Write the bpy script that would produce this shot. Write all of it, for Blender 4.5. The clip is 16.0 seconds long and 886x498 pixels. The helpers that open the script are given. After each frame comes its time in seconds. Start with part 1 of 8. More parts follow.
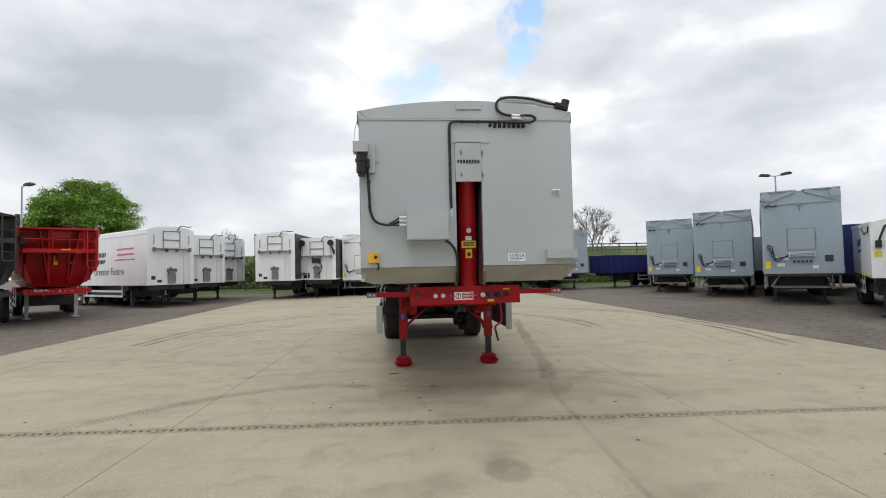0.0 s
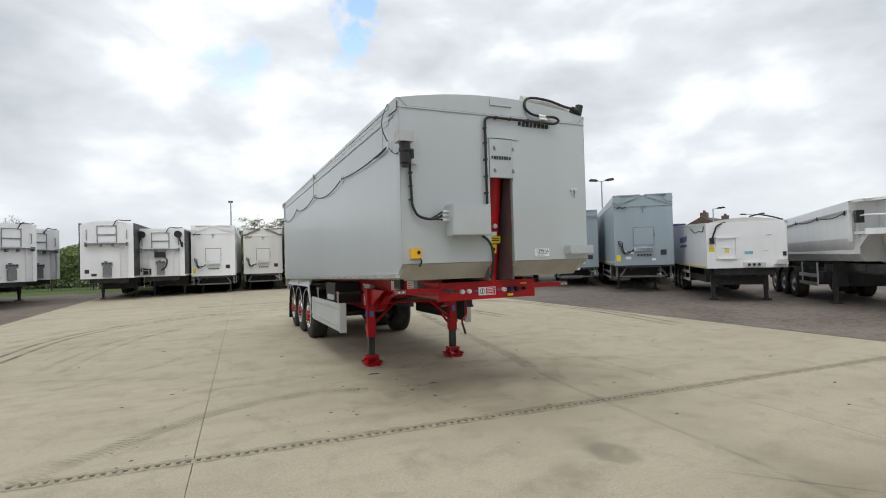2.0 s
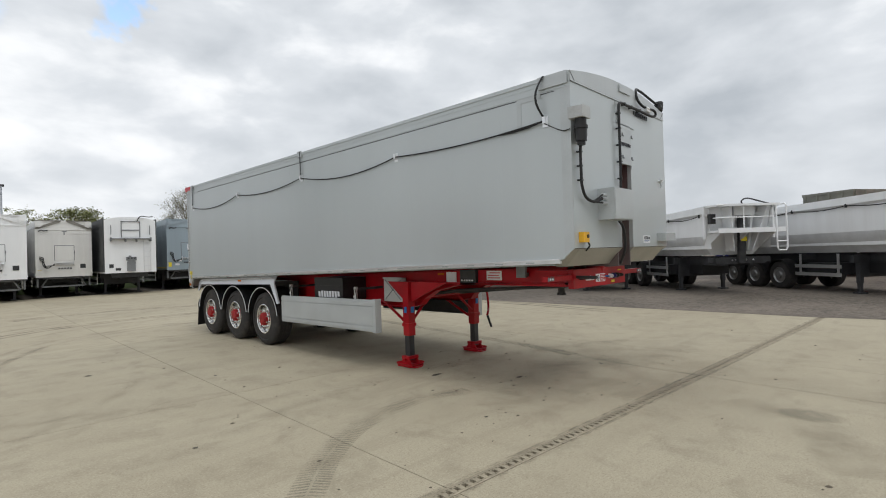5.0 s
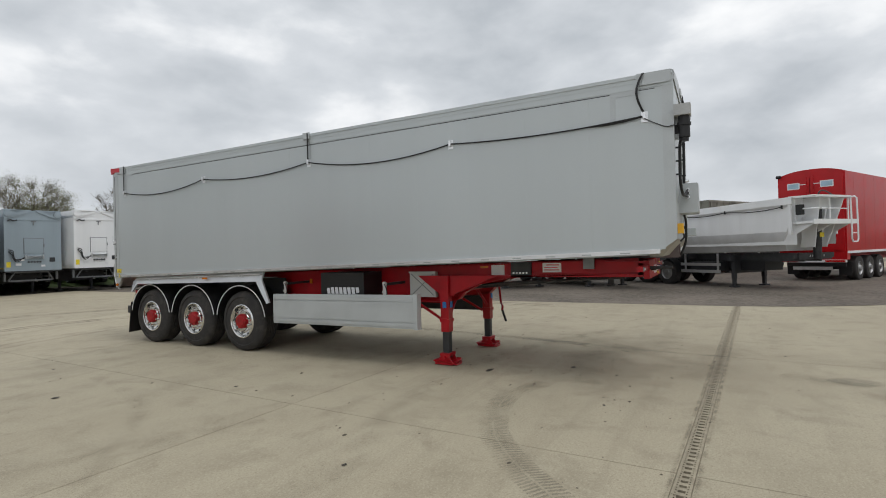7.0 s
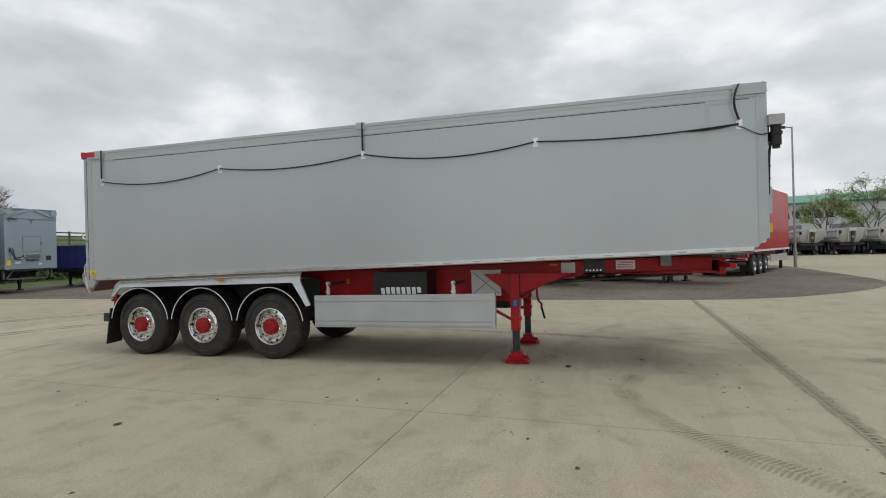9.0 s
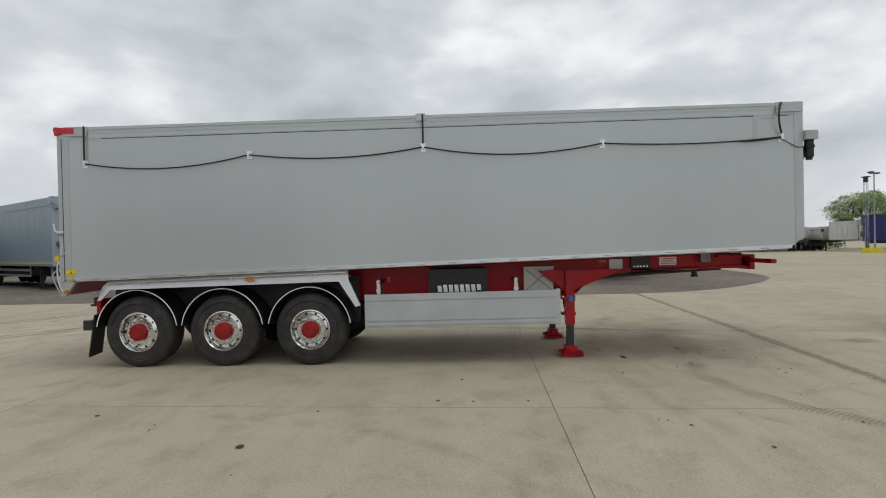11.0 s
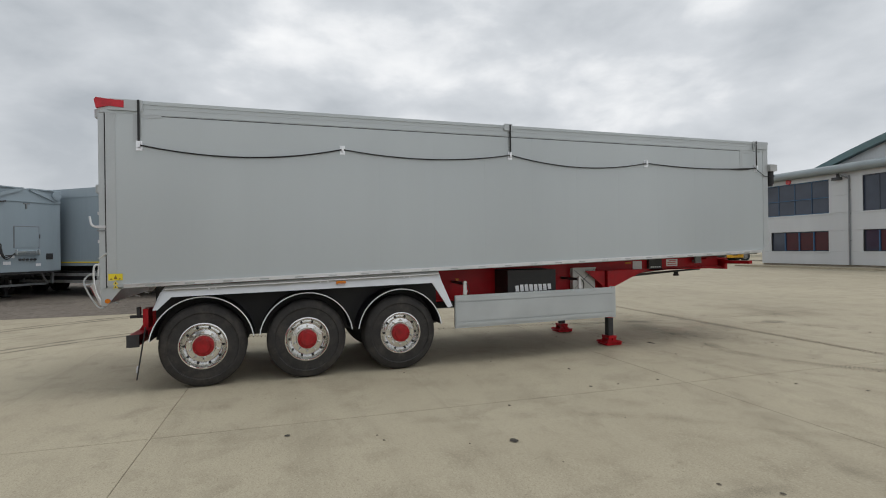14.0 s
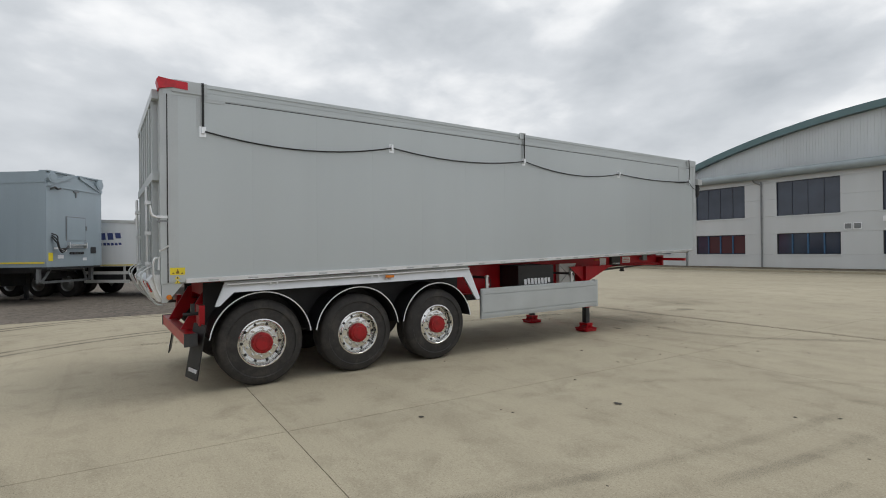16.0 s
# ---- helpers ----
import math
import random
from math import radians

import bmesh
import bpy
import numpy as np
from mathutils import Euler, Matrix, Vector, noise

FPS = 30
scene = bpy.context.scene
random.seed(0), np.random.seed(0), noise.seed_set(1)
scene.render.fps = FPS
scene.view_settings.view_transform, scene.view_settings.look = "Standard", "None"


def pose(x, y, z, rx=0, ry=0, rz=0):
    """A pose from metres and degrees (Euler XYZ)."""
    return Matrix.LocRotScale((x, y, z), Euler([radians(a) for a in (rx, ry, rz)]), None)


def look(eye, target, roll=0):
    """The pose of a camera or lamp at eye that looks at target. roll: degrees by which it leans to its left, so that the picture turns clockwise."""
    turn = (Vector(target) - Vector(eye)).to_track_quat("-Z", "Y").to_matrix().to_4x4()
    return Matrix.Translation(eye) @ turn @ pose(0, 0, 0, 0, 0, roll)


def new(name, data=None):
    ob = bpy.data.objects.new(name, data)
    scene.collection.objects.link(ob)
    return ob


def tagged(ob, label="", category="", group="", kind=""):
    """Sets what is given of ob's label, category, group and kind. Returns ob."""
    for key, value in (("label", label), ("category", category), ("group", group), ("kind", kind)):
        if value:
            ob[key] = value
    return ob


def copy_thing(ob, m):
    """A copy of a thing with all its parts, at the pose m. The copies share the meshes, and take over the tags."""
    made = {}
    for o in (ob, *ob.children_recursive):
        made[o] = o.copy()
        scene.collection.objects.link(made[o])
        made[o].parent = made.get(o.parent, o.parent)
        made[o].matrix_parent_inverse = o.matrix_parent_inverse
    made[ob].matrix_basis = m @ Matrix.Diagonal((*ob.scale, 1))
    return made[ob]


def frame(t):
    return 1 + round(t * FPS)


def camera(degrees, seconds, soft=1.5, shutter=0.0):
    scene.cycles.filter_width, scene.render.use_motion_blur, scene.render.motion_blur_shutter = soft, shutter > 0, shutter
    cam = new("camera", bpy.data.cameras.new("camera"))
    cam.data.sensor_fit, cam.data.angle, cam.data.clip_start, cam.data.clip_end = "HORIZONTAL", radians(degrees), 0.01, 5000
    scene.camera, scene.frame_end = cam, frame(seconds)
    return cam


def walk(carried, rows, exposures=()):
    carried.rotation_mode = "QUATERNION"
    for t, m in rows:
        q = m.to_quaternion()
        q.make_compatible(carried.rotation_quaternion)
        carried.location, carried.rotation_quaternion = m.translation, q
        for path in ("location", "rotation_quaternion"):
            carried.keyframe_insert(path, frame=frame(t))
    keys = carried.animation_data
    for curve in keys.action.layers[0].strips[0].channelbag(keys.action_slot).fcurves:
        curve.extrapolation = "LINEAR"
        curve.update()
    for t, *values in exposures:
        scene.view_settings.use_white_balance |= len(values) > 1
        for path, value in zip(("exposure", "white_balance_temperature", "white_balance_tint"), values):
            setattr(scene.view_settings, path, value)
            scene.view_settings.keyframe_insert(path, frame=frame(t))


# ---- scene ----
cam = camera(82.0, 16.0, soft=1.0)
PATH = [
    (0, (-0.085, 0.394, 1.705), (0.097, 2.384, 1.786), -1.3),
    (0.5, (-0.633, 0.503, 1.727), (-0.338, 2.48, 1.801), -1.4),
    (1, (-1.232, 0.585, 1.766), (-0.796, 2.536, 1.826), -1.4),
    (1.5, (-1.788, 0.854, 1.8), (-1.127, 2.741, 1.842), -1.3),
    (2, (-2.409, 1.085, 1.793), (-1.596, 2.912, 1.831), -1.6),
    (2.5, (-2.961, 1.446, 1.774), (-1.992, 3.195, 1.802), -1.7),
    (3, (-3.522, 1.806, 1.773), (-2.441, 3.489, 1.796), -1.7),
    (3.5, (-4.017, 2.241, 1.747), (-2.83, 3.851, 1.764), -1.4),
    (4, (-4.474, 2.74, 1.742), (-3.19, 4.272, 1.759), -1.6),
    (6.5, (-6.428, 5.512, 1.677), (-4.742, 6.588, 1.693), -1.5),
    (7, (-6.717, 6.132, 1.663), (-4.951, 7.072, 1.675), -1.5),
    (7.5, (-7.025, 6.74, 1.687), (-5.213, 7.585, 1.697), -1.5),
    (8, (-7.211, 7.393, 1.703), (-5.352, 8.131, 1.708), -1.5),
    (8.5, (-7.401, 7.977, 1.732), (-5.513, 8.636, 1.731), -1.5),
    (9, (-7.548, 8.642, 1.696), (-5.623, 9.184, 1.698), -1.5),
    (11.5, (-7.873, 12.001, 1.745), (-5.873, 11.986, 1.728), -1.2),
    (12, (-7.883, 12.717, 1.737), (-5.885, 12.616, 1.727), -1.2),
    (12.5, (-7.815, 13.355, 1.726), (-5.827, 13.132, 1.725), -1.2),
    (13, (-7.769, 14.018, 1.733), (-5.803, 13.651, 1.734), -1.1),
    (13.5, (-7.663, 14.665, 1.742), (-5.73, 14.15, 1.737), -0.9),
    (14, (-7.585, 15.331, 1.729), (-5.691, 14.688, 1.729), -0.8),
    (14.5, (-7.436, 15.977, 1.685), (-5.585, 15.219, 1.687), -0.8),
    (15, (-7.288, 16.61, 1.665), (-5.486, 15.741, 1.673), -0.8),
    (15.5, (-7.123, 17.222, 1.646), (-5.392, 16.219, 1.653), -0.7),
    (16, (-6.902, 17.843, 1.639), (-5.248, 16.719, 1.648), -0.6),
]
EXPOSURES = [(0, 0.40), (2, 0.42), (4, 0.36), (6.5, 0.18), (9, 0.10), (12, 0.06), (16, 0.12)]
walk(cam, [(t, look(eye, target, roll)) for t, eye, target, roll in PATH], exposures=EXPOSURES)

# ---------------------------------------------------------------- sky and sun
def build_world():
    w = bpy.data.worlds.new("overcast_sky")
    scene.world = w
    w.use_nodes = True
    nt = w.node_tree
    N, L = nt.nodes, nt.links
    N.clear()
    out = N.new("ShaderNodeOutputWorld")
    bg = N.new("ShaderNodeBackground")
    sky = N.new("ShaderNodeTexSky")
    sky.sky_type = "NISHITA"
    sky.sun_disc = False
    sky.sun_elevation = radians(48)
    sky.sun_rotation = radians(170)
    tone = N.new("ShaderNodeMixRGB")
    tone.blend_type = "MULTIPLY"
    tone.inputs[0].default_value = 1.0
    tone.inputs[2].default_value = (0.26, 0.245, 0.225, 1)
    L.new(sky.outputs[0], tone.inputs[1])
    tc = N.new("ShaderNodeTexCoord")
    sep = N.new("ShaderNodeSeparateXYZ")
    L.new(tc.outputs["Generated"], sep.inputs[0])
    def cloud(scale, detail, rough, dist):
        n = N.new("ShaderNodeTexNoise")
        n.inputs["Scale"].default_value = scale
        n.inputs["Detail"].default_value = detail
        n.inputs["Roughness"].default_value = rough
        n.inputs["Distortion"].default_value = dist
        return n
    big, small = cloud(2.1, 6, 0.47, 0.15), cloud(5.0, 7, 0.5, 0.15)
    for n, squash, shift in ((big, 1.9, 1.3), (small, 2.1, 0.0)):
        puff = N.new("ShaderNodeMapping")
        puff.inputs["Location"].default_value = (shift, 0.4 * shift, 0)
        puff.inputs["Scale"].default_value = (1, 1, squash)
        L.new(tc.outputs["Generated"], puff.inputs[0])
        L.new(puff.outputs[0], n.inputs["Vector"])
    mixn = N.new("ShaderNodeMath"); mixn.operation = "MULTIPLY_ADD"
    mixn.inputs[1].default_value = 0.52
    scl = N.new("ShaderNodeMath"); scl.operation = "MULTIPLY"
    scl.inputs[1].default_value = 0.48
    L.new(small.outputs[0], scl.inputs[0])
    L.new(big.outputs[0], mixn.inputs[0]); L.new(scl.outputs[0], mixn.inputs[2])
    # broad thick and thin parts of the deck, as they stand over the yard
    dens = mixn
    for direction, weight in CLOUD_MASSES:
        d = N.new("ShaderNodeVectorMath"); d.operation = "DOT_PRODUCT"
        d.inputs[1].default_value = Vector(direction).normalized()
        L.new(tc.outputs["Generated"], d.inputs[0])
        r = N.new("ShaderNodeMapRange"); r.interpolation_type = "SMOOTHERSTEP"
        r.inputs["From Min"].default_value, r.inputs["From Max"].default_value = 0.90, 1.0
        r.inputs["To Max"].default_value = weight
        L.new(d.outputs["Value"], r.inputs["Value"])
        a = N.new("ShaderNodeMath"); a.operation = "ADD"
        L.new(dens.outputs[0], a.inputs[0]); L.new(r.outputs[0], a.inputs[1])
        dens = a
    mixn = dens
    ramp = N.new("ShaderNodeValToRGB")
    e = ramp.color_ramp.elements
    e[0].position, e[0].color = 0.30, (0.38, 0.412, 0.448, 1)
    e[1].position, e[1].color = 0.62, (0.86, 0.867, 0.875, 1)
    m = e.new(0.475); m.color = (0.575, 0.603, 0.636, 1)
    m = e.new(0.545); m.color = (0.735, 0.753, 0.774, 1)
    L.new(mixn.outputs[0], ramp.inputs[0])
    # whiter haze band low over the horizon
    hz = N.new("ShaderNodeMapRange")
    hz.inputs["From Min"].default_value = 0.0
    hz.inputs["From Max"].default_value = 0.22
    hz.inputs["To Min"].default_value = 0.4
    hz.inputs["To Max"].default_value = 0.0
    L.new(sep.outputs[2], hz.inputs["Value"])
    haze = N.new("ShaderNodeMixRGB")
    haze.inputs[2].default_value = (0.66, 0.68, 0.70, 1)
    L.new(hz.outputs[0], haze.inputs[0]); L.new(ramp.outputs[0], haze.inputs[1])
    # small blue gaps in the deck
    def gap(direction, inner, outer):
        d = N.new("ShaderNodeVectorMath"); d.operation = "DOT_PRODUCT"
        d.inputs[1].default_value = Vector(direction).normalized()
        wob = N.new("ShaderNodeTexNoise")
        wob.inputs["Scale"].default_value = 11.0
        wob.inputs["Detail"].default_value = 5
        L.new(tc.outputs["Generated"], wob.inputs["Vector"])
        a = N.new("ShaderNodeMath"); a.operation = "MULTIPLY_ADD"
        a.inputs[1].default_value = 0.014
        L.new(wob.outputs[0], a.inputs[0])
        L.new(tc.outputs["Generated"], d.inputs[0])
        L.new(d.outputs["Value"], a.inputs[2])
        r = N.new("ShaderNodeMapRange"); r.interpolation_type = "SMOOTHSTEP"
        r.inputs["From Min"].default_value = outer + 0.007
        r.inputs["From Max"].default_value = inner + 0.007
        L.new(a.outputs[0], r.inputs["Value"])
        return r
    col = haze
    for direction, inner, outer in GAPS:
        g = gap(direction, inner, outer)
        mx = N.new("ShaderNodeMixRGB")
        L.new(g.outputs[0], mx.inputs[0]); L.new(col.outputs[0], mx.inputs[1]); L.new(tone.outputs[0], mx.inputs[2])
        col = mx
    L.new(col.outputs[0], bg.inputs[0])
    bg.inputs[1].default_value = SKY_POWER
    L.new(bg.outputs[0], out.inputs[0])


GAPS = [((0.216, 0.882, 0.418), 1.0003, 0.9986), ((0.24, 0.864, 0.443), 1.0004, 0.9988), ((0.045, 0.938, 0.343), 1.003, 0.998)]
CLOUD_MASSES = [((-0.46, 0.85, 0.25), -0.055), ((-0.52, 0.77, 0.38), -0.05), ((0.54, 0.76, 0.37), -0.045), ((0.92, 0.14, 0.35), -0.045), ((0.62, -0.68, 0.4), -0.03), ((-0.16, 0.92, 0.36), 0.02), ((0.38, 0.87, 0.26), -0.03), ((-0.24, 0.955, 0.15), -0.075), ((0.6, 0.78, 0.15), -0.03), ((0.83, 0.41, 0.37), 0.01), ((0.9, -0.29, 0.32), -0.035), ((0.42, -0.86, 0.29), 0.01)]
SKY_POWER = 1.07
build_world()
sun = new("sun", bpy.data.lights.new("sun", "SUN"))
sun.data.energy, sun.data.angle, sun.data.color = 0.75, radians(30), (1.0, 0.985, 0.965)
sun.matrix_world = look((-8, -14, 50), (0, 10, 0))


# ---------------------------------------------------------------- materials
MATS = {}


def mat(name, color, rough=0.5, metal=0.0, var=0.12, scale=3.0, fine=60.0, bump=0.02, coat=0.0, dirt=None, dirt_amount=0.3, streak=False, glass=0.0, per_object=0.0):
    """A procedural surface: a base colour varied at two scales, roughness varied, a fine bump, and dirt blotches."""
    if name in MATS:
        return MATS[name]
    m = bpy.data.materials.new(name)
    m.use_nodes = True
    nt = m.node_tree
    N, L = nt.nodes, nt.links
    b = N["Principled BSDF"]
    tc = N.new("ShaderNodeTexCoord")
    vec = tc.outputs["Object"]
    if streak:
        mp = N.new("ShaderNodeMapping")
        mp.inputs["Scale"].default_value = (1.0, 1.0, 0.12)
        L.new(vec, mp.inputs[0])
        vec = mp.outputs[0]
    n1 = N.new("ShaderNodeTexNoise")
    n1.inputs["Scale"].default_value = scale
    n1.inputs["Detail"].default_value = 6
    n2 = N.new("ShaderNodeTexNoise")
    n2.inputs["Scale"].default_value = fine
    n2.inputs["Detail"].default_value = 3
    L.new(vec, n1.inputs["Vector"]); L.new(tc.outputs["Object"], n2.inputs["Vector"])
    lo = tuple(c * (1 - var) for c in color) + (1,)
    hi = tuple(min(1, c * (1 + var)) for c in color) + (1,)
    r1 = N.new("ShaderNodeValToRGB")
    r1.color_ramp.elements[0].position, r1.color_ramp.elements[0].color = 0.32, lo
    r1.color_ramp.elements[1].position, r1.color_ramp.elements[1].color = 0.68, hi
    L.new(n1.outputs[0], r1.inputs[0])
    mx = N.new("ShaderNodeMixRGB")
    mx.blend_type = "OVERLAY"
    mx.inputs[0].default_value = min(1.0, var * 1.2)
    L.new(r1.outputs[0], mx.inputs[1]); L.new(n2.outputs[0], mx.inputs[2])
    col = mx
    if per_object:
        oi = N.new("ShaderNodeObjectInfo")
        mr = N.new("ShaderNodeMapRange")
        mr.inputs["To Min"].default_value, mr.inputs["To Max"].default_value = 1 - per_object, 1 + per_object
        L.new(oi.outputs["Random"], mr.inputs["Value"])
        hs = N.new("ShaderNodeHueSaturation")
        L.new(mr.outputs[0], hs.inputs["Value"]); L.new(col.outputs[0], hs.inputs["Color"])
        col = hs
    if dirt:
        n3 = N.new("ShaderNodeTexNoise")
        n3.inputs["Scale"].default_value = scale * 0.6
        n3.inputs["Detail"].default_value = 8
        n3.inputs["Roughness"].default_value = 0.65
        L.new(vec, n3.inputs["Vector"])
        r3 = N.new("ShaderNodeMapRange")
        r3.inputs["From Min"].default_value, r3.inputs["From Max"].default_value = 0.5, 0.75
        r3.inputs["To Max"].default_value = dirt_amount
        L.new(n3.outputs[0], r3.inputs["Value"])
        dm = N.new("ShaderNodeMixRGB")
        dm.inputs[2].default_value = tuple(dirt) + (1,)
        L.new(r3.outputs[0], dm.inputs[0]); L.new(col.outputs[0], dm.inputs[1])
        col = dm
    L.new(col.outputs[0], b.inputs["Base Color"])
    rr = N.new("ShaderNodeMapRange")
    rr.inputs["To Min"].default_value, rr.inputs["To Max"].default_value = max(0.02, rough * 0.8), min(1, rough * 1.2)
    L.new(n1.outputs[0], rr.inputs["Value"]); L.new(rr.outputs[0], b.inputs["Roughness"])
    b.inputs["Metallic"].default_value = metal
    b.inputs["Coat Weight"].default_value = coat
    b.inputs["Coat Roughness"].default_value = 0.08
    if glass:
        b.inputs["Transmission Weight"].default_value = glass
    if bump:
        bp = N.new("ShaderNodeBump")
        bp.inputs["Strength"].default_value = min(1.0, bump * 10)
        bp.inputs["Distance"].default_value = bump * 0.1
        L.new(n2.outputs[0], bp.inputs["Height"]); L.new(bp.outputs[0], b.inputs["Normal"])
    MATS[name] = m
    return m


GREY = mat("silver_grey_paint", (0.475, 0.512, 0.523), 0.34, 0.2, 0.04, 0.9, 90, 0.003, 0.18, (0.38, 0.385, 0.375), 0.14, streak=True)
GREY2 = mat("grey_panel_paint", (0.46, 0.488, 0.498), 0.4, 0.2, 0.06, 2.5, 80, 0.006, 0.1)
ALU = mat("bright_aluminium", (0.78, 0.79, 0.80), 0.32, 0.85, 0.08, 4, 120, 0.006)
VALANCE = mat("satin_aluminium_sheet", (0.55, 0.56, 0.57), 0.42, 0.55, 0.07, 3, 90, 0.005)
CHROME = mat("polished_alloy", (0.74, 0.74, 0.73), 0.19, 1.0, 0.05, 6, 150, 0.002)
# Red chassis: dirt blotches, strengthened to paint in the shade under the body.
RED = mat("red_chassis_paint", (0.40, 0.005, 0.012), 0.4, 0.0, 0.14, 4, 60, 0.01, 0.12, (0.11, 0.018, 0.018), 0.45)
REDBODY = mat("red_body_paint", (0.44, 0.005, 0.009), 0.36, 0.0, 0.1, 2, 50, 0.006, 0.1, (0.2, 0.012, 0.012), 0.25)
BEIGE = mat("dusty_beige_grey_paint", (0.36, 0.345, 0.305), 0.5, 0.1, 0.1, 2.5, 60, 0.008, 0.0, (0.24, 0.22, 0.18), 0.4)
mat("grey_steel_rim", (0.34, 0.34, 0.34), 0.4, 0.7, 0.15, 6, 80, 0.01)
for m in (RED, REDBODY):
    m.node_tree.nodes["Principled BSDF"].inputs["Specular IOR Level"].default_value = 0.3
TYRE = mat("tyre_rubber", (0.03, 0.028, 0.027), 0.8, 0.0, 0.3, 7, 80, 0.03, 0.0, (0.13, 0.11, 0.092), 0.42)
BLACK = mat("black_plastic", (0.010, 0.010, 0.011), 0.5, 0.0, 0.2, 6, 80, 0.01)
DARK = mat("dark_chassis_paint", (0.03, 0.031, 0.034), 0.5, 0.0, 0.3, 4, 60, 0.015, 0.0, (0.10, 0.09, 0.08), 0.35)
WHITE = mat("white_paint", (0.82, 0.832, 0.84), 0.35, 0.0, 0.05, 1.5, 60, 0.004, 0.2, (0.5, 0.48, 0.44), 0.22, streak=True)
OFFWHITE = mat("dull_white_paint", (0.6, 0.6, 0.58), 0.5, 0.0, 0.08, 2, 60, 0.006, 0.0, (0.38, 0.36, 0.32), 0.35, streak=True)
BLUEGREY = mat("blue_grey_paint", (0.305, 0.37, 0.415), 0.4, 0.1, 0.06, 1.5, 60, 0.004, 0.15, (0.2, 0.23, 0.25), 0.3, streak=True)
MIDGREY = mat("mid_grey_steel", (0.22, 0.23, 0.24), 0.5, 0.4, 0.12, 5, 80, 0.01)
YELLOW = mat("yellow_plastic", (0.75, 0.4, 0.02), 0.45, 0.0, 0.08, 6, 60, 0.006)
LABEL_Y = mat("yellow_sticker", (0.78, 0.62, 0.03), 0.5, 0.0, 0.05, 8, 60, 0.0)
LABEL_W = mat("white_sticker", (0.75, 0.76, 0.78), 0.5, 0.0, 0.05, 8, 60, 0.0)
LABEL_R = mat("red_sticker", (0.5, 0.02, 0.03), 0.5, 0.0, 0.05, 8, 60, 0.0)
INK = mat("black_print", (0.02, 0.02, 0.025), 0.5, 0.0, 0.1, 8, 60, 0.0)
INK_RED = mat("red_print", (0.55, 0.1, 0.12), 0.5, 0.0, 0.1, 8, 60, 0.0)
AMBER = mat("amber_lens", (0.6, 0.17, 0.01), 0.25, 0.0, 0.1, 20, 80, 0.005, 0.5)
REDLENS = mat("red_lens", (0.5, 0.01, 0.01), 0.25, 0.0, 0.1, 20, 80, 0.005, 0.5)
TARP_RED = mat("red_rolled_tarpaulin", (0.5, 0.012, 0.025), 0.4, 0.0, 0.15, 9, 60, 0.03)
NAVY = mat("navy_blue_paint", (0.013, 0.018, 0.125), 0.45, 0.0, 0.15, 2, 50, 0.006, 0.1, (0.05, 0.05, 0.09), 0.3)
BLUE = mat("bright_blue_paint", (0.01, 0.09, 0.5), 0.45, 0.0, 0.1, 2, 50, 0.006)
GLASS = mat("dark_window_glass", (0.042, 0.052, 0.076), 0.08, 0.0, 0.2, 0.6, 30, 0.0, 0.15)
BLUEFRAME = mat("blue_window_frame", (0.03, 0.10, 0.20), 0.4, 0.0, 0.1, 3, 60, 0.005)
CLAD = mat("pale_grey_cladding", (0.53, 0.55, 0.56), 0.45, 0.1, 0.05, 0.5, 40, 0.006, 0.0, (0.45, 0.44, 0.42), 0.25, streak=True)
CLAD2 = mat("profiled_white_cladding", (0.57, 0.60, 0.61), 0.45, 0.1, 0.05, 0.5, 40, 0.006, 0.0, (0.42, 0.43, 0.43), 0.3, streak=True)
TEAL = mat("teal_grey_roof_edge", (0.11, 0.18, 0.19), 0.45, 0.1, 0.1, 1.0, 40, 0.006)
GUTTER = mat("grey_green_gutter", (0.27, 0.31, 0.325), 0.4, 0.2, 0.1, 1.0, 40, 0.006)
GREENROOF = mat("green_roof_trim", (0.02, 0.22, 0.13), 0.45, 0.0, 0.1, 1.0, 40, 0.006)
POLE = mat("galvanised_pole", (0.36, 0.38, 0.4), 0.45, 0.7, 0.12, 5, 80, 0.01)
BARK = mat("tree_bark", (0.125, 0.105, 0.08), 0.9, 0.0, 0.3, 6, 40, 0.08)


def leaf_mat(name, color):
    if name in MATS:
        return MATS[name]
    m = bpy.data.materials.new(name)
    m.use_nodes = True
    N, L = m.node_tree.nodes, m.node_tree.links
    b = N["Principled BSDF"]
    g = N.new("ShaderNodeNewGeometry")
    r = N.new("ShaderNodeValToRGB")
    e = r.color_ramp.elements
    e[0].color = tuple(c * 0.75 for c in color) + (1,)
    e[1].color = tuple(min(1, c * 1.3) for c in color) + (1,)
    L.new(g.outputs["Random Per Island"], r.inputs[0]); L.new(r.outputs[0], b.inputs["Base Color"])
    b.inputs["Roughness"].default_value = 0.6
    b.inputs["Subsurface Weight"].default_value = 0.0
    MATS[name] = m
    return m


LEAF = leaf_mat("bright_spring_leaves", (0.17, 0.29, 0.035))
# Far leaves are paler: distance haze is mixed into their colour.
LEAF_FAR = leaf_mat("haze_paled_leaves", (0.27, 0.35, 0.12))
LEAF_DK = leaf_mat("dull_green_leaves", (0.12, 0.18, 0.045))
TWIG = leaf_mat("thin_brown_green_shoots", (0.17, 0.17, 0.08))
LEAF_PALE = leaf_mat("sparse_olive_leaves", (0.19, 0.2, 0.08))


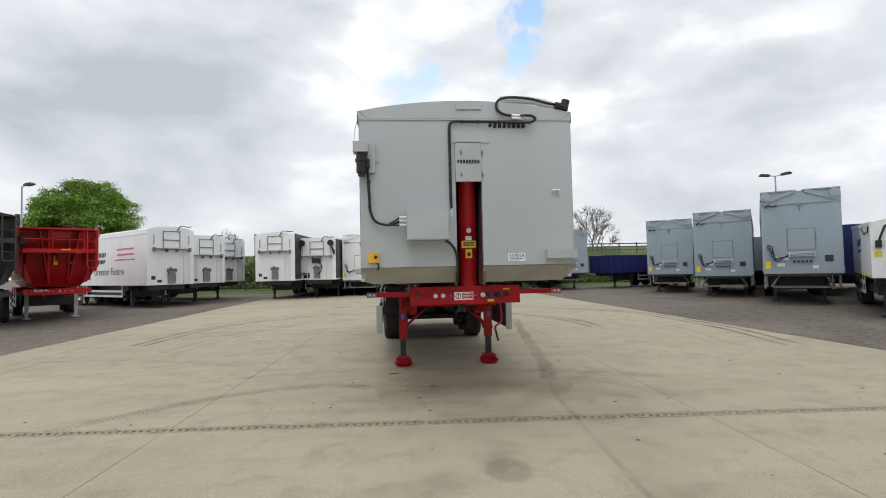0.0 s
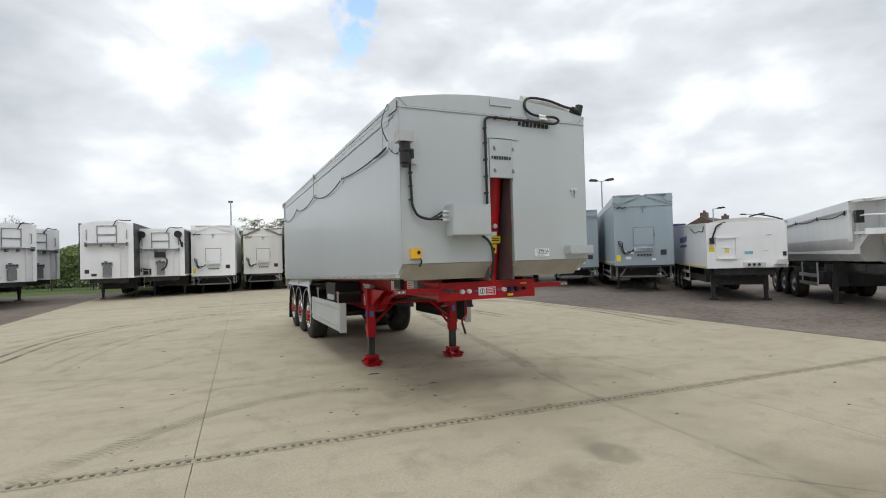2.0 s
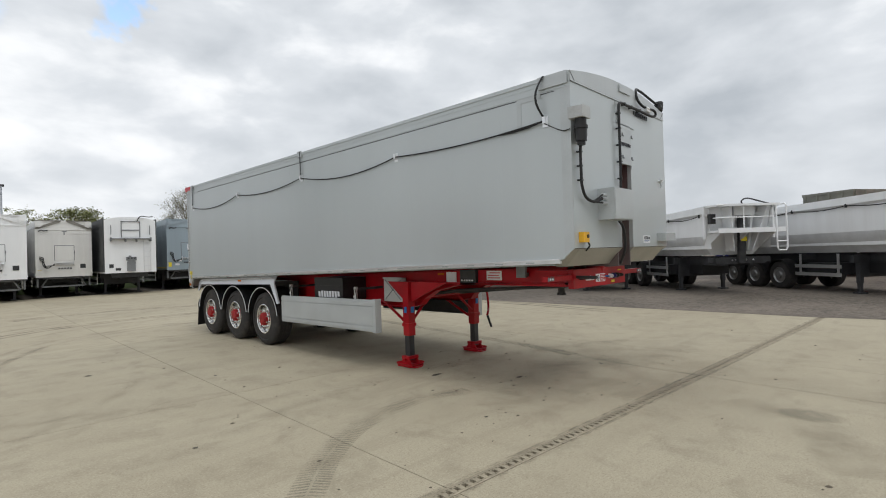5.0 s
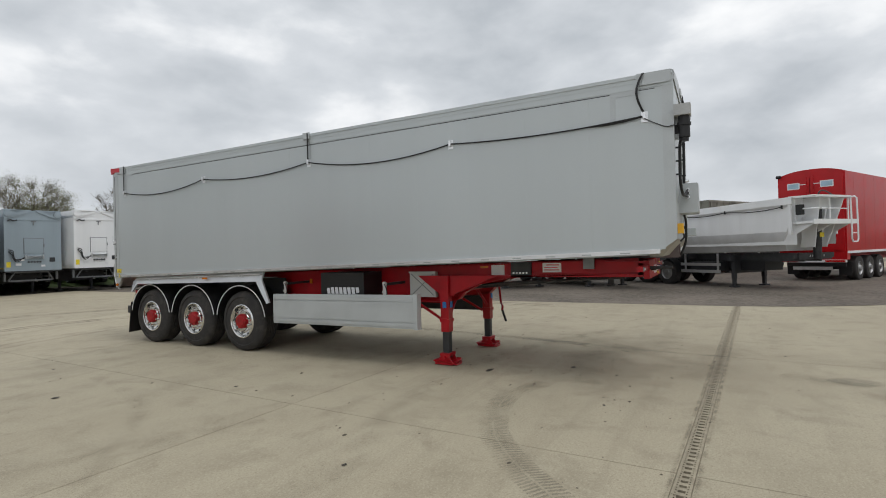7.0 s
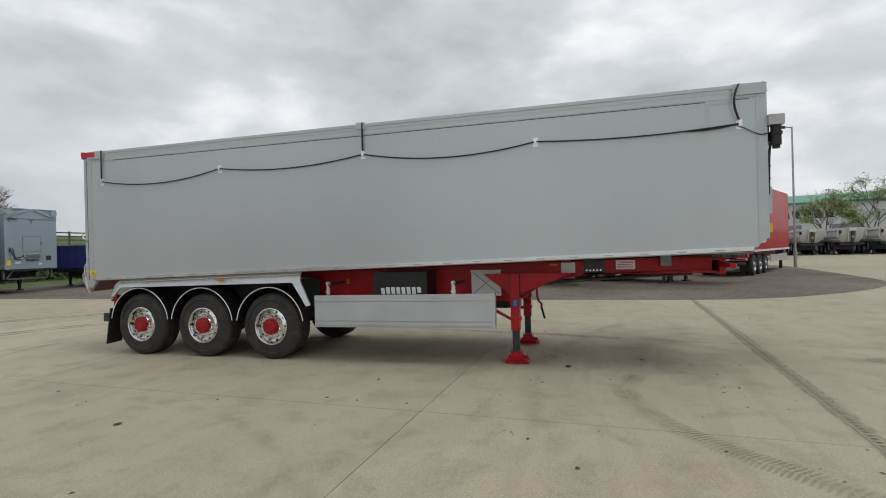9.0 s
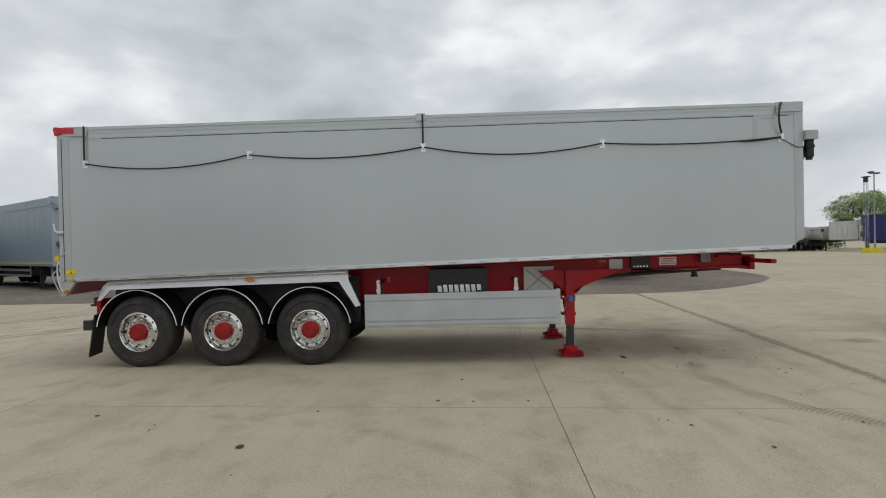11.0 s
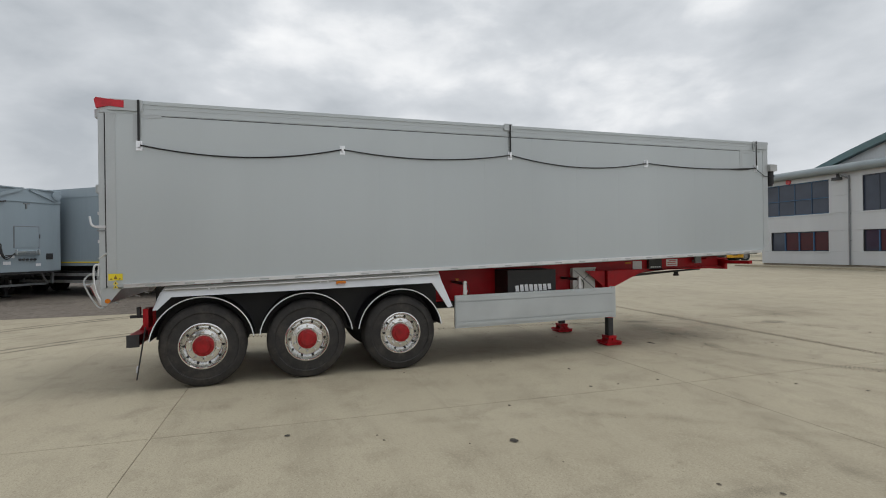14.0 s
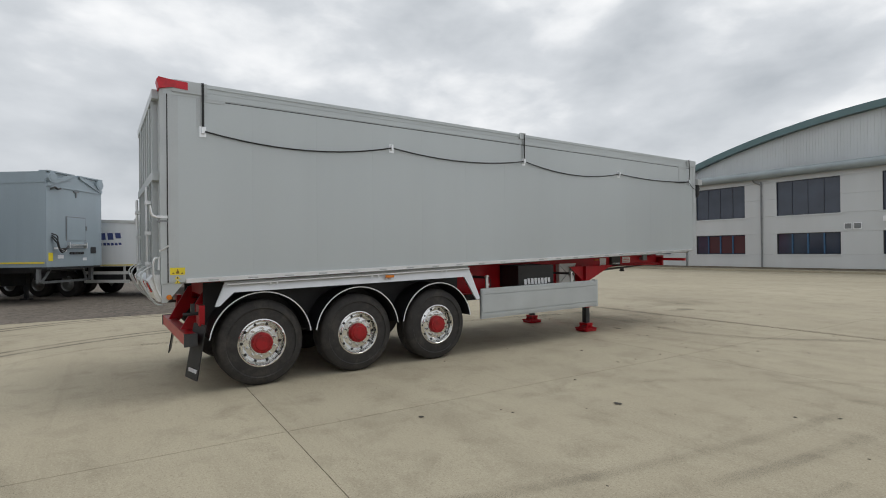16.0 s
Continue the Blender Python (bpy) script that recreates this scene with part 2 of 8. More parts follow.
def ground_mat(name, color, dark, pale, stain_scale, grain, bump_d, speck=0.0, sweep=False):
    m = bpy.data.materials.new(name)
    m.use_nodes = True
    N, L = m.node_tree.nodes, m.node_tree.links
    b = N["Principled BSDF"]
    tc = N.new("ShaderNodeNewGeometry")
    pos = tc.outputs["Position"]

    def noise_at(scale, detail, rough=0.55, vec=None, dist=0.0):
        n = N.new("ShaderNodeTexNoise")
        n.inputs["Scale"].default_value = scale
        n.inputs["Detail"].default_value = detail
        n.inputs["Roughness"].default_value = rough
        n.inputs["Distortion"].default_value = dist
        L.new(vec or pos, n.inputs["Vector"])
        return n

    def mix(fac, a, col, blend="MIX"):
        x = N.new("ShaderNodeMixRGB")
        x.blend_type = blend
        L.new(fac, x.inputs[0])
        if isinstance(a, tuple):
            x.inputs[1].default_value = a + (1,)
        else:
            L.new(a, x.inputs[1])
        if isinstance(col, tuple):
            x.inputs[2].default_value = col + (1,)
        else:
            L.new(col, x.inputs[2])
        return x.outputs[0]

    def band(n, lo, hi, amount):
        r = N.new("ShaderNodeMapRange")
        r.inputs["From Min"].default_value, r.inputs["From Max"].default_value = lo, hi
        r.inputs["To Max"].default_value = amount
        L.new(n, r.inputs["Value"])
        return r.outputs[0]
    big = noise_at(stain_scale, 7, 0.6, dist=0.6)
    mid = noise_at(stain_scale * 5, 6, 0.6)
    fine = noise_at(grain, 4, 0.6)
    c = mix(band(big.outputs[0], 0.40, 0.66, 0.75), color, pale)
    c = mix(band(mid.outputs[0], 0.52, 0.78, 0.55), c, dark)
    if sweep:
        mp = N.new("ShaderNodeMapping")
        mp.inputs["Rotation"].default_value = (0, 0, radians(-24))
        mp.inputs["Scale"].default_value = (0.22, 2.2, 1)
        L.new(pos, mp.inputs[0])
        sw = noise_at(0.55, 6, 0.6, mp.outputs[0], 0.5)
        c = mix(band(sw.outputs[0], 0.46, 0.7, 0.36), c, pale)
        sw2 = noise_at(0.9, 6, 0.6, mp.outputs[0], 0.9)
        c = mix(band(sw2.outputs[0], 0.52, 0.74, 0.34), c, dark)
    c = mix(band(fine.outputs[0], 0.3, 0.8, 0.35), c, dark)
    patch = noise_at(stain_scale * 14, 8, 0.7, dist=0.4)
    c = mix(band(patch.outputs[0], 0.5, 0.7, 0.6), c, dark)
    pits = noise_at(grain * 2.4, 2, 0.5)
    c = mix(band(pits.outputs[0], 0.52, 0.72, 0.75), c, dark)
    pock = noise_at(grain * 0.7, 3, 0.6)
    c = mix(band(pock.outputs[0], 0.62, 0.7, 0.6), c, dark)
    flecks = noise_at(grain * 1.5, 2, 0.5)
    c = mix(band(flecks.outputs[0], 0.53, 0.72, 0.6), c, pale)
    if speck:
        sp = N.new("ShaderNodeTexVoronoi")
        sp.inputs["Scale"].default_value = speck
        L.new(pos, sp.inputs["Vector"])
        c = mix(band(sp.outputs["Color"], 0.2, 0.9, 0.45), c, pale)
    oi = N.new("ShaderNodeObjectInfo")
    mr = N.new("ShaderNodeMapRange")
    mr.inputs["To Min"].default_value, mr.inputs["To Max"].default_value = 0.95, 1.05
    L.new(oi.outputs["Random"], mr.inputs["Value"])
    hs = N.new("ShaderNodeHueSaturation")
    L.new(mr.outputs[0], hs.inputs["Value"]); L.new(c, hs.inputs["Color"])
    L.new(hs.outputs[0], b.inputs["Base Color"])
    b.inputs["Roughness"].default_value = 0.85
    bp = N.new("ShaderNodeBump")
    bp.inputs["Strength"].default_value = 0.5
    bp.inputs["Distance"].default_value = bump_d
    L.new(fine.outputs[0], bp.inputs["Height"]); L.new(bp.outputs[0], b.inputs["Normal"])
    return m


CONCRETE = ground_mat("worn_tan_concrete", (0.387, 0.34, 0.244), (0.235, 0.202, 0.143), (0.476, 0.428, 0.316), 0.13, 35, 0.004, sweep=True)
GRAVEL = ground_mat("dark_wet_gravel", (0.095, 0.079, 0.063), (0.03, 0.026, 0.021), (0.25, 0.21, 0.17), 0.22, 7, 0.09, speck=9)
GRASS = ground_mat("rough_grass", (0.075, 0.12, 0.03), (0.045, 0.075, 0.02), (0.13, 0.16, 0.05), 0.3, 9, 0.05)
JOINT = mat("dark_joint_filler", (0.21, 0.183, 0.14), 0.9, 0, 0.2, 3, 60, 0.02)
IRON = mat("worn_iron_grating", (0.3, 0.262, 0.19), 0.8, 0.0, 0.2, 8, 60, 0.02)


# ---------------------------------------------------------------- mesh tools
def bm_new():
    return bmesh.new()


def box(bm, x0, x1, y0, y1, z0, z1, m=None):
    """An axis-aligned block, optionally moved by the matrix m."""
    co = [(x0, y0, z0), (x1, y0, z0), (x1, y1, z0), (x0, y1, z0), (x0, y0, z1), (x1, y0, z1), (x1, y1, z1), (x0, y1, z1)]
    v = [bm.verts.new(m @ Vector(c) if m else c) for c in co]
    for f in ((3, 2, 1, 0), (4, 5, 6, 7), (0, 1, 5, 4), (1, 2, 6, 5), (2, 3, 7, 6), (3, 0, 4, 7)):
        bm.faces.new([v[i] for i in f])
    return v


def prism(bm, poly, axis, a, b):
    """A polygon of (u, v) pushed along an axis from a to b. Axis x: (y, z); y: (x, z); z: (x, y)."""
    def put(u, v, w):
        return {"x": (w, u, v), "y": (u, w, v), "z": (u, v, w)}[axis]
    p = [bm.verts.new(put(u, v, a)) for u, v in poly]
    q = [bm.verts.new(put(u, v, b)) for u, v in poly]
    n = len(poly)
    bm.faces.new(p)
    bm.faces.new(q[::-1])
    for i in range(n):
        bm.faces.new((p[i], q[i], q[(i + 1) % n], p[(i + 1) % n])[::-1])
    return p + q


def cyl(bm, p0, p1, r0, r1=None, seg=16, caps=True):
    """A tube or cone from p0 to p1."""
    r1 = r0 if r1 is None else r1
    p0, p1 = Vector(p0), Vector(p1)
    d = (p1 - p0).normalized()
    u = d.orthogonal().normalized()
    w = d.cross(u)
    a = [bm.verts.new(p0 + (u * math.cos(t) + w * math.sin(t)) * r0) for t in (2 * math.pi * i / seg for i in range(seg))]
    b = [bm.verts.new(p1 + (u * math.cos(t) + w * math.sin(t)) * r1) for t in (2 * math.pi * i / seg for i in range(seg))]
    for i in range(seg):
        bm.faces.new((a[i], a[(i + 1) % seg], b[(i + 1) % seg], b[i]))
    if caps:
        bm.faces.new(a[::-1])
        bm.faces.new(b)


def tube(bm, pts, r, seg=8):
    """A bent tube through the points."""
    pts = [Vector(p) for p in pts]
    rings = []
    u = None
    for i, p in enumerate(pts):
        d = (pts[min(i + 1, len(pts) - 1)] - pts[max(i - 1, 0)]).normalized()
        u = d.orthogonal().normalized() if u is None else (u - d * u.dot(d)).normalized()
        w = d.cross(u)
        rings.append([bm.verts.new(p + (u * math.cos(t) + w * math.sin(t)) * r) for t in (2 * math.pi * k / seg for k in range(seg))])
    for a, b in zip(rings, rings[1:]):
        for i in range(seg):
            bm.faces.new((a[i], a[(i + 1) % seg], b[(i + 1) % seg], b[i]))
    bm.faces.new(rings[0][::-1])
    bm.faces.new(rings[-1])


def smooth_path(pts, n=8):
    """Catmull-Rom points through a few control points."""
    pts = [Vector(p) for p in pts]
    P = [pts[0] * 2 - pts[1]] + pts + [pts[-1] * 2 - pts[-2]]
    out = []
    for i in range(1, len(P) - 2):
        a, b, c, d = P[i - 1:i + 3]
        for k in range(n):
            t = k / n
            out.append(0.5 * (2 * b + (c - a) * t + (2 * a - 5 * b + 4 * c - d) * t * t + (3 * b - a - 3 * c + d) * t ** 3))
    return out + [pts[-1]]


def lathe(bm, profile, centre, axis="x", seg=32):
    """A profile of (along, radius) turned round an axis through centre."""
    rings = []
    for a, r in profile:
        ring = []
        for k in range(seg):
            t = 2 * math.pi * k / seg
            c, s = r * math.cos(t), r * math.sin(t)
            off = {"x": (a, c, s), "y": (c, a, s), "z": (c, s, a)}[axis]
            ring.append(bm.verts.new(Vector(centre) + Vector(off)))
        rings.append(ring)
    for p, q in zip(rings, rings[1:]):
        for k in range(seg):
            bm.faces.new((p[k], p[(k + 1) % seg], q[(k + 1) % seg], q[k]))
    return rings


def part(name, bm, material, parent=None, label="", bevel=0.0, angle=35):
    """Links a bmesh as one mesh object, under a thing or a part where one is given."""
    if bevel:
        bmesh.ops.bevel(bm, geom=[e for e in bm.edges if len(e.link_faces) == 2 and e.calc_face_angle(0) > 0.6], offset=bevel, segments=1, affect="EDGES", clamp_overlap=True)
    bmesh.ops.recalc_face_normals(bm, faces=bm.faces)
    me = bpy.data.meshes.new(name)
    bm.to_mesh(me)
    bm.free()
    me.polygons.foreach_set("use_smooth", [True] * len(me.polygons))
    me.set_sharp_from_angle(angle=radians(angle))
    me.materials.append(material)
    ob = new(name, me)
    if parent:
        ob.parent = parent
    if label:
        ob["label"] = label
    return ob


def thing(name, m, label, category, group=""):
    ob = new(name)
    ob.empty_display_size = 0.3
    ob.matrix_world = m
    return tagged(ob, label, category, group)


def blocks(*specs):
    bm = bm_new()
    for s in specs:
        box(bm, *s)
    return bm


def text_mesh(name, words, size, material, m, parent=None, depth=0.002):
    """Lettering in the built-in font, turned into a mesh."""
    cu = bpy.data.curves.new(name, "FONT")
    cu.body, cu.size, cu.extrude, cu.align_x, cu.align_y = words, size, depth, "CENTER", "CENTER"
    tmp = bpy.data.objects.new(name, cu)
    scene.collection.objects.link(tmp)
    dg = bpy.context.evaluated_depsgraph_get()
    me = bpy.data.meshes.new_from_object(tmp.evaluated_get(dg))
    bpy.data.objects.remove(tmp)
    me.materials.clear()
    me.materials.append(material)
    ob = new(name, me)
    ob.matrix_local = m
    if parent:
        ob.parent = parent
    return ob


# ---------------------------------------------------------------- ground
def sheet(name, pts, z, material, label, category=""):
    bm = bm_new()
    bm.faces.new([bm.verts.new((x, y, z)) for x, y in pts])
    bmesh.ops.triangulate(bm, faces=bm.faces)
    ob = part(name, bm, material)
    return tagged(ob, label, category, kind="structure")


sheet("ground", [(-1500, -1500), (1500, -1500), (1500, 1500), (-1500, 1500)], -0.035, GRAVEL, "dark compacted gravel yard with wheel ruts and damp patches", "ground")


def fan(name, centre, pts, z, material, label, category):
    bm = bm_new()
    c = bm.verts.new((*centre, z))
    ring = [bm.verts.new((x, y, z)) for x, y in pts]
    for i in range(len(ring)):
        bm.faces.new((c, ring[i], ring[(i + 1) % len(ring)]))
    return tagged(part(name, bm, material), label, category, kind="structure")


sheet("pavement_far", [(9.25, -120), (150, -120), (150, 27), (9.25, 27)], -0.004, CONCRETE, "tan concrete apron reaching past the gravel corner", "pavement")
fan("gravel", (22, 12), [(9.06, 5.6), (9.3, 4.3), (10.1, 2.5), (11.4, 0.8), (12.8, -0.6), (14.5, -1.9), (16.2, -2.6), (18.2, -3.0), (25, -3.6), (31.0, -4.1), (33.5, -3.6), (35.4, -1.0), (36, 6), (36.5, 27.5), (9.06, 27.5)], 0.004, GRAVEL, "rounded corner of dark gravel beside the concrete", "ground")


# ---------------------------------------------------------------- office and workshop building
def brand_bars(parent, material, x, y, z, width, height, n, axis="x", name="printed_mark"):
    """A line of print reduced to a row of plain slanted blocks."""
    bm = bm_new()
    step = width / n
    for i in range(n):
        a, b = -width / 2 + i * step + step * 0.09, -width / 2 + (i + 1) * step - step * 0.09
        lo, hi = z - height / 2, z + height / 2
        if i % n == 0:
            lo += height * 0.18
        if i == n - 1:
            hi -= height * 0.12
        k = (b - a) * 0.14 if axis == "x" else -(b - a) * 0.14
        if axis == "x":
            prism(bm, [(x + a, lo), (x + b - k, lo), (x + b, hi), (x + a + k, hi)], "y", y - 0.002, y + 0.002)
        else:
            prism(bm, [(y + a, lo), (y + b + k, lo), (y + b, hi), (y + a - k, hi)], "x", x - 0.002, x + 0.002)
    return tagged(part(name, bm, material, parent), kind="stuff")


def building():
    root = thing("office_building", pose(-1.03, -21.62, 0.12, 0, 0, -1.38) @ Matrix.Diagonal((0.897, 0.9, 0.884, 1)), "two-storey pale grey clad office and workshop with a curved roof", "building")
    xr, xl = 26.8, -32.0
    wins = [(20.9, 26.7, True)] + [(18.45 - 6.6 * k - 4.2, 18.45 - 6.6 * k, False) for k in range(7)]
    lower = [(20.95, 25.9)] + [(18.45 - 6.6 * k - 4.2, 18.45 - 6.6 * k) for k in range(7)]
    # wall built of horizontal clad panels between the window bands
    wall = part("wall", blocks((xl, xr - 0.02, -12, -0.25, 0.0, 7.3)), MATS["dark_chassis_paint"], root, "dark inner wall behind the cladding")
    rows = [(0.15, 1.2), (1.2, 2.85), (2.85, 4.25), (4.25, 5.6), (5.6, 6.95), (6.95, 7.6)]
    for z0, z1 in rows:
        cuts = lower if z0 == 1.2 else ([(a, b) for a, b, _ in wins] if z0 in (4.25, 5.6) else [])
        spans, cur = [], xl
        for a, b in sorted(cuts):
            if a > cur:
                spans.append((cur, a))
            cur = max(cur, b)
        if cur < xr:
            spans.append((cur, xr))
        for a, b in spans:
            n = max(1, round((b - a) / 30.0))
            for i in range(n):
                p, q = a + (b - a) * i / n, a + (b - a) * (i + 1) / n
                part("clad_panel", blocks((p, q, -0.25, 0.0, z0 + 0.004, z1 - 0.004)), CLAD, root)
    part("clad_return", blocks((xr - 0.02, xr, -12, 0.0, 0.15, 3.9)), CLAD, root)
    part("plinth", blocks((xl, xr - 0.05, -12, -0.06, 0.0, 0.16)), JOINT, root, "dark recessed base course")
    for a, b, corner in wins:
        w = part("window", blocks((a, b, -0.19, -0.16, 4.25, 6.95)), GLASS, root, "dark tinted upper window band")
        fr = bm_new()
        n = 4 if not corner else 4
        for i in range(n + 1):
            x = a + (b - a) * i / n
            box(fr, x - 0.018, x + 0.018, -0.16, -0.12 if 0 < i < n else -0.06, 4.25, 6.95)
        for z in ((4.25, 5.5, 6.89) if corner else (4.25, 6.89)):
            box(fr, a, b, -0.155, -0.065, z, z + 0.06)
        part("window_frame", fr, BLUEFRAME if corner else mat("slate_window_bar", (0.045, 0.055, 0.075), 0.4), w, "slim window frame")
        part("window_sill", blocks((a - 0.12, b + 0.12, -0.1, 0.06, 4.17, 4.25)), CLAD2, w)
        if corner:
            part("side_pane", blocks((xr - 0.06, xr - 0.02, -6, -0.1, 3.9, 6.95)), GLASS, w)
    for k, (a, b) in enumerate(lower):
        w = part("window", blocks((a, b, -0.19, -0.16, 1.2, 2.85)), GLASS, root, "lower office window with blue frames")
        fr = bm_new()
        for i in (1, 2, 3):
            x = a + (b - a) * i / 4
            part("window_frame", blocks((x - 0.045, x + 0.045, -0.16, -0.07, 1.25, 2.8)), BLUEFRAME, w, "blue painted window frame")
        part("outer_frame", blocks((a, a + 0.05, -0.155, -0.05, 1.2, 2.85), (b - 0.05, b, -0.155, -0.05, 1.2, 2.85), (a, b, -0.155, -0.055, 1.2, 1.25), (a, b, -0.155, -0.055, 2.8, 2.85)), MATS["dark_chassis_paint"], w, "dark outer window frame")
        part("window_sill", blocks((a - 0.1, b + 0.1, -0.1, 0.05, 1.12, 1.2)), CLAD2, w)
        if k < 2:
            for i in (1, 2, 3):
                x0 = a + (b - a) * (3 - i) / 4
                part("blind", blocks((x0 + 0.06, x0 + (b - a) / 4 - 0.06, -0.158, -0.15, 1.3, 2.75)), mat("maroon_blind", (0.055, 0.008, 0.012), 0.5), w, "maroon window blind")
    # eaves tube
    bm = bm_new()
    cyl(bm, (xl, 0.35, 7.62), (xr + 1.5, 0.35, 7.62), 0.34, seg=20)
    part("eaves_roll", bm, GUTTER, root, "rounded grey-green eaves roll")
    part("soffit", blocks((xl, xr + 1.2, -0.3, 0.3, 7.32, 7.42)), MIDGREY, root, "grey soffit under the eaves")
    # curved gable and roof
    cx, peak, R = 2.0, 12.1, 51.8

    def zt(x):
        return peak - (x - cx) ** 2 / (2 * R)
    xs = [cx - 25 + i * 1.0 for i in range(51)]
    bm = bm_new()
    prof = [(x, zt(x) - 0.42) for x in xs]
    prism(bm, [(xs[-1], 7.4)] + [(xs[0], 7.4)] + prof, "y", -1.3, -1.2)
    gable = part("gable_wall", bm, CLAD2, root, "pale profiled metal gable sheeting")
    bm = bm_new()
    x = xs[0]
    while x < xs[-1]:
        box(bm, x, x + 0.1, -1.2, -1.18, 7.4, zt(x + 0.06) - 0.52)
        x += 0.2
    tagged(part("sheeting_rib", bm, CLAD2, gable), kind="stuff")
    bm = bm_new()
    for a, b in zip(xs, xs[1:]):
        for y0, y1, lo, hi in ((-40, -0.75, 0.0, 0.12), (-1.15, -0.7, -0.42, 0.1)):
            v = [bm.verts.new(c) for c in ((a, y0, zt(a) + lo), (b, y0, zt(b) + lo), (b, y1, zt(b) + lo), (a, y1, zt(a) + lo), (a, y0, zt(a) + hi), (b, y0, zt(b) + hi), (b, y1, zt(b) + hi), (a, y1, zt(a) + hi))]
            for f in ((3, 2, 1, 0), (4, 5, 6, 7), (0, 1, 5, 4), (2, 3, 7, 6)):
                bm.faces.new([v[i] for i in f])
    part("roof", bm, TEAL, root, "teal-grey curved roof with deep edge trim")
    for x in (19.35, 12.95, -7.0):
        bm = bm_new()
        tube(bm, smooth_path([(x + 0.5, 0.35, 7.35), (x + 0.45, 0.2, 7.1), (x + 0.05, 0.08, 6.85), (x, 0.08, 6.5), (x, 0.08, 0.15)], 5), 0.06, 10)
        for z in (5.9, 4.1, 2.0):
            box(bm, x - 0.1, x + 0.1, 0.0, 0.06, z, z + 0.06)
        part("downpipe", bm, MIDGREY, root, "grey rainwater downpipe")
    part("meter_box", blocks((4.7, 5.2, 0.0, 0.18, 3.5, 3.85)), LABEL_W, root, "white wall box", 0.01)
    for x in (7.2, 6.65):
        bm = blocks((x - 0.2, x + 0.2, 0.0, 0.03, 3.05, 3.42))
        for i in range(5):
            box(bm, x - 0.17, x + 0.17, 0.03, 0.05, 3.08 + i * 0.065, 3.11 + i * 0.065)
        v = part("wall_vent", bm, MIDGREY, root, "square grey louvred wall vent")
        part("vent_frame", blocks((x - 0.25, x - 0.2, 0, 0.055, 3.0, 3.47), (x + 0.2, x + 0.25, 0, 0.055, 3.0, 3.47), (x - 0.2, x + 0.2, 0, 0.055, 3.42, 3.47), (x - 0.2, x + 0.2, 0, 0.055, 3.0, 3.05)), LABEL_W, v, "white vent frame")
    part("wall_lamp", blocks((19.85, 20.45, 0.02, 0.35, 6.78, 6.98), (20.05, 20.25, 0.0, 0.1, 6.9, 7.3)), DARK, root, "dark floodlight under the eaves")
    bm = bm_new()
    cyl(bm, (24.2, 0.0, 7.15), (24.2, 0.12, 7.15), 0.22, seg=20)
    part("alarm_sounder", bm, REDLENS, root, "round red alarm sounder")
    bm = blocks((-32, 25.3, -0.4, 1.5, -0.1, 0.12))
    tagged(part("pavement_kerb", bm, CONCRETE), "raised concrete path along the office wall", "pavement", kind="structure").matrix_world = pose(-1.03, -21.62, 0, 0, 0, -1.38)


building()


# ---------------------------------------------------------------- silver tipping trailer
TX, TY = 0.793, 6.49


def rail_z(y):
    """Lower edge of the sloping body at y behind its front."""
    return 1.59 - 0.0262 * y


def top_z(y):
    return 3.60 - 0.004 * y


HUBRED = mat("dark_red_hub_paint", (0.3, 0.002, 0.005), 0.5, 0.0, 0.25, 14, 60, 0.015)


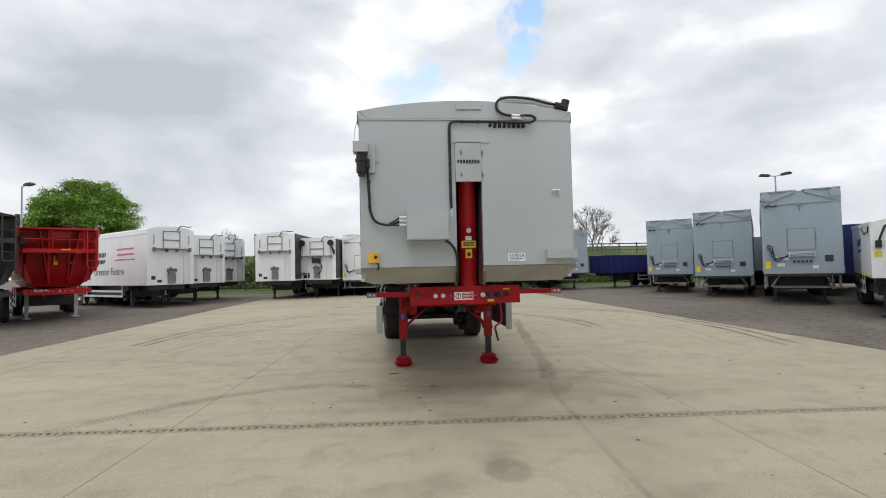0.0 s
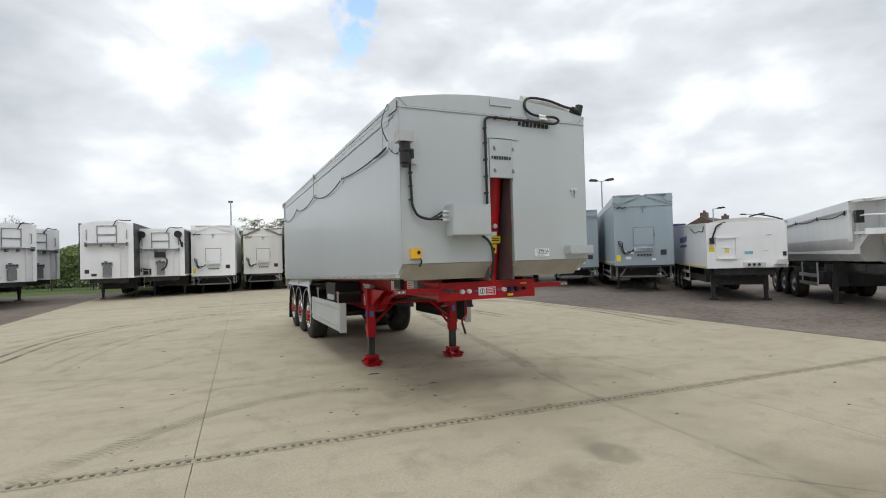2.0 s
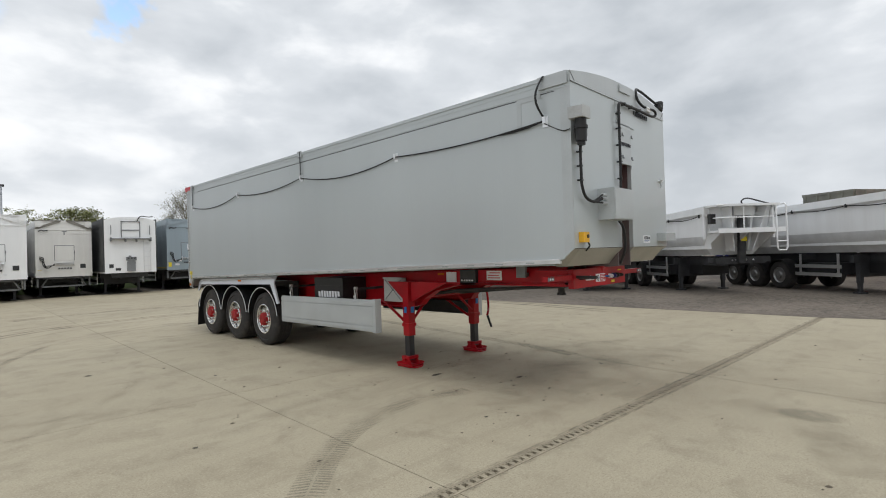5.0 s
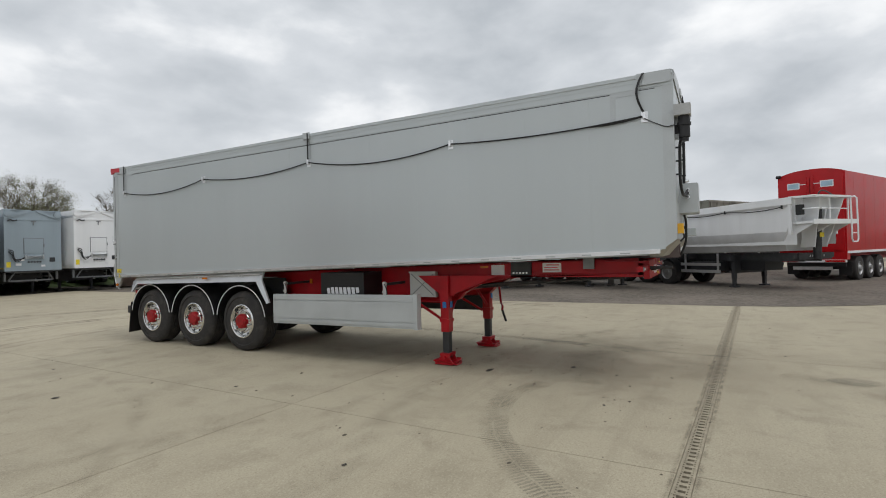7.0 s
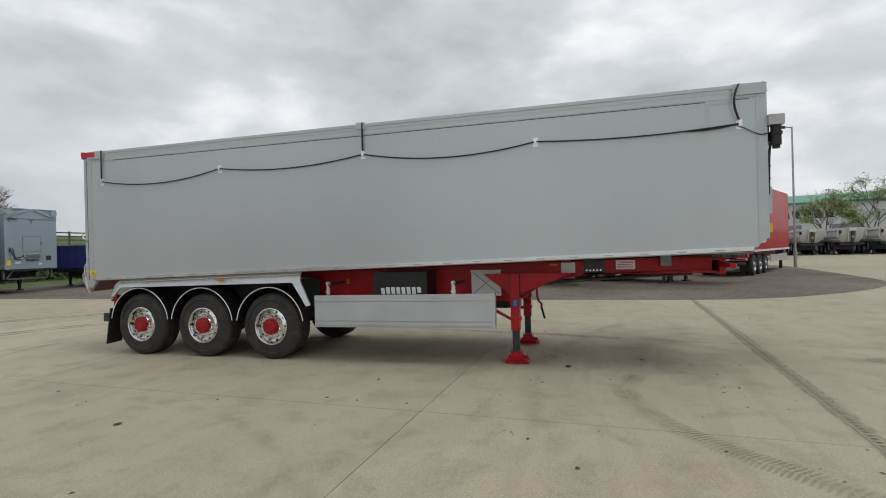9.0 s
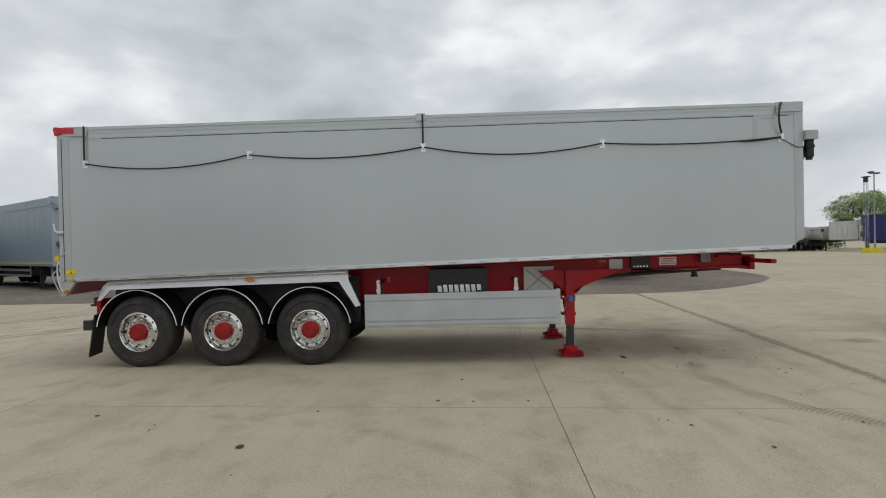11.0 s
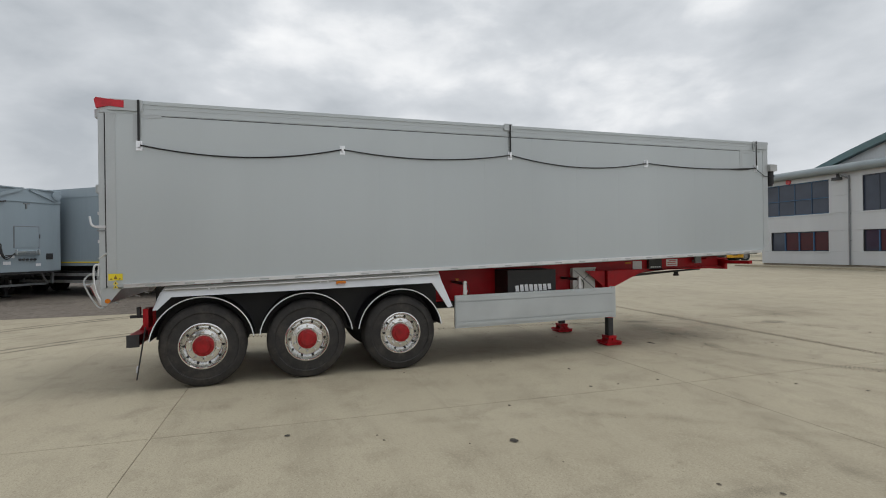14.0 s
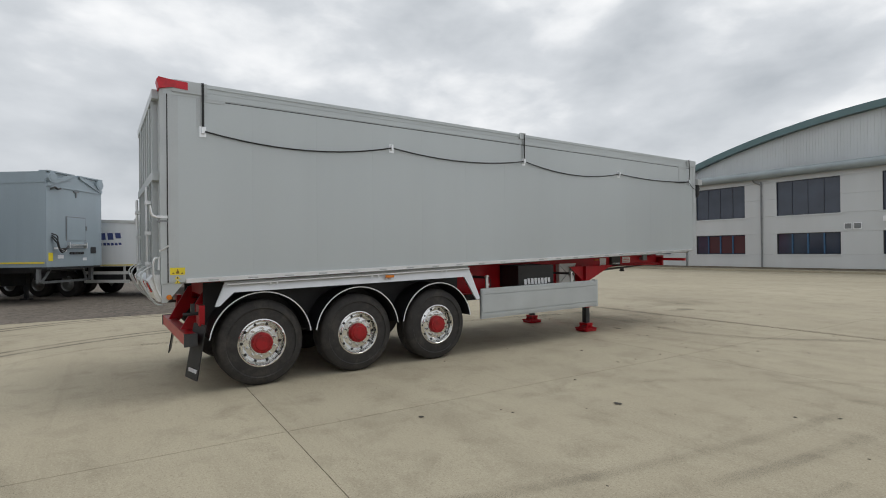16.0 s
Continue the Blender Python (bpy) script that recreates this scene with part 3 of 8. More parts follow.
def wheel(parent, x, y, z, side, hub_mat, rim_mat, r=0.552, seg=40, rr=0.30):
    """One wide single wheel; side -1 faces the -x side."""
    s = side
    w = 0.375
    prof = [(0.0, rr), (0.0, rr + 0.05), (0.012, r - 0.11), (-0.004, r - 0.10), (0.006, r - 0.05), (0.03, r - 0.015), (0.06, r)]
    for i in range(1, 6):
        a = 0.06 + (w - 0.12) * i / 6
        prof += [(a - 0.008, r), (a - 0.005, r - 0.014), (a + 0.005, r - 0.014), (a + 0.008, r)]
    prof += [(w - 0.06, r), (w - 0.02, r - 0.03), (w, r - 0.12), (w, rr)]
    bm = bm_new()
    lathe(bm, [(-s * a, q) for a, q in prof], (x, y, z), "x", seg)
    ty = part("tyre", bm, TYRE, parent, "wide black truck tyre")
    bm = bm_new()
    k = rr / 0.30
    lathe(bm, [(-s * a, q * k) for a, q in [(0.02, 0.318), (-0.004, 0.313), (-0.008, 0.3), (0.0, 0.292), (0.045, 0.287), (0.085, 0.281), (0.09, 0.27), (0.062, 0.262), (0.056, 0.235), (0.04, 0.218), (0.034, 0.16), (0.02, 0.15), (0.02, 0.0)]], (x, y, z), "x", seg)
    for i in range(10):
        t = 2 * math.pi * (i + 0.5) / 10
        c = (x, y + 0.19 * k * math.cos(t), z + 0.19 * k * math.sin(t))
        cyl(bm, (c[0] - s * 0.03, c[1], c[2]), (c[0] + s * 0.035, c[1], c[2]), 0.017 * k, 0.014 * k, 6)
    rim = part("rim", bm, rim_mat, parent, "polished alloy wheel rim")
    bm = bm_new()
    for i in range(10):
        t = 2 * math.pi * i / 10
        c = (x - s * 0.0545, y + 0.249 * k * math.cos(t), z + 0.249 * k * math.sin(t))
        cyl(bm, c, (c[0] + s * 0.004, c[1], c[2]), 0.018 * k, seg=10)
    tagged(part("hand_hole", bm, BLACK, rim), kind="stuff")
    bm = bm_new()
    lathe(bm, [(-s * a, q * k) for a, q in [(0.03, 0.14), (-0.01, 0.138), (-0.03, 0.13), (-0.036, 0.116), (-0.036, 0.1), (-0.044, 0.09), (-0.044, 0.0)]], (x, y, z), "x", 24)
    for i in range(10):
        t = 2 * math.pi * i / 10
        cyl(bm, (x + s * 0.03, y + 0.118 * k * math.cos(t), z + 0.118 * k * math.sin(t)), (x + s * 0.046, y + 0.118 * k * math.cos(t), z + 0.118 * k * math.sin(t)), 0.012, seg=6)
    part("hub", bm, hub_mat if hub_mat != RED else HUBRED, rim, "red painted wheel hub" if hub_mat == RED else "")
    return ty


CARD_BLUE = mat("blue_sticker", (0.03, 0.16, 0.45), 0.5)


def main_trailer():
    root = thing("tipping_trailer", pose(TX, TY, 0) @ Matrix.Diagonal((1.018, 1.0, 1.008, 1.0)), "silver-grey aluminium bulk tipping trailer on a red three-axle chassis", "trailer")
    W, LEN = 1.275, 10.71
    # side walls, each of upright panels on a backing sheet
    for s in (-1, 1):
        x_in, x_out = s * (W - 0.05), s * (W - 0.0025)
        bm = bm_new()
        prism(bm, [(0.03, 1.72), (0.2, rail_z(0.2)), (LEN - 0.02, rail_z(LEN)), (LEN - 0.02, 3.44), (0.03, 3.47)], "x", x_in, x_out)
        wall = part("side_wall", bm, GREY, root, "flat silver-grey aluminium side")
        n = 13
        for i in range(n):
            a, b = 0.12 + (LEN - 0.24) * i / n, 0.12 + (LEN - 0.24) * (i + 1) / n
            bm = bm_new()
            prism(bm, [(a + 0.0003, rail_z(a) + 0.03), (b - 0.0003, rail_z(b) + 0.03), (b - 0.0003, 3.445 - 0.003 * b), (a + 0.0003, 3.445 - 0.003 * a)], "x", x_out, s * W)
            part("panel", bm, GREY, wall)
        bm = bm_new()
        prism(bm, [(0.0, 1.73), (0.12, 1.64), (0.12, 3.46), (0.0, 3.47)], "x", x_out, s * (W + 0.004))
        part("corner_strip", bm, GREY2, wall)
        bm = bm_new()
        prism(bm, [(LEN - 0.12, rail_z(LEN) + 0.02), (LEN - 0.016, rail_z(LEN) + 0.02), (LEN - 0.016, 3.44), (LEN - 0.12, 3.44)], "x", x_out, s * (W + 0.004))
        part("corner_strip", bm, GREY2, wall)
        # cant rail in three ribs
        for lo, hi, off in ((-0.16, -0.092, 0.006), (-0.092, -0.042, 0.009), (-0.042, 0.0, 0.018)):
            cr = bm_new()
            prism(cr, [(0.003, top_z(0) + lo), (LEN + 0.03, top_z(LEN) + lo), (LEN + 0.03, top_z(LEN) + hi), (0.003, top_z(0) + hi)], "x", s * (W - 0.04), s * (W + off))
            part("cant_rail", cr, GREY, root, "ribbed top rail along the side")
        bm = bm_new()
        prism(bm, [(0.19, top_z(0.19) - 0.18), (LEN - 0.44, top_z(LEN) - 0.175), (LEN - 0.44, top_z(LEN) - 0.167), (0.19, top_z(0.19) - 0.172)], "x", s * (W - 0.002), s * (W + 0.0025))
        part("rail_seam", bm, DARK, root, "dark seam under the top rail")
        # bright lower rail with bolts
        bm = bm_new()
        prism(bm, [(0.18, rail_z(0.18) - 0.014), (LEN - 0.19, rail_z(LEN - 0.19) - 0.014), (LEN - 0.19, rail_z(LEN - 0.19) + 0.035), (0.18, rail_z(0.18) + 0.035)], "x", s * (W - 0.03), s * (W + 0.018))
        prism(bm, [(0.18, rail_z(0.18) + 0.02), (LEN - 0.19, rail_z(LEN - 0.19) + 0.02), (LEN - 0.19, rail_z(LEN - 0.19) + 0.034), (0.18, rail_z(0.18) + 0.034)], "x", s * (W + 0.018), s * (W + 0.03))
        rl = part("lower_rail", bm, ALU, root, "bright aluminium bottom rail")
        for i in range(23):
            y = 0.5 + i * 0.44
            part("rail_clip", blocks((s * (W + 0.018), s * (W + 0.026), y, y + 0.11, rail_z(y) - 0.004, rail_z(y) + 0.009)), GREY2, rl)
        # top strap corners
        for y0 in (0.02, LEN - 0.42):
            bm = blocks((s * (W + 0.018), s * (W + 0.024), y0, y0 + 0.36, top_z(y0) - 0.13, top_z(y0) + 0.005))
            part("corner_plate", bm, GREY2, root)
    # floor underside and sloping chute base
    bm = bm_new()
    for fa, fb, fy in ((-W + 0.05, -0.168, 0.3), (-0.168, 0.189, 0.9), (0.189, W - 0.05, 0.3)):
        prism(bm, [(fy, 1.55), (LEN, rail_z(LEN) - 0.02), (LEN, rail_z(LEN) + 0.06), (fy, 1.64)], "x", fa, fb)
    part("body_floor", bm, GREY2, root, "grey body underside")
    # front wall with hoist slot
    sl, sr = -0.147, 0.168
    bm = bm_new()
    prism(bm, [(0.0, 1.73), (0.05, 1.73), (0.05, 3.5), (0.0, 3.5)], "x", -W, sl)
    prism(bm, [(0.0, 1.73), (0.05, 1.73), (0.05, 3.5), (0.0, 3.5)], "x", sr, W)
    box(bm, sl, sr, 0.0, 0.05, 3.22, 3.5)
    fw = part("front_wall", bm, GREY, root, "flat silver-grey front bulkhead")
    bm = bm_new()
    for a, b in ((-W + 0.11, sl), (sr, W - 0.11)):
        prism(bm, [(0.0, 1.725), (0.17, 1.535), (0.3, 1.535), (0.3, 1.725)], "x", a, b)
    for s in (-1, 1):
        v = [(s * W, 0.0, 1.725), (s * (W - 0.11), 0.0, 1.725), (s * (W - 0.11), 0.17, 1.535), (s * (W - 0.06), 0.2, 1.56), (s * W, 0.22, 1.6)]
        top = [bm.verts.new(c) for c in v]
        bm.faces.new(top)
    part("front_chamfer", bm, BEIGE, fw, "sloping lower lip of the bulkhead")
    # slot recess; the dark purple-brown paints in the reflection and shade inside
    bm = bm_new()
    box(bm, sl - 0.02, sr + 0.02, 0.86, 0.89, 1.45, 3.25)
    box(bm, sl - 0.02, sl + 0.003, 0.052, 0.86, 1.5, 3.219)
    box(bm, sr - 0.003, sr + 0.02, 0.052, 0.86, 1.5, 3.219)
    part("hoist_recess", bm, mat("recess_shade_grey", (0.16, 0.13, 0.13), 0.3, 0.3, 0.1, 3, 60, 0.006, 0.2), root, "hoist recess with its shade and reflection put into the colour")
    part("recess_cover", blocks((sl + 0.002, sr - 0.002, -0.012, 0.03, 2.745, 3.225)), GREY2, root, "grey cover plate over the hoist", 0.006)
    for x in (sl + 0.03, sr - 0.03):
        for z in (2.83, 3.1):
            bm = blocks((x - 0.01, x + 0.01, -0.022, -0.012, z - 0.016, z + 0.02), (x - 0.004, x + 0.016, -0.028, -0.02, z - 0.024, z - 0.008))
            part("cover_catch", bm, MIDGREY, root, "small spring catch")
    brand_bars(root, INK, (sl + sr) / 2, -0.0155, 2.985, 0.275, 0.042, 8)
    bm = bm_new()
    prism(bm, [(-0.27, 3.25), (-0.23, 3.22), (0.2, 3.22), (0.24, 3.25), (0.24, 3.48), (-0.27, 3.48)], "y", -0.006, 0.0)
    part("hoist_panel", bm, GREY2, root)
    # hoist ram
    bm = bm_new()
    foot, head = Vector((0.004, 0.5, 1.3)), Vector((-0.03, 0.17, 3.1))

    def on_ram(k):
        return foot.lerp(head, k)
    for r, k0, k1 in ((0.118, 0.0, 0.36), (0.114, 0.36, 0.72), (0.11, 0.72, 1.0)):
        cyl(bm, on_ram(k0), on_ram(k1), r, seg=28)
    ram = part("hoist_ram", bm, RED, root, "red front hoist ram leaning towards the slot")

    def on_face(name, x0, x1, z0, z1, m, label="", off=0.0):
        """A thin sticker that follows the lean of the ram's front."""
        bm = bm_new()
        c = []
        for z in (z0, z1):
            o = on_ram((z - 1.3) / 1.8)
            c.append((o.x, o.y - 0.119 - off))
        for d in (0.0, -0.003):
            v = [bm.verts.new(p) for p in ((c[0][0] + x0, c[0][1] + d, z0), (c[0][0] + x1, c[0][1] + d, z0), (c[1][0] + x1, c[1][1] + d, z1), (c[1][0] + x0, c[1][1] + d, z1))]
            bm.faces.new(v)
        return part(name, bm, m, ram, label)
    on_face("ram_sticker", -0.09, 0.09, 1.955, 2.045, LABEL_Y, "yellow warning sticker")
    on_face("ram_sticker", -0.04, 0.04, 1.83, 1.94, LABEL_Y, "yellow warning sticker")
    on_face("ram_tag", -0.04, 0.035, 2.05, 2.1, LABEL_W)
    on_face("sticker_line", -0.07, 0.07, 1.985, 1.998, INK, "", 0.004)
    on_face("sticker_line", -0.07, 0.07, 2.012, 2.025, INK, "", 0.004)
    on_face("sticker_line", -0.02, 0.02, 1.855, 1.9, INK, "", 0.004)
    bm = bm_new()
    o = on_ram((2.17 - 1.3) / 1.8)
    cyl(bm, (o.x + 0.0, o.y - 0.1, 2.17), (o.x, o.y - 0.14, 2.17), 0.03, seg=12)
    part("grease_cap", bm, ALU, ram)
    # arched head board and roof sheet
    bm = bm_new()
    xs = [-W + 2 * W * i / 24 for i in range(25)]

    def arch(x, y):
        return top_z(y) + 0.13 * (1 - (x / W) ** 2)
    prism(bm, [(-W, 3.5)] + [(W, 3.5)] + [(x, arch(x, 0)) for x in xs[::-1]], "y", -0.004, 0.06)
    part("head_board", bm, GREY2, root, "arched grey head board")
    bm = bm_new()
    ys = [0.06 + (LEN - 0.1) * j / 12 for j in range(13)]
    grid = [[bm.verts.new((x, y, arch(x, y) - 0.012)) for x in xs] for y in ys]
    for r0, r1 in zip(grid, grid[1:]):
        for i in range(24):
            bm.faces.new((r0[i], r0[i + 1], r1[i + 1], r1[i]))
    part("roof_sheet", bm, mat("grey_roof_sheet", (0.40, 0.41, 0.41), 0.5, 0.0, 0.06, 2, 60, 0.01), root, "grey rolling roof sheet")
    part("top_plate", blocks((-0.16, 0.14, -0.02, 0.0, 3.62, 3.7)), GREY2, root, "small plate on the head board")
    bm = bm_new()
    box(bm, -W, W, -0.012, -0.004, 3.49, 3.505)
    part("head_trim", bm, GREY2, root)
    part("head_seam", blocks((-W + 0.09, W - 0.09, -0.0065, -0.004, 3.506, 3.511)), MIDGREY, root)
    for e in (-1, 1):
        bm = bm_new()
        prism(bm, [(e * W, 3.594), (e * W, 3.602), (e * (W - 0.094), 3.512), (e * (W - 0.094), 3.504)], "y", -0.0075, -0.004)
        part("mitre_seam", bm, MIDGREY, root)
    for a, b, c, d in ((-0.187, -0.183, 2.7, 3.225), (0.128, 0.132, 2.7, 3.225), (-0.26, 0.23, 3.219, 3.224)):
        part("panel_seam", blocks((a, b, -0.0085, -0.004, c, d)), MIDGREY, root)
    # junction box, motor, yellow control
    jb = part("junction_box", blocks((-0.78, -0.295, -0.2, 0.0, 2.04, 2.39)), GREY2, root, "grey steel junction box", 0.008)
    bm = bm_new()
    for z in (2.31, 2.27, 2.22):
        cyl(bm, (-0.78, -0.1, z), (-0.86, -0.1, z), 0.018, seg=10)
    part("cable_gland", bm, ALU, jb)
    part("box_lid", blocks((-0.77, -0.305, -0.208, -0.2, 2.05, 2.38)), GREY2, jb)
    mo = part("roll_motor_box", blocks((-1.375, -1.205, -0.17, 0.0, 3.075, 3.195)), mat("pale_grey_cover", (0.42, 0.43, 0.43), 0.45), root, "pale grey motor cover at the front corner", 0.008)
    bm = bm_new()
    cyl(bm, (-1.285, -0.1, 3.08), (-1.285, -0.1, 2.84), 0.058, seg=18)
    cyl(bm, (-1.285, -0.1, 3.0), (-1.285, -0.1, 2.97), 0.07, seg=18)
    cyl(bm, (-1.285, -0.1, 2.84), (-1.285, -0.1, 2.8), 0.042, seg=14)
    box(bm, -1.23, -1.19, -0.12, 0.0, 2.9, 3.0)
    part("roll_motor", bm, BLACK, mo, "black electric roll motor")
    part("motor_bracket", blocks((-1.22, -1.13, -0.05, 0.0, 2.85, 3.2), (-1.14, -1.08, -0.01, 0.0, 2.98, 3.22)), GREY2, mo)
    bm = bm_new()
    for k in range(3):
        cyl(bm, (-1.275, 0.36, 3.135 + k * 0.03), (-1.3, -0.1, 3.135 + k * 0.03), 0.012, seg=8)
    part("motor_cables", bm, BLACK, mo)
    ye = part("yellow_control", blocks((-1.225, -1.105, -0.06, 0.0, 1.79, 1.9)), YELLOW, root, "yellow control box", 0.01)
    bm = bm_new()
    cyl(bm, (-1.14, -0.068, 1.855), (-1.14, -0.058, 1.855), 0.02, seg=12)
    tube(bm, smooth_path([(-1.12, -0.05, 1.79), (-1.11, -0.06, 1.75), (-1.12, -0.02, 1.7)], 4), 0.01)
    part("switch", bm, BLACK, ye)
    # hoses on the bulkhead
    def hose(name, pts, r=0.018, n=8, m=BLACK, label=""):
        bm = bm_new()
        tube(bm, smooth_path(pts, n), r, 8)
        return part(name, bm, m, root, label)
    h = hose("cable_conduit", [(-1.22, -0.1, 2.99), (-1.215, -0.05, 2.8), (-1.2, -0.04, 2.5), (-1.19, -0.04, 2.38), (-1.13, -0.05, 2.27), (-1.0, -0.06, 2.23), (-0.9, -0.08, 2.25), (-0.86, -0.1, 2.27)], 0.016, 8, BLACK, "black corrugated cable conduit")
    for dz in (-0.05, 0.04):
        hose("cable_tail", [(-1.0, -0.06, 2.23), (-0.92, -0.08, 2.25 + dz * 0.5), (-0.86, -0.1, 2.27 + dz)], 0.01)
    h2 = hose("hydraulic_hose", [(-0.245, -0.03, 2.36), (-0.25, -0.04, 2.7), (-0.25, -0.04, 3.2), (-0.25, -0.04, 3.38), (-0.235, -0.04, 3.44), (-0.18, -0.04, 3.465), (0.0, -0.04, 3.465), (0.3, -0.05, 3.46), (0.55, -0.06, 3.45), (0.72, -0.07, 3.45), (0.785, -0.08, 3.49), (0.72, -0.08, 3.53), (0.55, -0.06, 3.53), (0.4, -0.04, 3.56), (0.33, -0.02, 3.64), (0.36, 0.0, 3.74), (0.5, 0.04, 3.79), (0.75, 0.05, 3.78), (0.95, 0.02, 3.72), (1.08, 0.0, 3.69)], 0.0165, 8, BLACK, "black hydraulic hose looping over the top edge")
    for z in (2.55, 2.75, 2.95, 3.15, 3.33):
        part("hose_clip", blocks((-0.268, -0.232, -0.058, 0.0, z - 0.008, z + 0.008)), BLACK, root)
    for x in (-0.1, 0.1, 0.35):
        part("hose_clip", blocks((x - 0.008, x + 0.008, -0.06, 0.0, 3.447, 3.483)), BLACK, root)
    for z in (2.45, 2.6, 2.75):
        part("hose_clip", blocks((-1.222, -1.186, -0.057, 0.0, z - 0.008, z + 0.008)), BLACK, root)
    for p, q, r in (((0.5, -0.06, 3.535), (0.66, -0.06, 3.525), 0.022), ((0.5, -0.06, 3.5), (0.62, -0.06, 3.495), 0.02), ((-0.245, -0.03, 2.42), (-0.245, -0.03, 2.32), 0.018)):
        bm = bm_new()
        cyl(bm, p, q, r, seg=10)
        part("hose_fitting", bm, ALU, root, "bright hose fitting")
    bm = bm_new()
    cyl(bm, (1.06, 0.0, 3.68), (1.2, 0.02, 3.66), 0.045, seg=16)
    cyl(bm, (1.17, 0.02, 3.63), (1.2, 0.02, 3.75), 0.05, seg=16)
    part("roll_gearbox", bm, BLACK, root, "black roll-sheet gearbox at the top corner")
    bm = bm_new()
    tube(bm, smooth_path([(0.42, 0.2, 3.77), (0.8, 0.2, 3.765), (1.05, 0.2, 3.71), (1.15, 0.2, 3.66)], 6), 0.05, 10)
    part("sheet_roll", bm, OFFWHITE, root, "rolled pale sheet on the top edge").location.z = 0.04
    hose("lower_hose", [(-0.32, -0.03, 2.04), (-0.25, -0.04, 1.98), (-0.2, -0.04, 1.88), (-0.185, -0.03, 1.7), (-0.19, 0.03, 1.53)], 0.016, 8, BLACK, "black hose below the junction box")
    brand_bars(root, INK, 0.45, -0.0085, 3.425, 0.46, 0.06, 8, name="bulkhead_mark")
    pl = part("number_plate_card", blocks((0.425, 0.635, -0.008, 0.0, 1.775, 1.872)), LABEL_W, root, "white stock number card")
    text_mesh("stock_number", "13701A", 0.06, INK, pose(0.53, -0.0095, 1.838, 90, 0, 0), root)
    part("card_print", blocks((0.45, 0.61, -0.0095, -0.008, 1.802, 1.81), (0.45, 0.57, -0.0095, -0.008, 1.786, 1.792)), mat("blue_grey_print", (0.15, 0.2, 0.35), 0.5), root)
    part("front_step", blocks((0.88, 1.24, -0.12, 0.0, 1.8, 1.905)), GREY2, root, "folded grey step bracket", 0.006)
    bm = bm_new()
    cyl(bm, (1.0, 0.0, 2.62), (1.0, -0.04, 2.62), 0.013, seg=10)
    cyl(bm, (1.05, 0.0, 2.62), (1.05, -0.04, 2.62), 0.013, seg=10)
    cyl(bm, (0.975, -0.04, 2.63), (1.075, -0.04, 2.63), 0.009, seg=8)
    box(bm, 1.06, 1.066, -0.02, 0.0, 2.53, 2.62)
    part("rope_cleat", bm, ALU, root, "small steel cleat")
    # folded cover plate over the head of the hoist slot
    part("slot_cover", blocks((-0.19, 0.27, -0.012, 0.0, 3.215, 3.37)), GREY, root, "wide grey cover plate over the hoist", 0.004)
    # curtain line: clips, sagging cord, straps
    ky = [0.305, 2.785, 5.335, 7.88, 10.335]
    kz = [3.12, 3.105, 3.125, 3.086, 3.022]
    for s in (-1, 1):
        for y, z in zip(ky, kz):
            bm = bm_new()
            box(bm, s * (W + 0.0), s * (W + 0.01), y - 0.035, y + 0.035, z - 0.065, z + 0.055)
            box(bm, s * (W + 0.01), s * (W + 0.045), y - 0.016, y + 0.016, z - 0.03, z + 0.045)
            part("cord_bracket", bm, ALU, root, "small bright cord bracket")
        for i in range(4):
            a, b = (ky[i], kz[i]), (ky[i + 1], kz[i + 1])
            sag = (0.05, 0.13, 0.10, 0.13)[i]
            pts = []
            for k in range(13):
                t = k / 12
                y = a[0] + (b[0] - a[0]) * t
                z = a[1] + (b[1] - a[1]) * t - 4 * sag * t * (1 - t)
                pts.append((s * (W + 0.03), y, z))
            bm = bm_new()
            tube(bm, pts, 0.0095, 6)
            if i == 0:
                tube(bm, [(x, y, z - 0.02 * math.sin(k)) for k, (x, y, z) in enumerate(pts)][0:4], 0.009, 6)
            part("sheet_cord", bm, BLACK, root, "black sagging sheet cord")
        for y, z in ((ky[0], kz[0]), (ky[2], kz[2]), (ky[4], kz[4])):
            bm = bm_new()
            bow = 0.07 if y < 1 else 0.0
            pts = [(s * (W + 0.028 + bow * 0.75 * math.sin(math.pi * k / 8)), y + bow * math.sin(math.pi * k / 8), z + 0.03 + (top_z(y) + 0.008 - z - 0.03) * k / 8) for k in range(9)]
            for p, q in zip(pts, pts[1:]):
                v = [bm.verts.new(c) for c in ((p[0], p[1] - 0.013, p[2]), (p[0], p[1] + 0.013, p[2]), (q[0], q[1] + 0.013, q[2]), (q[0], q[1] - 0.013, q[2]))]
                bm.faces.new(v)
                bm.faces.new([bm.verts.new(Vector(c.co) + Vector((s * 0.005, 0, 0))) for c in v])
            part("strap", bm, BLACK, root, "black webbing strap")
        part("top_hook", blocks((s * (W + 0.018), s * (W + 0.03), ky[2] - 0.04, ky[2] + 0.1, 3.5, 3.6)), GREY2, root)
    bm = bm_new()
    tube(bm, smooth_path([(-W - 0.02, 0.35, 3.13), (-W - 0.03, 0.3, 3.09), (-W - 0.02, 0.1, 2.98), (-W - 0.02, 0.0, 2.98)], 5), 0.006, 6)
    part("thin_cable", bm, BLACK, root)

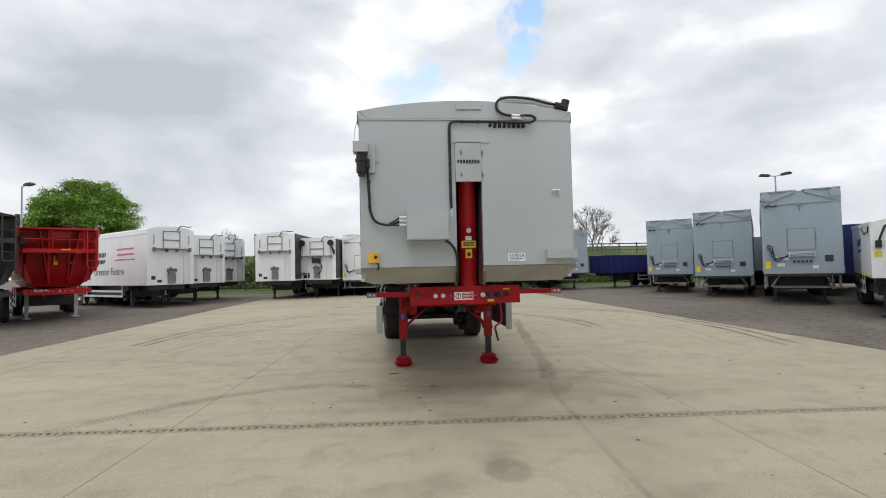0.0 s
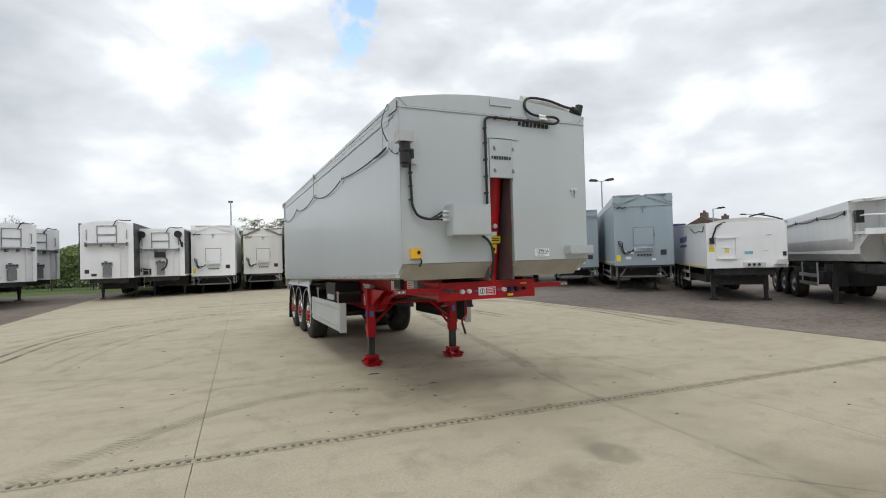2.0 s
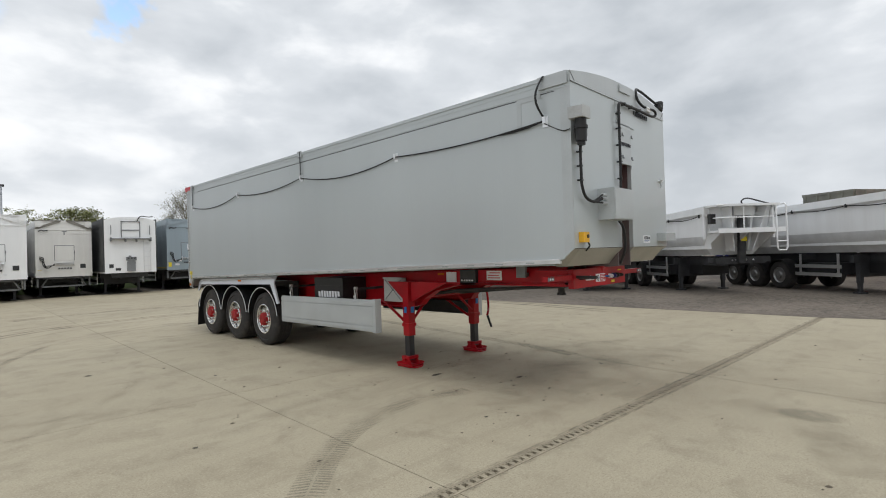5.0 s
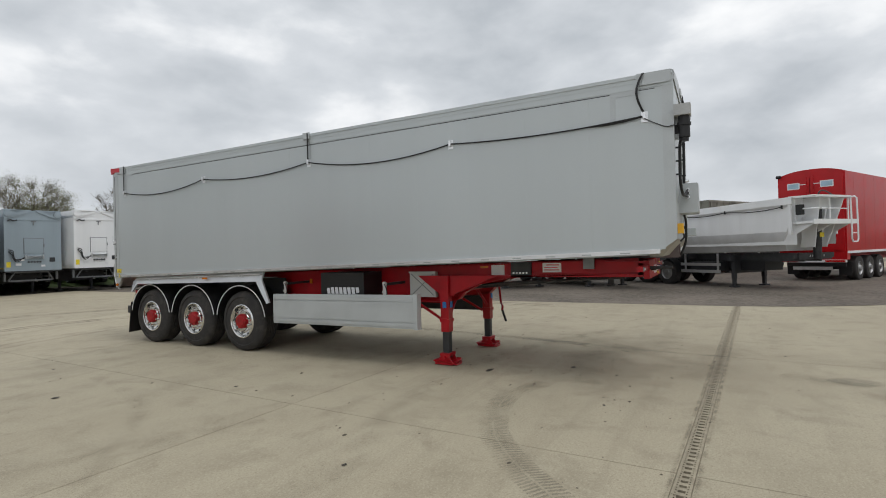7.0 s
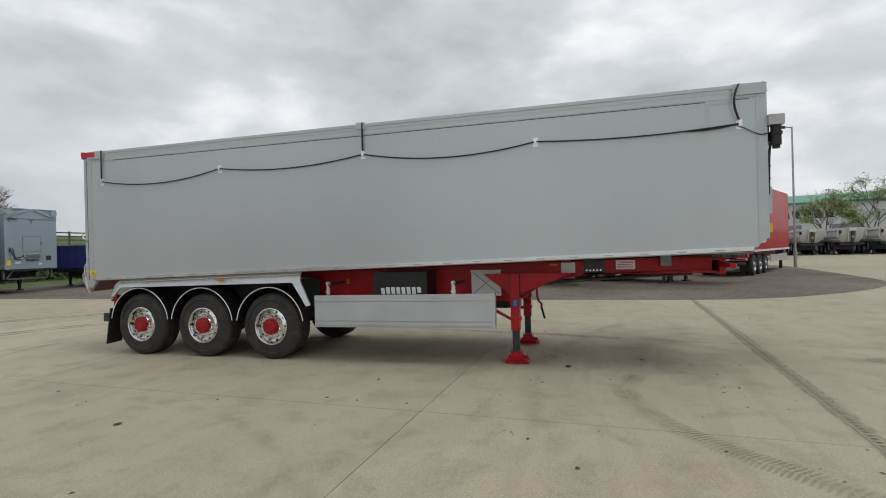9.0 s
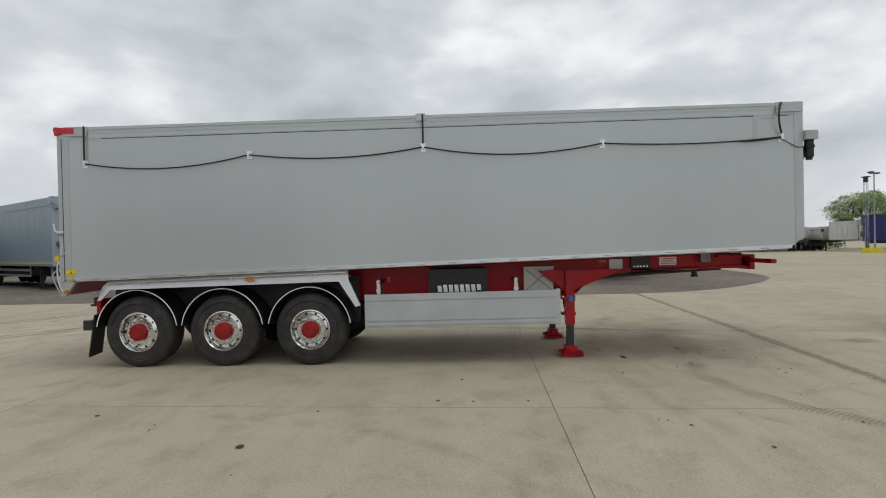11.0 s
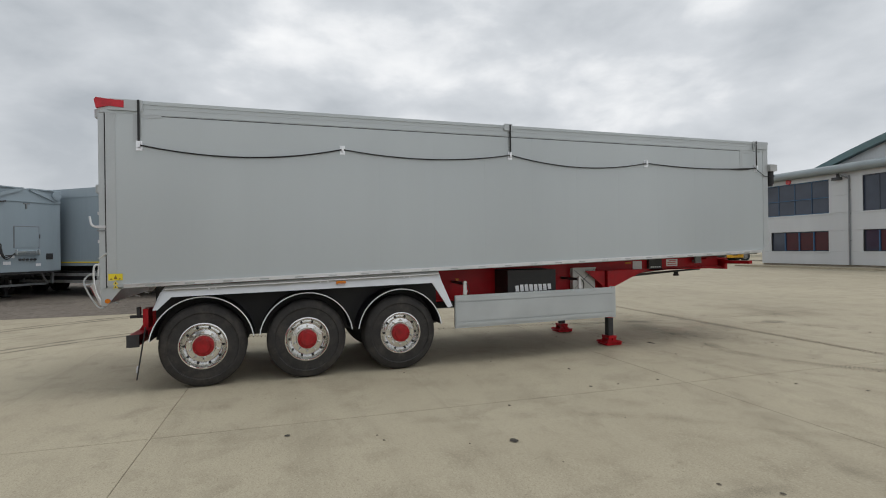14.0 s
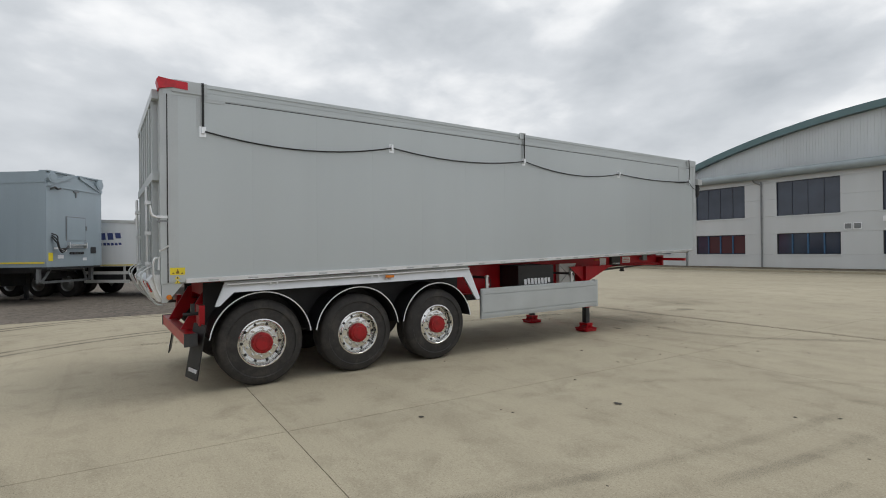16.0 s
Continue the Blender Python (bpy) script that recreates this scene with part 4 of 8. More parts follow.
    # L-shaped adhesive plates near both top corners
    for s in (-1, 1):
        part("angle_plate", blocks((s * W, s * (W + 0.004), 0.62, 0.68, 3.12, 3.38), (s * W, s * (W + 0.004), 0.36, 0.68, 3.38, 3.44)), GREY2, root)
        part("angle_plate", blocks((s * W, s * (W + 0.004), LEN - 0.36, LEN - 0.31, 3.06, 3.36), (s * W, s * (W + 0.004), LEN - 0.62, LEN - 0.31, 3.36, 3.4)), GREY2, root)
    # rolled red sheet at the rear top corner
    for s in (-1, 1):
        bm = bm_new()
        prism(bm, [(LEN - 0.22, top_z(LEN) - 0.095), (LEN - 0.05, top_z(LEN) - 0.085), (LEN + 0.07, top_z(LEN) - 0.115), (LEN + 0.09, top_z(LEN) - 0.02), (LEN + 0.07, top_z(LEN) + 0.01), (LEN - 0.08, top_z(LEN) - 0.005), (LEN - 0.22, top_z(LEN) - 0.01)], "x", s * (W - 0.12), s * (W + 0.03))
        part("rear_wrap", bm, TARP_RED, root, "red tarpaulin wrapped round the rear corner", 0.02)
    # rear posts, tailgate with ribs, hinges
    RB = LEN - 0.08
    for s in (-1, 1):
        bm = bm_new()
        prism(bm, [(LEN - 0.005, rail_z(LEN)), (LEN + 0.06, rail_z(LEN) - 0.02), (LEN + 0.06, 3.5), (LEN - 0.005, 3.5)], "x", s * (W - 0.1), s * W)
        part("rear_post", bm, GREY2, root, "grey rear corner post")
        part("post_seam", blocks((s * (W - 0.02), s * (W + 0.0055), LEN - 0.016, LEN - 0.005, rail_z(LEN), 3.44)), BLACK, root, "dark gap beside the rear post")
        bm = bm_new()
        prism(bm, [(LEN - 0.16, rail_z(LEN) - 0.02), (LEN + 0.05, rail_z(LEN) + 0.02), (LEN + 0.05, 1.09), (LEN - 0.0, 1.09)], "x", s * (W - 0.06), s * (W - 0.012))
        bk = part("rear_bracket", bm, GREY2, root, "tapered rear lamp bracket")
        bm = bm_new()
        cyl(bm, (s * (W - 0.012), LEN - 0.02, 1.15), (s * (W + 0.012), LEN - 0.02, 1.15), 0.028, seg=14)
        part("side_marker", bm, AMBER, bk, "amber side marker")
        sx0, sx1, sx2 = s * (W + 0.004), s * (W + 0.008), s * (W + 0.0095)
        part("warning_sticker", blocks((sx0, sx1, LEN - 0.18, LEN - 0.03, 1.395, 1.475)), LABEL_Y, root, "yellow warning sticker")
        bm = bm_new()
        prism(bm, [(LEN - 0.125, 1.41), (LEN - 0.085, 1.41), (LEN - 0.105, 1.462)], "x", sx1, sx2)
        prism(bm, [(LEN - 0.165, 1.405), (LEN - 0.135, 1.405), (LEN - 0.15, 1.425)], "x", sx1, sx2)
        prism(bm, [(LEN - 0.075, 1.405), (LEN - 0.045, 1.405), (LEN - 0.06, 1.425)], "x", sx1, sx2)
        tagged(part("sticker_print", bm, mat("brown_print", (0.22, 0.13, 0.02), 0.5), root), kind="stuff")
        for z in (1.3, 1.345):
            bm = bm_new()
            prism(bm, [(LEN - 0.135, z), (LEN - 0.075, z), (LEN - 0.105, z + 0.04)], "x", sx0, sx1)
            tri = part("warning_triangle", bm, LABEL_Y, root, "small yellow warning triangle")
            part("triangle_print", blocks((sx1, sx2, LEN - 0.11, LEN - 0.1, z + 0.008, z + 0.026)), INK, tri)
        # grab handle, chain and latches
        bm = bm_new()
        tube(bm, smooth_path([(s * (W - 0.05), LEN + 0.06, 1.58), (s * (W - 0.03), LEN + 0.12, 1.57), (s * (W - 0.03), LEN + 0.13, 1.42), (s * (W - 0.03), LEN + 0.1, 1.25), (s * (W - 0.03), LEN + 0.03, 1.1)], 5), 0.012, 8)
        part("grab_handle", bm, ALU, root, "bent tubular grab handle")
        bm = blocks((s * (W - 0.12), s * (W + 0.01), LEN - 0.01, LEN + 0.09, 2.02, 2.05))
        tube(bm, smooth_path([(s * (W - 0.02), LEN + 0.08, 2.03), (s * (W - 0.02), LEN + 0.14, 2.06), (s * (W - 0.02), LEN + 0.16, 2.16)], 5), 0.013, 8)
        part("door_latch", bm, ALU, root, "bright tailgate latch with a bent handle")
        bm = blocks((s * (W - 0.12), s * (W + 0.01), LEN - 0.01, LEN + 0.08, 1.98, 2.0))
        part("door_latch", bm, MIDGREY, root, "steel tailgate latch")
        bm = bm_new()
        tube(bm, [(s * (W - 0.02), LEN + 0.07, 1.66), (s * (W + 0.01), LEN + 0.03, 1.68), (s * (W + 0.012), LEN - 0.02, 1.72)], 0.01, 6)
        tube(bm, [(s * (W - 0.02), LEN + 0.07, 1.6), (s * (W - 0.02), LEN + 0.08, 1.45)], 0.012, 6)
        part("door_rod", bm, ALU, root)
    bm = bm_new()
    prism(bm, [(RB + 0.1, rail_z(LEN)), (RB + 0.14, rail_z(LEN)), (RB + 0.14, 3.46), (RB + 0.1, 3.46)], "x", -W + 0.1, W - 0.1)
    tg = part("tailgate", bm, GREY2, root, "grey aluminium tailgate with ribs")
    for i in range(7):
        x = -0.99 + i * 0.33
        part("tailgate_rib", blocks((x - 0.035, x + 0.035, RB + 0.14, RB + 0.2, 1.46, 3.36)), GREY2, tg)
    for z in (1.36, 2.45, 3.36):
        part("tailgate_bar", blocks((-1.15, 1.15, RB + 0.14, RB + 0.205, z, z + 0.1)), GREY2, tg)
    for x in (-0.85, 0.85):
        bm = bm_new()
        tube(bm, [(x, RB + 0.23, 1.2), (x, RB + 0.24, 2.4)], 0.018, 8)
        for z in (1.5, 1.85, 2.2):
            box(bm, x - 0.05, x + 0.05, RB + 0.2, RB + 0.26, z, z + 0.04)
        part("lock_rod", bm, ALU, tg, "tailgate locking rod")
    # sloping light bar with tubular guard
    bm = bm_new()
    prism(bm, [(RB + 0.2, 1.4), (RB + 0.26, 1.33), (RB + 0.16, 1.1), (RB + 0.12, 1.1), (RB + 0.14, 1.4)], "x", -1.2, 1.2)
    ch = part("rear_bar", bm, ALU, root, "bright sloping rear light bar")
    for x in (-1.08, -0.86, -0.64, 0.64, 0.86, 1.08):
        bm = bm_new()
        prism(bm, [(RB + 0.262, 1.315), (RB + 0.27, 1.31), (RB + 0.225, 1.205), (RB + 0.215, 1.21)], "x", x - 0.08, x + 0.08)
        part("rear_lamp", bm, REDLENS if abs(x) != 0.86 else LABEL_W, ch, "rear lamp")
    for s in (-1, 1):
        bm = bm_new()
        tube(bm, smooth_path([(s * 1.19, RB + 0.2, 1.5), (s * 1.19, RB + 0.3, 1.44), (s * 1.19, RB + 0.32, 1.34), (s * 1.19, RB + 0.2, 1.1), (s * 1.19, RB + 0.12, 1.06)], 5), 0.01, 8)
        tube(bm, smooth_path([(s * 0.55, RB + 0.2, 1.5), (s * 0.55, RB + 0.3, 1.44), (s * 0.55, RB + 0.32, 1.34), (s * 0.55, RB + 0.2, 1.1), (s * 0.55, RB + 0.12, 1.06)], 5), 0.01, 8)
        tube(bm, [(s * 0.55, RB + 0.32, 1.34), (s * 1.19, RB + 0.32, 1.34)], 0.012, 8)
        part("lamp_guard", bm, GREY2, ch, "tubular lamp guard")
    # ---- chassis
    for s in (-1, 1):
        xa, xb = s * 0.60, s * 0.575
        bm = bm_new()
        prof = [(0.5, 1.315)] + [(1.9, 1.29), (2.25, 1.27), (2.7, 1.18), (2.95, 1.05), (3.05, 0.95), (3.3, 0.9), (6.4, 0.9), (7.0, 0.98), (10.2, 1.0), (10.2, rail_z(10.2) - 0.06), (0.5, rail_z(0.5) - 0.07)]
        prism(bm, prof, "x", xb, xa)
        be = part("chassis_beam", bm, RED, root, "red chassis side beam")
        bm = bm_new()
        pts = prof[:10]
        for p, q in zip(pts, pts[1:]):
            v = [bm.verts.new((s * a, y, z + dz)) for a, dz in ((0.53, 0), (0.66, 0)) for y, z in (p, q)]
            bm.faces.new((v[0], v[1], v[3], v[2]))
            w = [bm.verts.new((s * a, y, z - 0.014)) for a in (0.53, 0.66) for y, z in (p, q)]
            bm.faces.new((w[0], w[1], w[3], w[2]))
            for i, j in ((2, 3),):
                bm.faces.new((v[i], v[j], w[j], w[i]))
        part("beam_flange", bm, RED, be)
        # labels and fittings on the neck
        part("data_plate", blocks((s * 0.60, s * 0.606, 2.32, 2.52, 1.275, 1.444)), LABEL_W, be, "white data plate")
        part("control_panel", blocks((s * 0.60, s * 0.66, 1.91, 2.2, 1.268, 1.478)), DARK, be, "dark raise and lower control panel", 0.006)
        bm = bm_new()
        for i in range(5):
            cyl(bm, (s * 0.66, 1.965 + i * 0.048, 1.33), (s * 0.674, 1.965 + i * 0.048, 1.33), 0.013, seg=8)
        tagged(part("control_knob", bm, ALU, be), kind="stuff")
        pw = part("warning_plate", blocks((s * 0.60, s * 0.606, 1.493, 1.753, 1.335, 1.463)), LABEL_W, be, "white warning plate with red lettering")
        part("plate_print", blocks(*[(s * 0.606, s * 0.6075, 1.52 + 0.02 * (k == 1), 1.73 - 0.03 * (k == 2), 1.36 + 0.034 * k, 1.374 + 0.034 * k) for k in range(3)]), INK_RED, pw)
        if s < 0:
            part("neck_bracket", blocks((-0.72, -0.68, 1.03, 1.17, 1.38, 1.55), (-0.68, -0.60, 1.06, 1.14, 1.39, 1.44)), MIDGREY, be)
        part("amber_marker", blocks((s * 0.60, s * 0.615, 2.57, 2.69, 1.40, 1.43)), AMBER, be, "amber side reflector")
    for y in (1.2, 2.4, 3.6, 5.0, 6.2, 7.8, 9.2, 10.1):
        part("cross_member", blocks((-0.58, 0.58, y, y + 0.1, 1.08 if y > 3 else 1.32, 1.3 if y > 3 else 1.46)), RED, root, "red chassis cross member")
    # head bolster with couplings
    hb = part("head_bolster", blocks((-0.70, 0.68, 0.36, 0.43, 1.235, 1.46)), RED, root, "red front headstock with couplings", 0.008)
    for a, b in ((-1.24, -0.70), (0.68, 1.22)):
        part("bolster_arm", blocks((a, b, 0.37, 0.44, 1.345, 1.405)), RED, hb, "", 0.006)
    part("skid_plate", blocks((-0.66, 0.66, 0.43, 2.6, 1.255, 1.28)), RED, hb)
    for a, b in ((-0.70, -0.2), (0.16, 0.68)):
        part("headstock_top", blocks((a, b, 0.43, 0.9, 1.43, 1.455)), RED, hb)
    for a, b in ((-1.235, -1.12), (1.09, 1.21)):
        part("arm_reflector", blocks((a, b, 0.36, 0.37, 1.355, 1.395)), MIDGREY, hb)
    for x, z in ((-1.2, 1.375), (-1.15, 1.375), (1.13, 1.375), (1.18, 1.375)):
        bm = bm_new()
        cyl(bm, (x, 0.36, z), (x, 0.355, z), 0.012, seg=10)
        part("arm_button", bm, LABEL_W, hb)
    part("hazard_card", blocks((-0.155, 0.085, 0.352, 0.36, 1.285, 1.385)), LABEL_W, hb, "white and red prohibition label")
    part("hazard_print", blocks((-0.055, 0.077, 0.3505, 0.352, 1.293, 1.377)), LABEL_R, hb)
    bm = bm_new()
    cyl(bm, (-0.105, 0.352, 1.335), (-0.105, 0.3505, 1.335), 0.036, seg=16)
    part("hazard_ring", bm, INK, hb)
    bm = bm_new()
    cyl(bm, (-0.105, 0.351, 1.335), (-0.105, 0.3495, 1.335), 0.027, seg=16)
    part("hazard_disc", bm, LABEL_W, hb)
    bm = blocks((-0.11, -0.1, 0.3485, 0.3495, 1.31, 1.36))
    part("hazard_bar", bm, INK, hb)
    for k in range(4):
        part("hazard_line", blocks((-0.045, 0.067 - 0.02 * (k % 2), 0.3495, 0.3505, 1.3 + 0.02 * k, 1.307 + 0.02 * k)), LABEL_W, hb)
    for x, r, m in ((-0.39, 0.036, LABEL_W), (-0.295, 0.034, LABEL_W), (-0.2, 0.014, CARD_BLUE), (0.115, 0.014, CARD_BLUE), (0.205, 0.034, LABEL_W), (0.2, 0.018, LABEL_R), (0.3, 0.042, NAVY), (0.395, 0.042, BLACK), (0.505, 0.028, BLACK), (-0.56, 0.013, BLACK), (-0.48, 0.013, BLACK)):
        bm = bm_new()
        r *= 0.85
        cyl(bm, (x, 0.36, 1.345), (x, 0.315, 1.345), r, r * 0.9, 16)
        cyl(bm, (x, 0.315, 1.345), (x, 0.30, 1.345), r * 0.55, seg=12)
        part("coupling", bm, m, hb, "air or electric coupling")
    for a, b, c, d in ((0.265, 0.345, 1.258, 1.288), (0.465, 0.55, 1.405, 1.42)):
        part("tag", blocks((a, b, 0.352, 0.36, c, d)), LABEL_Y, hb)
    bm = bm_new()
    cyl(bm, (0.0, 0.95, 1.2), (0.0, 0.95, 1.1), 0.045, seg=14)
    cyl(bm, (0.0, 0.95, 1.12), (0.0, 0.95, 1.09), 0.06, seg=14)
    part("king_pin", bm, DARK, hb, "dark steel king pin")
    hb.location.z += 0.018
    # air line hanging beside the leg
    # ---- landing legs
    for s in (-1, 1):
        x = s * 0.748 - (0.025 if s < 0 else 0.0)
        bm = bm_new()
        box(bm, x - 0.065, x + 0.065, 3.06, 3.19, 0.478, 1.3)
        box(bm, x - 0.075, x + 0.075, 3.045, 3.205, 0.62, 0.67)
        prism(bm, [(3.05, 1.0), (3.05, 1.3), (2.3, 1.3)], "x", x - 0.012, x + 0.012)
        prism(bm, [(3.2, 1.0), (3.2, 1.3), (3.6, 1.3)], "x", x - 0.012, x + 0.012)
        box(bm, min(s * 0.58, x), max(s * 0.58, x), 3.0, 3.25, 1.0, 1.28)
        leg = part("landing_leg", bm, RED, root, "red landing leg with foot plate", 0.006)
        part("leg_inner", blocks((x - 0.05, x + 0.05, 3.075, 3.175, 0.1, 0.5)), DARK, leg, "dark inner leg tube")
        bm = bm_new()
        box(bm, x - 0.13, x + 0.13, 2.98, 3.27, 0.012, 0.035)
        for e in (-1, 1):
            prism(bm, [(3.0, 0.035), (3.25, 0.035), (3.18, 0.15), (3.07, 0.15)], "x", x + e * 0.075, x + e * 0.09)
            prism(bm, [(x + e * 0.13, 0.035), (x + e * 0.16, 0.07), (x + e * 0.15, 0.075), (x + e * 0.12, 0.035)], "y", 2.98, 3.27)
            prism(bm, [(3.125 + e * 0.145, 0.035), (3.125 + e * 0.185, 0.06), (3.125 + e * 0.18, 0.068), (3.125 + e * 0.13, 0.035)], "x", x - 0.12, x + 0.12)
        cyl(bm, (x - 0.13, 3.125, 0.115), (x + 0.13, 3.125, 0.115), 0.022, seg=10)
        box(bm, x - 0.1, x + 0.1, 3.045, 3.205, 0.125, 0.17)
        tube(bm, smooth_path([(x - 0.12, 2.98, 0.05), (x - 0.09, 2.95, 0.015), (x, 2.945, 0.01), (x + 0.09, 2.95, 0.015), (x + 0.12, 2.98, 0.05)], 4), 0.011, 6)
        part("foot", bm, RED, leg)
        for sticker in ((x - 0.03, x + 0.03, 3.04, 3.05, 0.83, 0.92), (x + s * 0.075, x + s * 0.08, 3.09, 3.15, 0.83, 0.92)):
            part("leg_sticker", blocks(sticker), mat("blue_sticker", (0.03, 0.16, 0.45), 0.5), leg, "small blue sticker")
        bm = bm_new()
        tube(bm, [(x - s * 0.06, 3.2, 0.62), (x - s * 0.1, 3.9, 1.0)], 0.022, 8)
        tube(bm, [(x - s * 0.07, 3.1, 0.72), (s * 0.25, 3.15, 1.1)], 0.022, 8)
        part("leg_brace", bm, RED, leg)
        leg.location.y = 0.06
    bm = bm_new()
    cyl(bm, (-0.74, 3.12, 1.05), (0.9, 3.12, 1.05), 0.022, seg=10)
    tube(bm, smooth_path([(0.85, 3.1, 1.1), (0.95, 3.05, 1.05), (0.97, 3.03, 0.8), (0.93, 3.0, 0.72), (0.86, 2.95, 0.68), (0.83, 2.95, 0.62)], 5), 0.02, 8)
    part("leg_shaft", bm, RED, root, "red landing leg crank shaft")
    bm = bm_new()
    cyl(bm, (0.84, 2.95, 0.62), (0.88, 2.9, 0.42), 0.02, seg=10)
    part("crank_handle", bm, BLACK, root, "black crank handle")
    # ---- axles, wheels, mudguards
    axle_y = (7.07, 8.375, 9.665)
    for y in axle_y:
        bm = bm_new()
        cyl(bm, (-1.0, y, 0.522), (1.0, y, 0.522), 0.075, seg=16)
        for s in (-1, 1):
            cyl(bm, (s * 0.8, y, 0.522), (s * 0.72, y, 0.522), 0.21, seg=20)
            box(bm, min(s * 0.5, s * 0.6), max(s * 0.5, s * 0.6), y - 0.6, y + 0.1, 0.6, 0.7)
            cyl(bm, (s * 0.55, y + 0.3, 0.65), (s * 0.55, y + 0.3, 1.0), 0.13, seg=16)
        part("axle", bm, DARK, root, "dark axle with air springs")
        for s in (-1, 1):
            wheel(root, s * 1.19, y, 0.526, s, RED, CHROME, 0.526, rr=0.282)
            def hoop(r_in, r_out, xa, xb, seg=20):
                bm = bm_new()
                rings = []
                for k in range(seg + 1):
                    t = radians(8 + 164 * k / seg)
                    rings.append([bm.verts.new((x, y + r * math.cos(t), 0.54 + r * math.sin(t))) for r, x in ((r_in, xa), (r_in, xb), (r_out, xb), (r_out, xa))])
                for p, q in zip(rings, rings[1:]):
                    for i in range(4):
                        bm.faces.new((p[i], p[(i + 1) % 4], q[(i + 1) % 4], q[i]))
                bm.faces.new(rings[0])
                bm.faces.new(rings[-1])
                return bm
            g = part("mudguard", hoop(0.605, 0.617, s * 0.80, s * 1.225), BLACK, root, "black plastic mudguard")
            part("guard_trim", hoop(0.607, 0.620, s * 1.225, s * 1.232), LABEL_W, g, "pale mudguard edge trim")
    for s in (-1, 1):
        # bright wing valance over the wheels
        bm = bm_new()
        up, lo = 0.015, 0.105
        ya, yb = 6.49, 10.09

        def vz(y):
            return rail_z(y) - 0.062
        prism(bm, [(ya, vz(ya) + 0.034), (yb, vz(yb) + 0.034), (yb + 0.05, vz(yb) - 0.05), (yb + 0.13, vz(yb) - 0.25), (yb + 0.08, vz(yb) - 0.25), (yb - 0.08, vz(yb) - 0.095), (ya + 0.12, vz(ya) - 0.13), (ya - 0.12, vz(ya) - 0.5), (ya - 0.19, vz(ya) - 0.48), (ya - 0.02, vz(ya) - 0.1)], "x", s * (W - 0.03), s * (W + 0.0))
        for v in bm.verts:
            if v.co.z > vz(v.co.y) - 0.03 and ya - 0.01 <= v.co.y <= yb + 0.01:
                v.co.x -= s * 0.07
        va = part("wing_valance", bm, VALANCE, root, "satin aluminium wing valance")
        bm = bm_new()
        prism(bm, [(ya + 0.01, vz(ya) - 0.008), (yb - 0.01, vz(yb) - 0.008), (yb - 0.01, vz(yb) + 0.006), (ya + 0.01, vz(ya) + 0.006)], "x", s * (W - 0.04), s * (W - 0.006))
        part("valance_lip", bm, ALU, va, "bright folded lip")
        part("valance_top", blocks((s * (W - 0.4), s * (W - 0.09), ya, yb, vz(yb) + 0.02, vz(yb) + 0.026)), VALANCE, va)
        part("side_lamp", blocks((s * W, s * (W + 0.014), 7.86, 7.99, 1.265, 1.3)), AMBER, va, "amber side lamp")
        for y in (6.95, 7.03, 8.1, 8.2, 9.5, 9.58):
            bm = bm_new()
            cyl(bm, (s * W, y, vz(y) - 0.02), (s * (W + 0.006), y, vz(y) - 0.02), 0.012, seg=8)
            part("valance_bolt", bm, LABEL_W, va)
        # inner black guard board, extended down as shade in the gaps between arches
        part("inner_guard", blocks((s * 0.78, s * 0.8, 6.4, 10.27, 0.58, 1.27)), BLACK, root, "black inner guard board, deepened to shade the gaps between the arches")
        # mudflap
        bm = bm_new()
        prism(bm, [(s * 1.22, 10.3), (s * 0.86, 10.37), (s * 0.865, 10.385), (s * 1.225, 10.315)], "z", 0.17, 0.8)
        for v in bm.verts:
            if v.co.z < 0.5:
                v.co.y += 0.1
        fl = part("mudflap", bm, BLACK, root, "black rubber mudflap")
        part("flap_print", blocks(*[(s * (1.16 - 0.04 * k), s * (1.185 - 0.04 * k), 10.4 + 0.0078 * k, 10.422 + 0.0078 * k, 0.25, 0.29) for k in range(6)]), LABEL_W, fl)
        # side guard
        bm = bm_new()
        y0, y1, z0, z1 = 3.46, 6.245, 0.54, 1.048
        xg = s * 1.235
        prism(bm, [(y0, z0 + 0.02), (y1, z0), (y1, z1 - 0.025), (y0, z1)], "x", xg, xg - s * 0.03)
        sk = part("side_guard", bm, GREY2, root, "grey aluminium side guard", 0.004)
        for zc, hh in ((0.605, 0.05), (0.79, 0.285), (0.975, 0.065)):
            bm = bm_new()
            prism(bm, [(y0 + 0.02, zc - hh / 2 + 0.01), (y1 - 0.01, zc - hh / 2 - 0.005), (y1 - 0.01, zc + hh / 2 - 0.012), (y0 + 0.02, zc + hh / 2 + 0.012)], "x", xg, xg + s * 0.014)
            part("guard_plank", bm, GREY2, sk)
        part("guard_end", blocks((xg - s * 0.1, xg + s * 0.012, y0 - 0.05, y0 - 0.02, z0 + 0.01, z1 + 0.01)), GREY2, sk)
        part("guard_end", blocks((xg - s * 0.025, xg + s * 0.012, y0 - 0.02, y0 + 0.02, z0 + 0.01, z1 + 0.01)), GREY2, sk)
        part("guard_back", blocks((xg - s * 0.04, xg - s * 0.031, y0, y1, z0 + 0.02, z1 - 0.03)), DARK, sk, "dark back of the side guard")
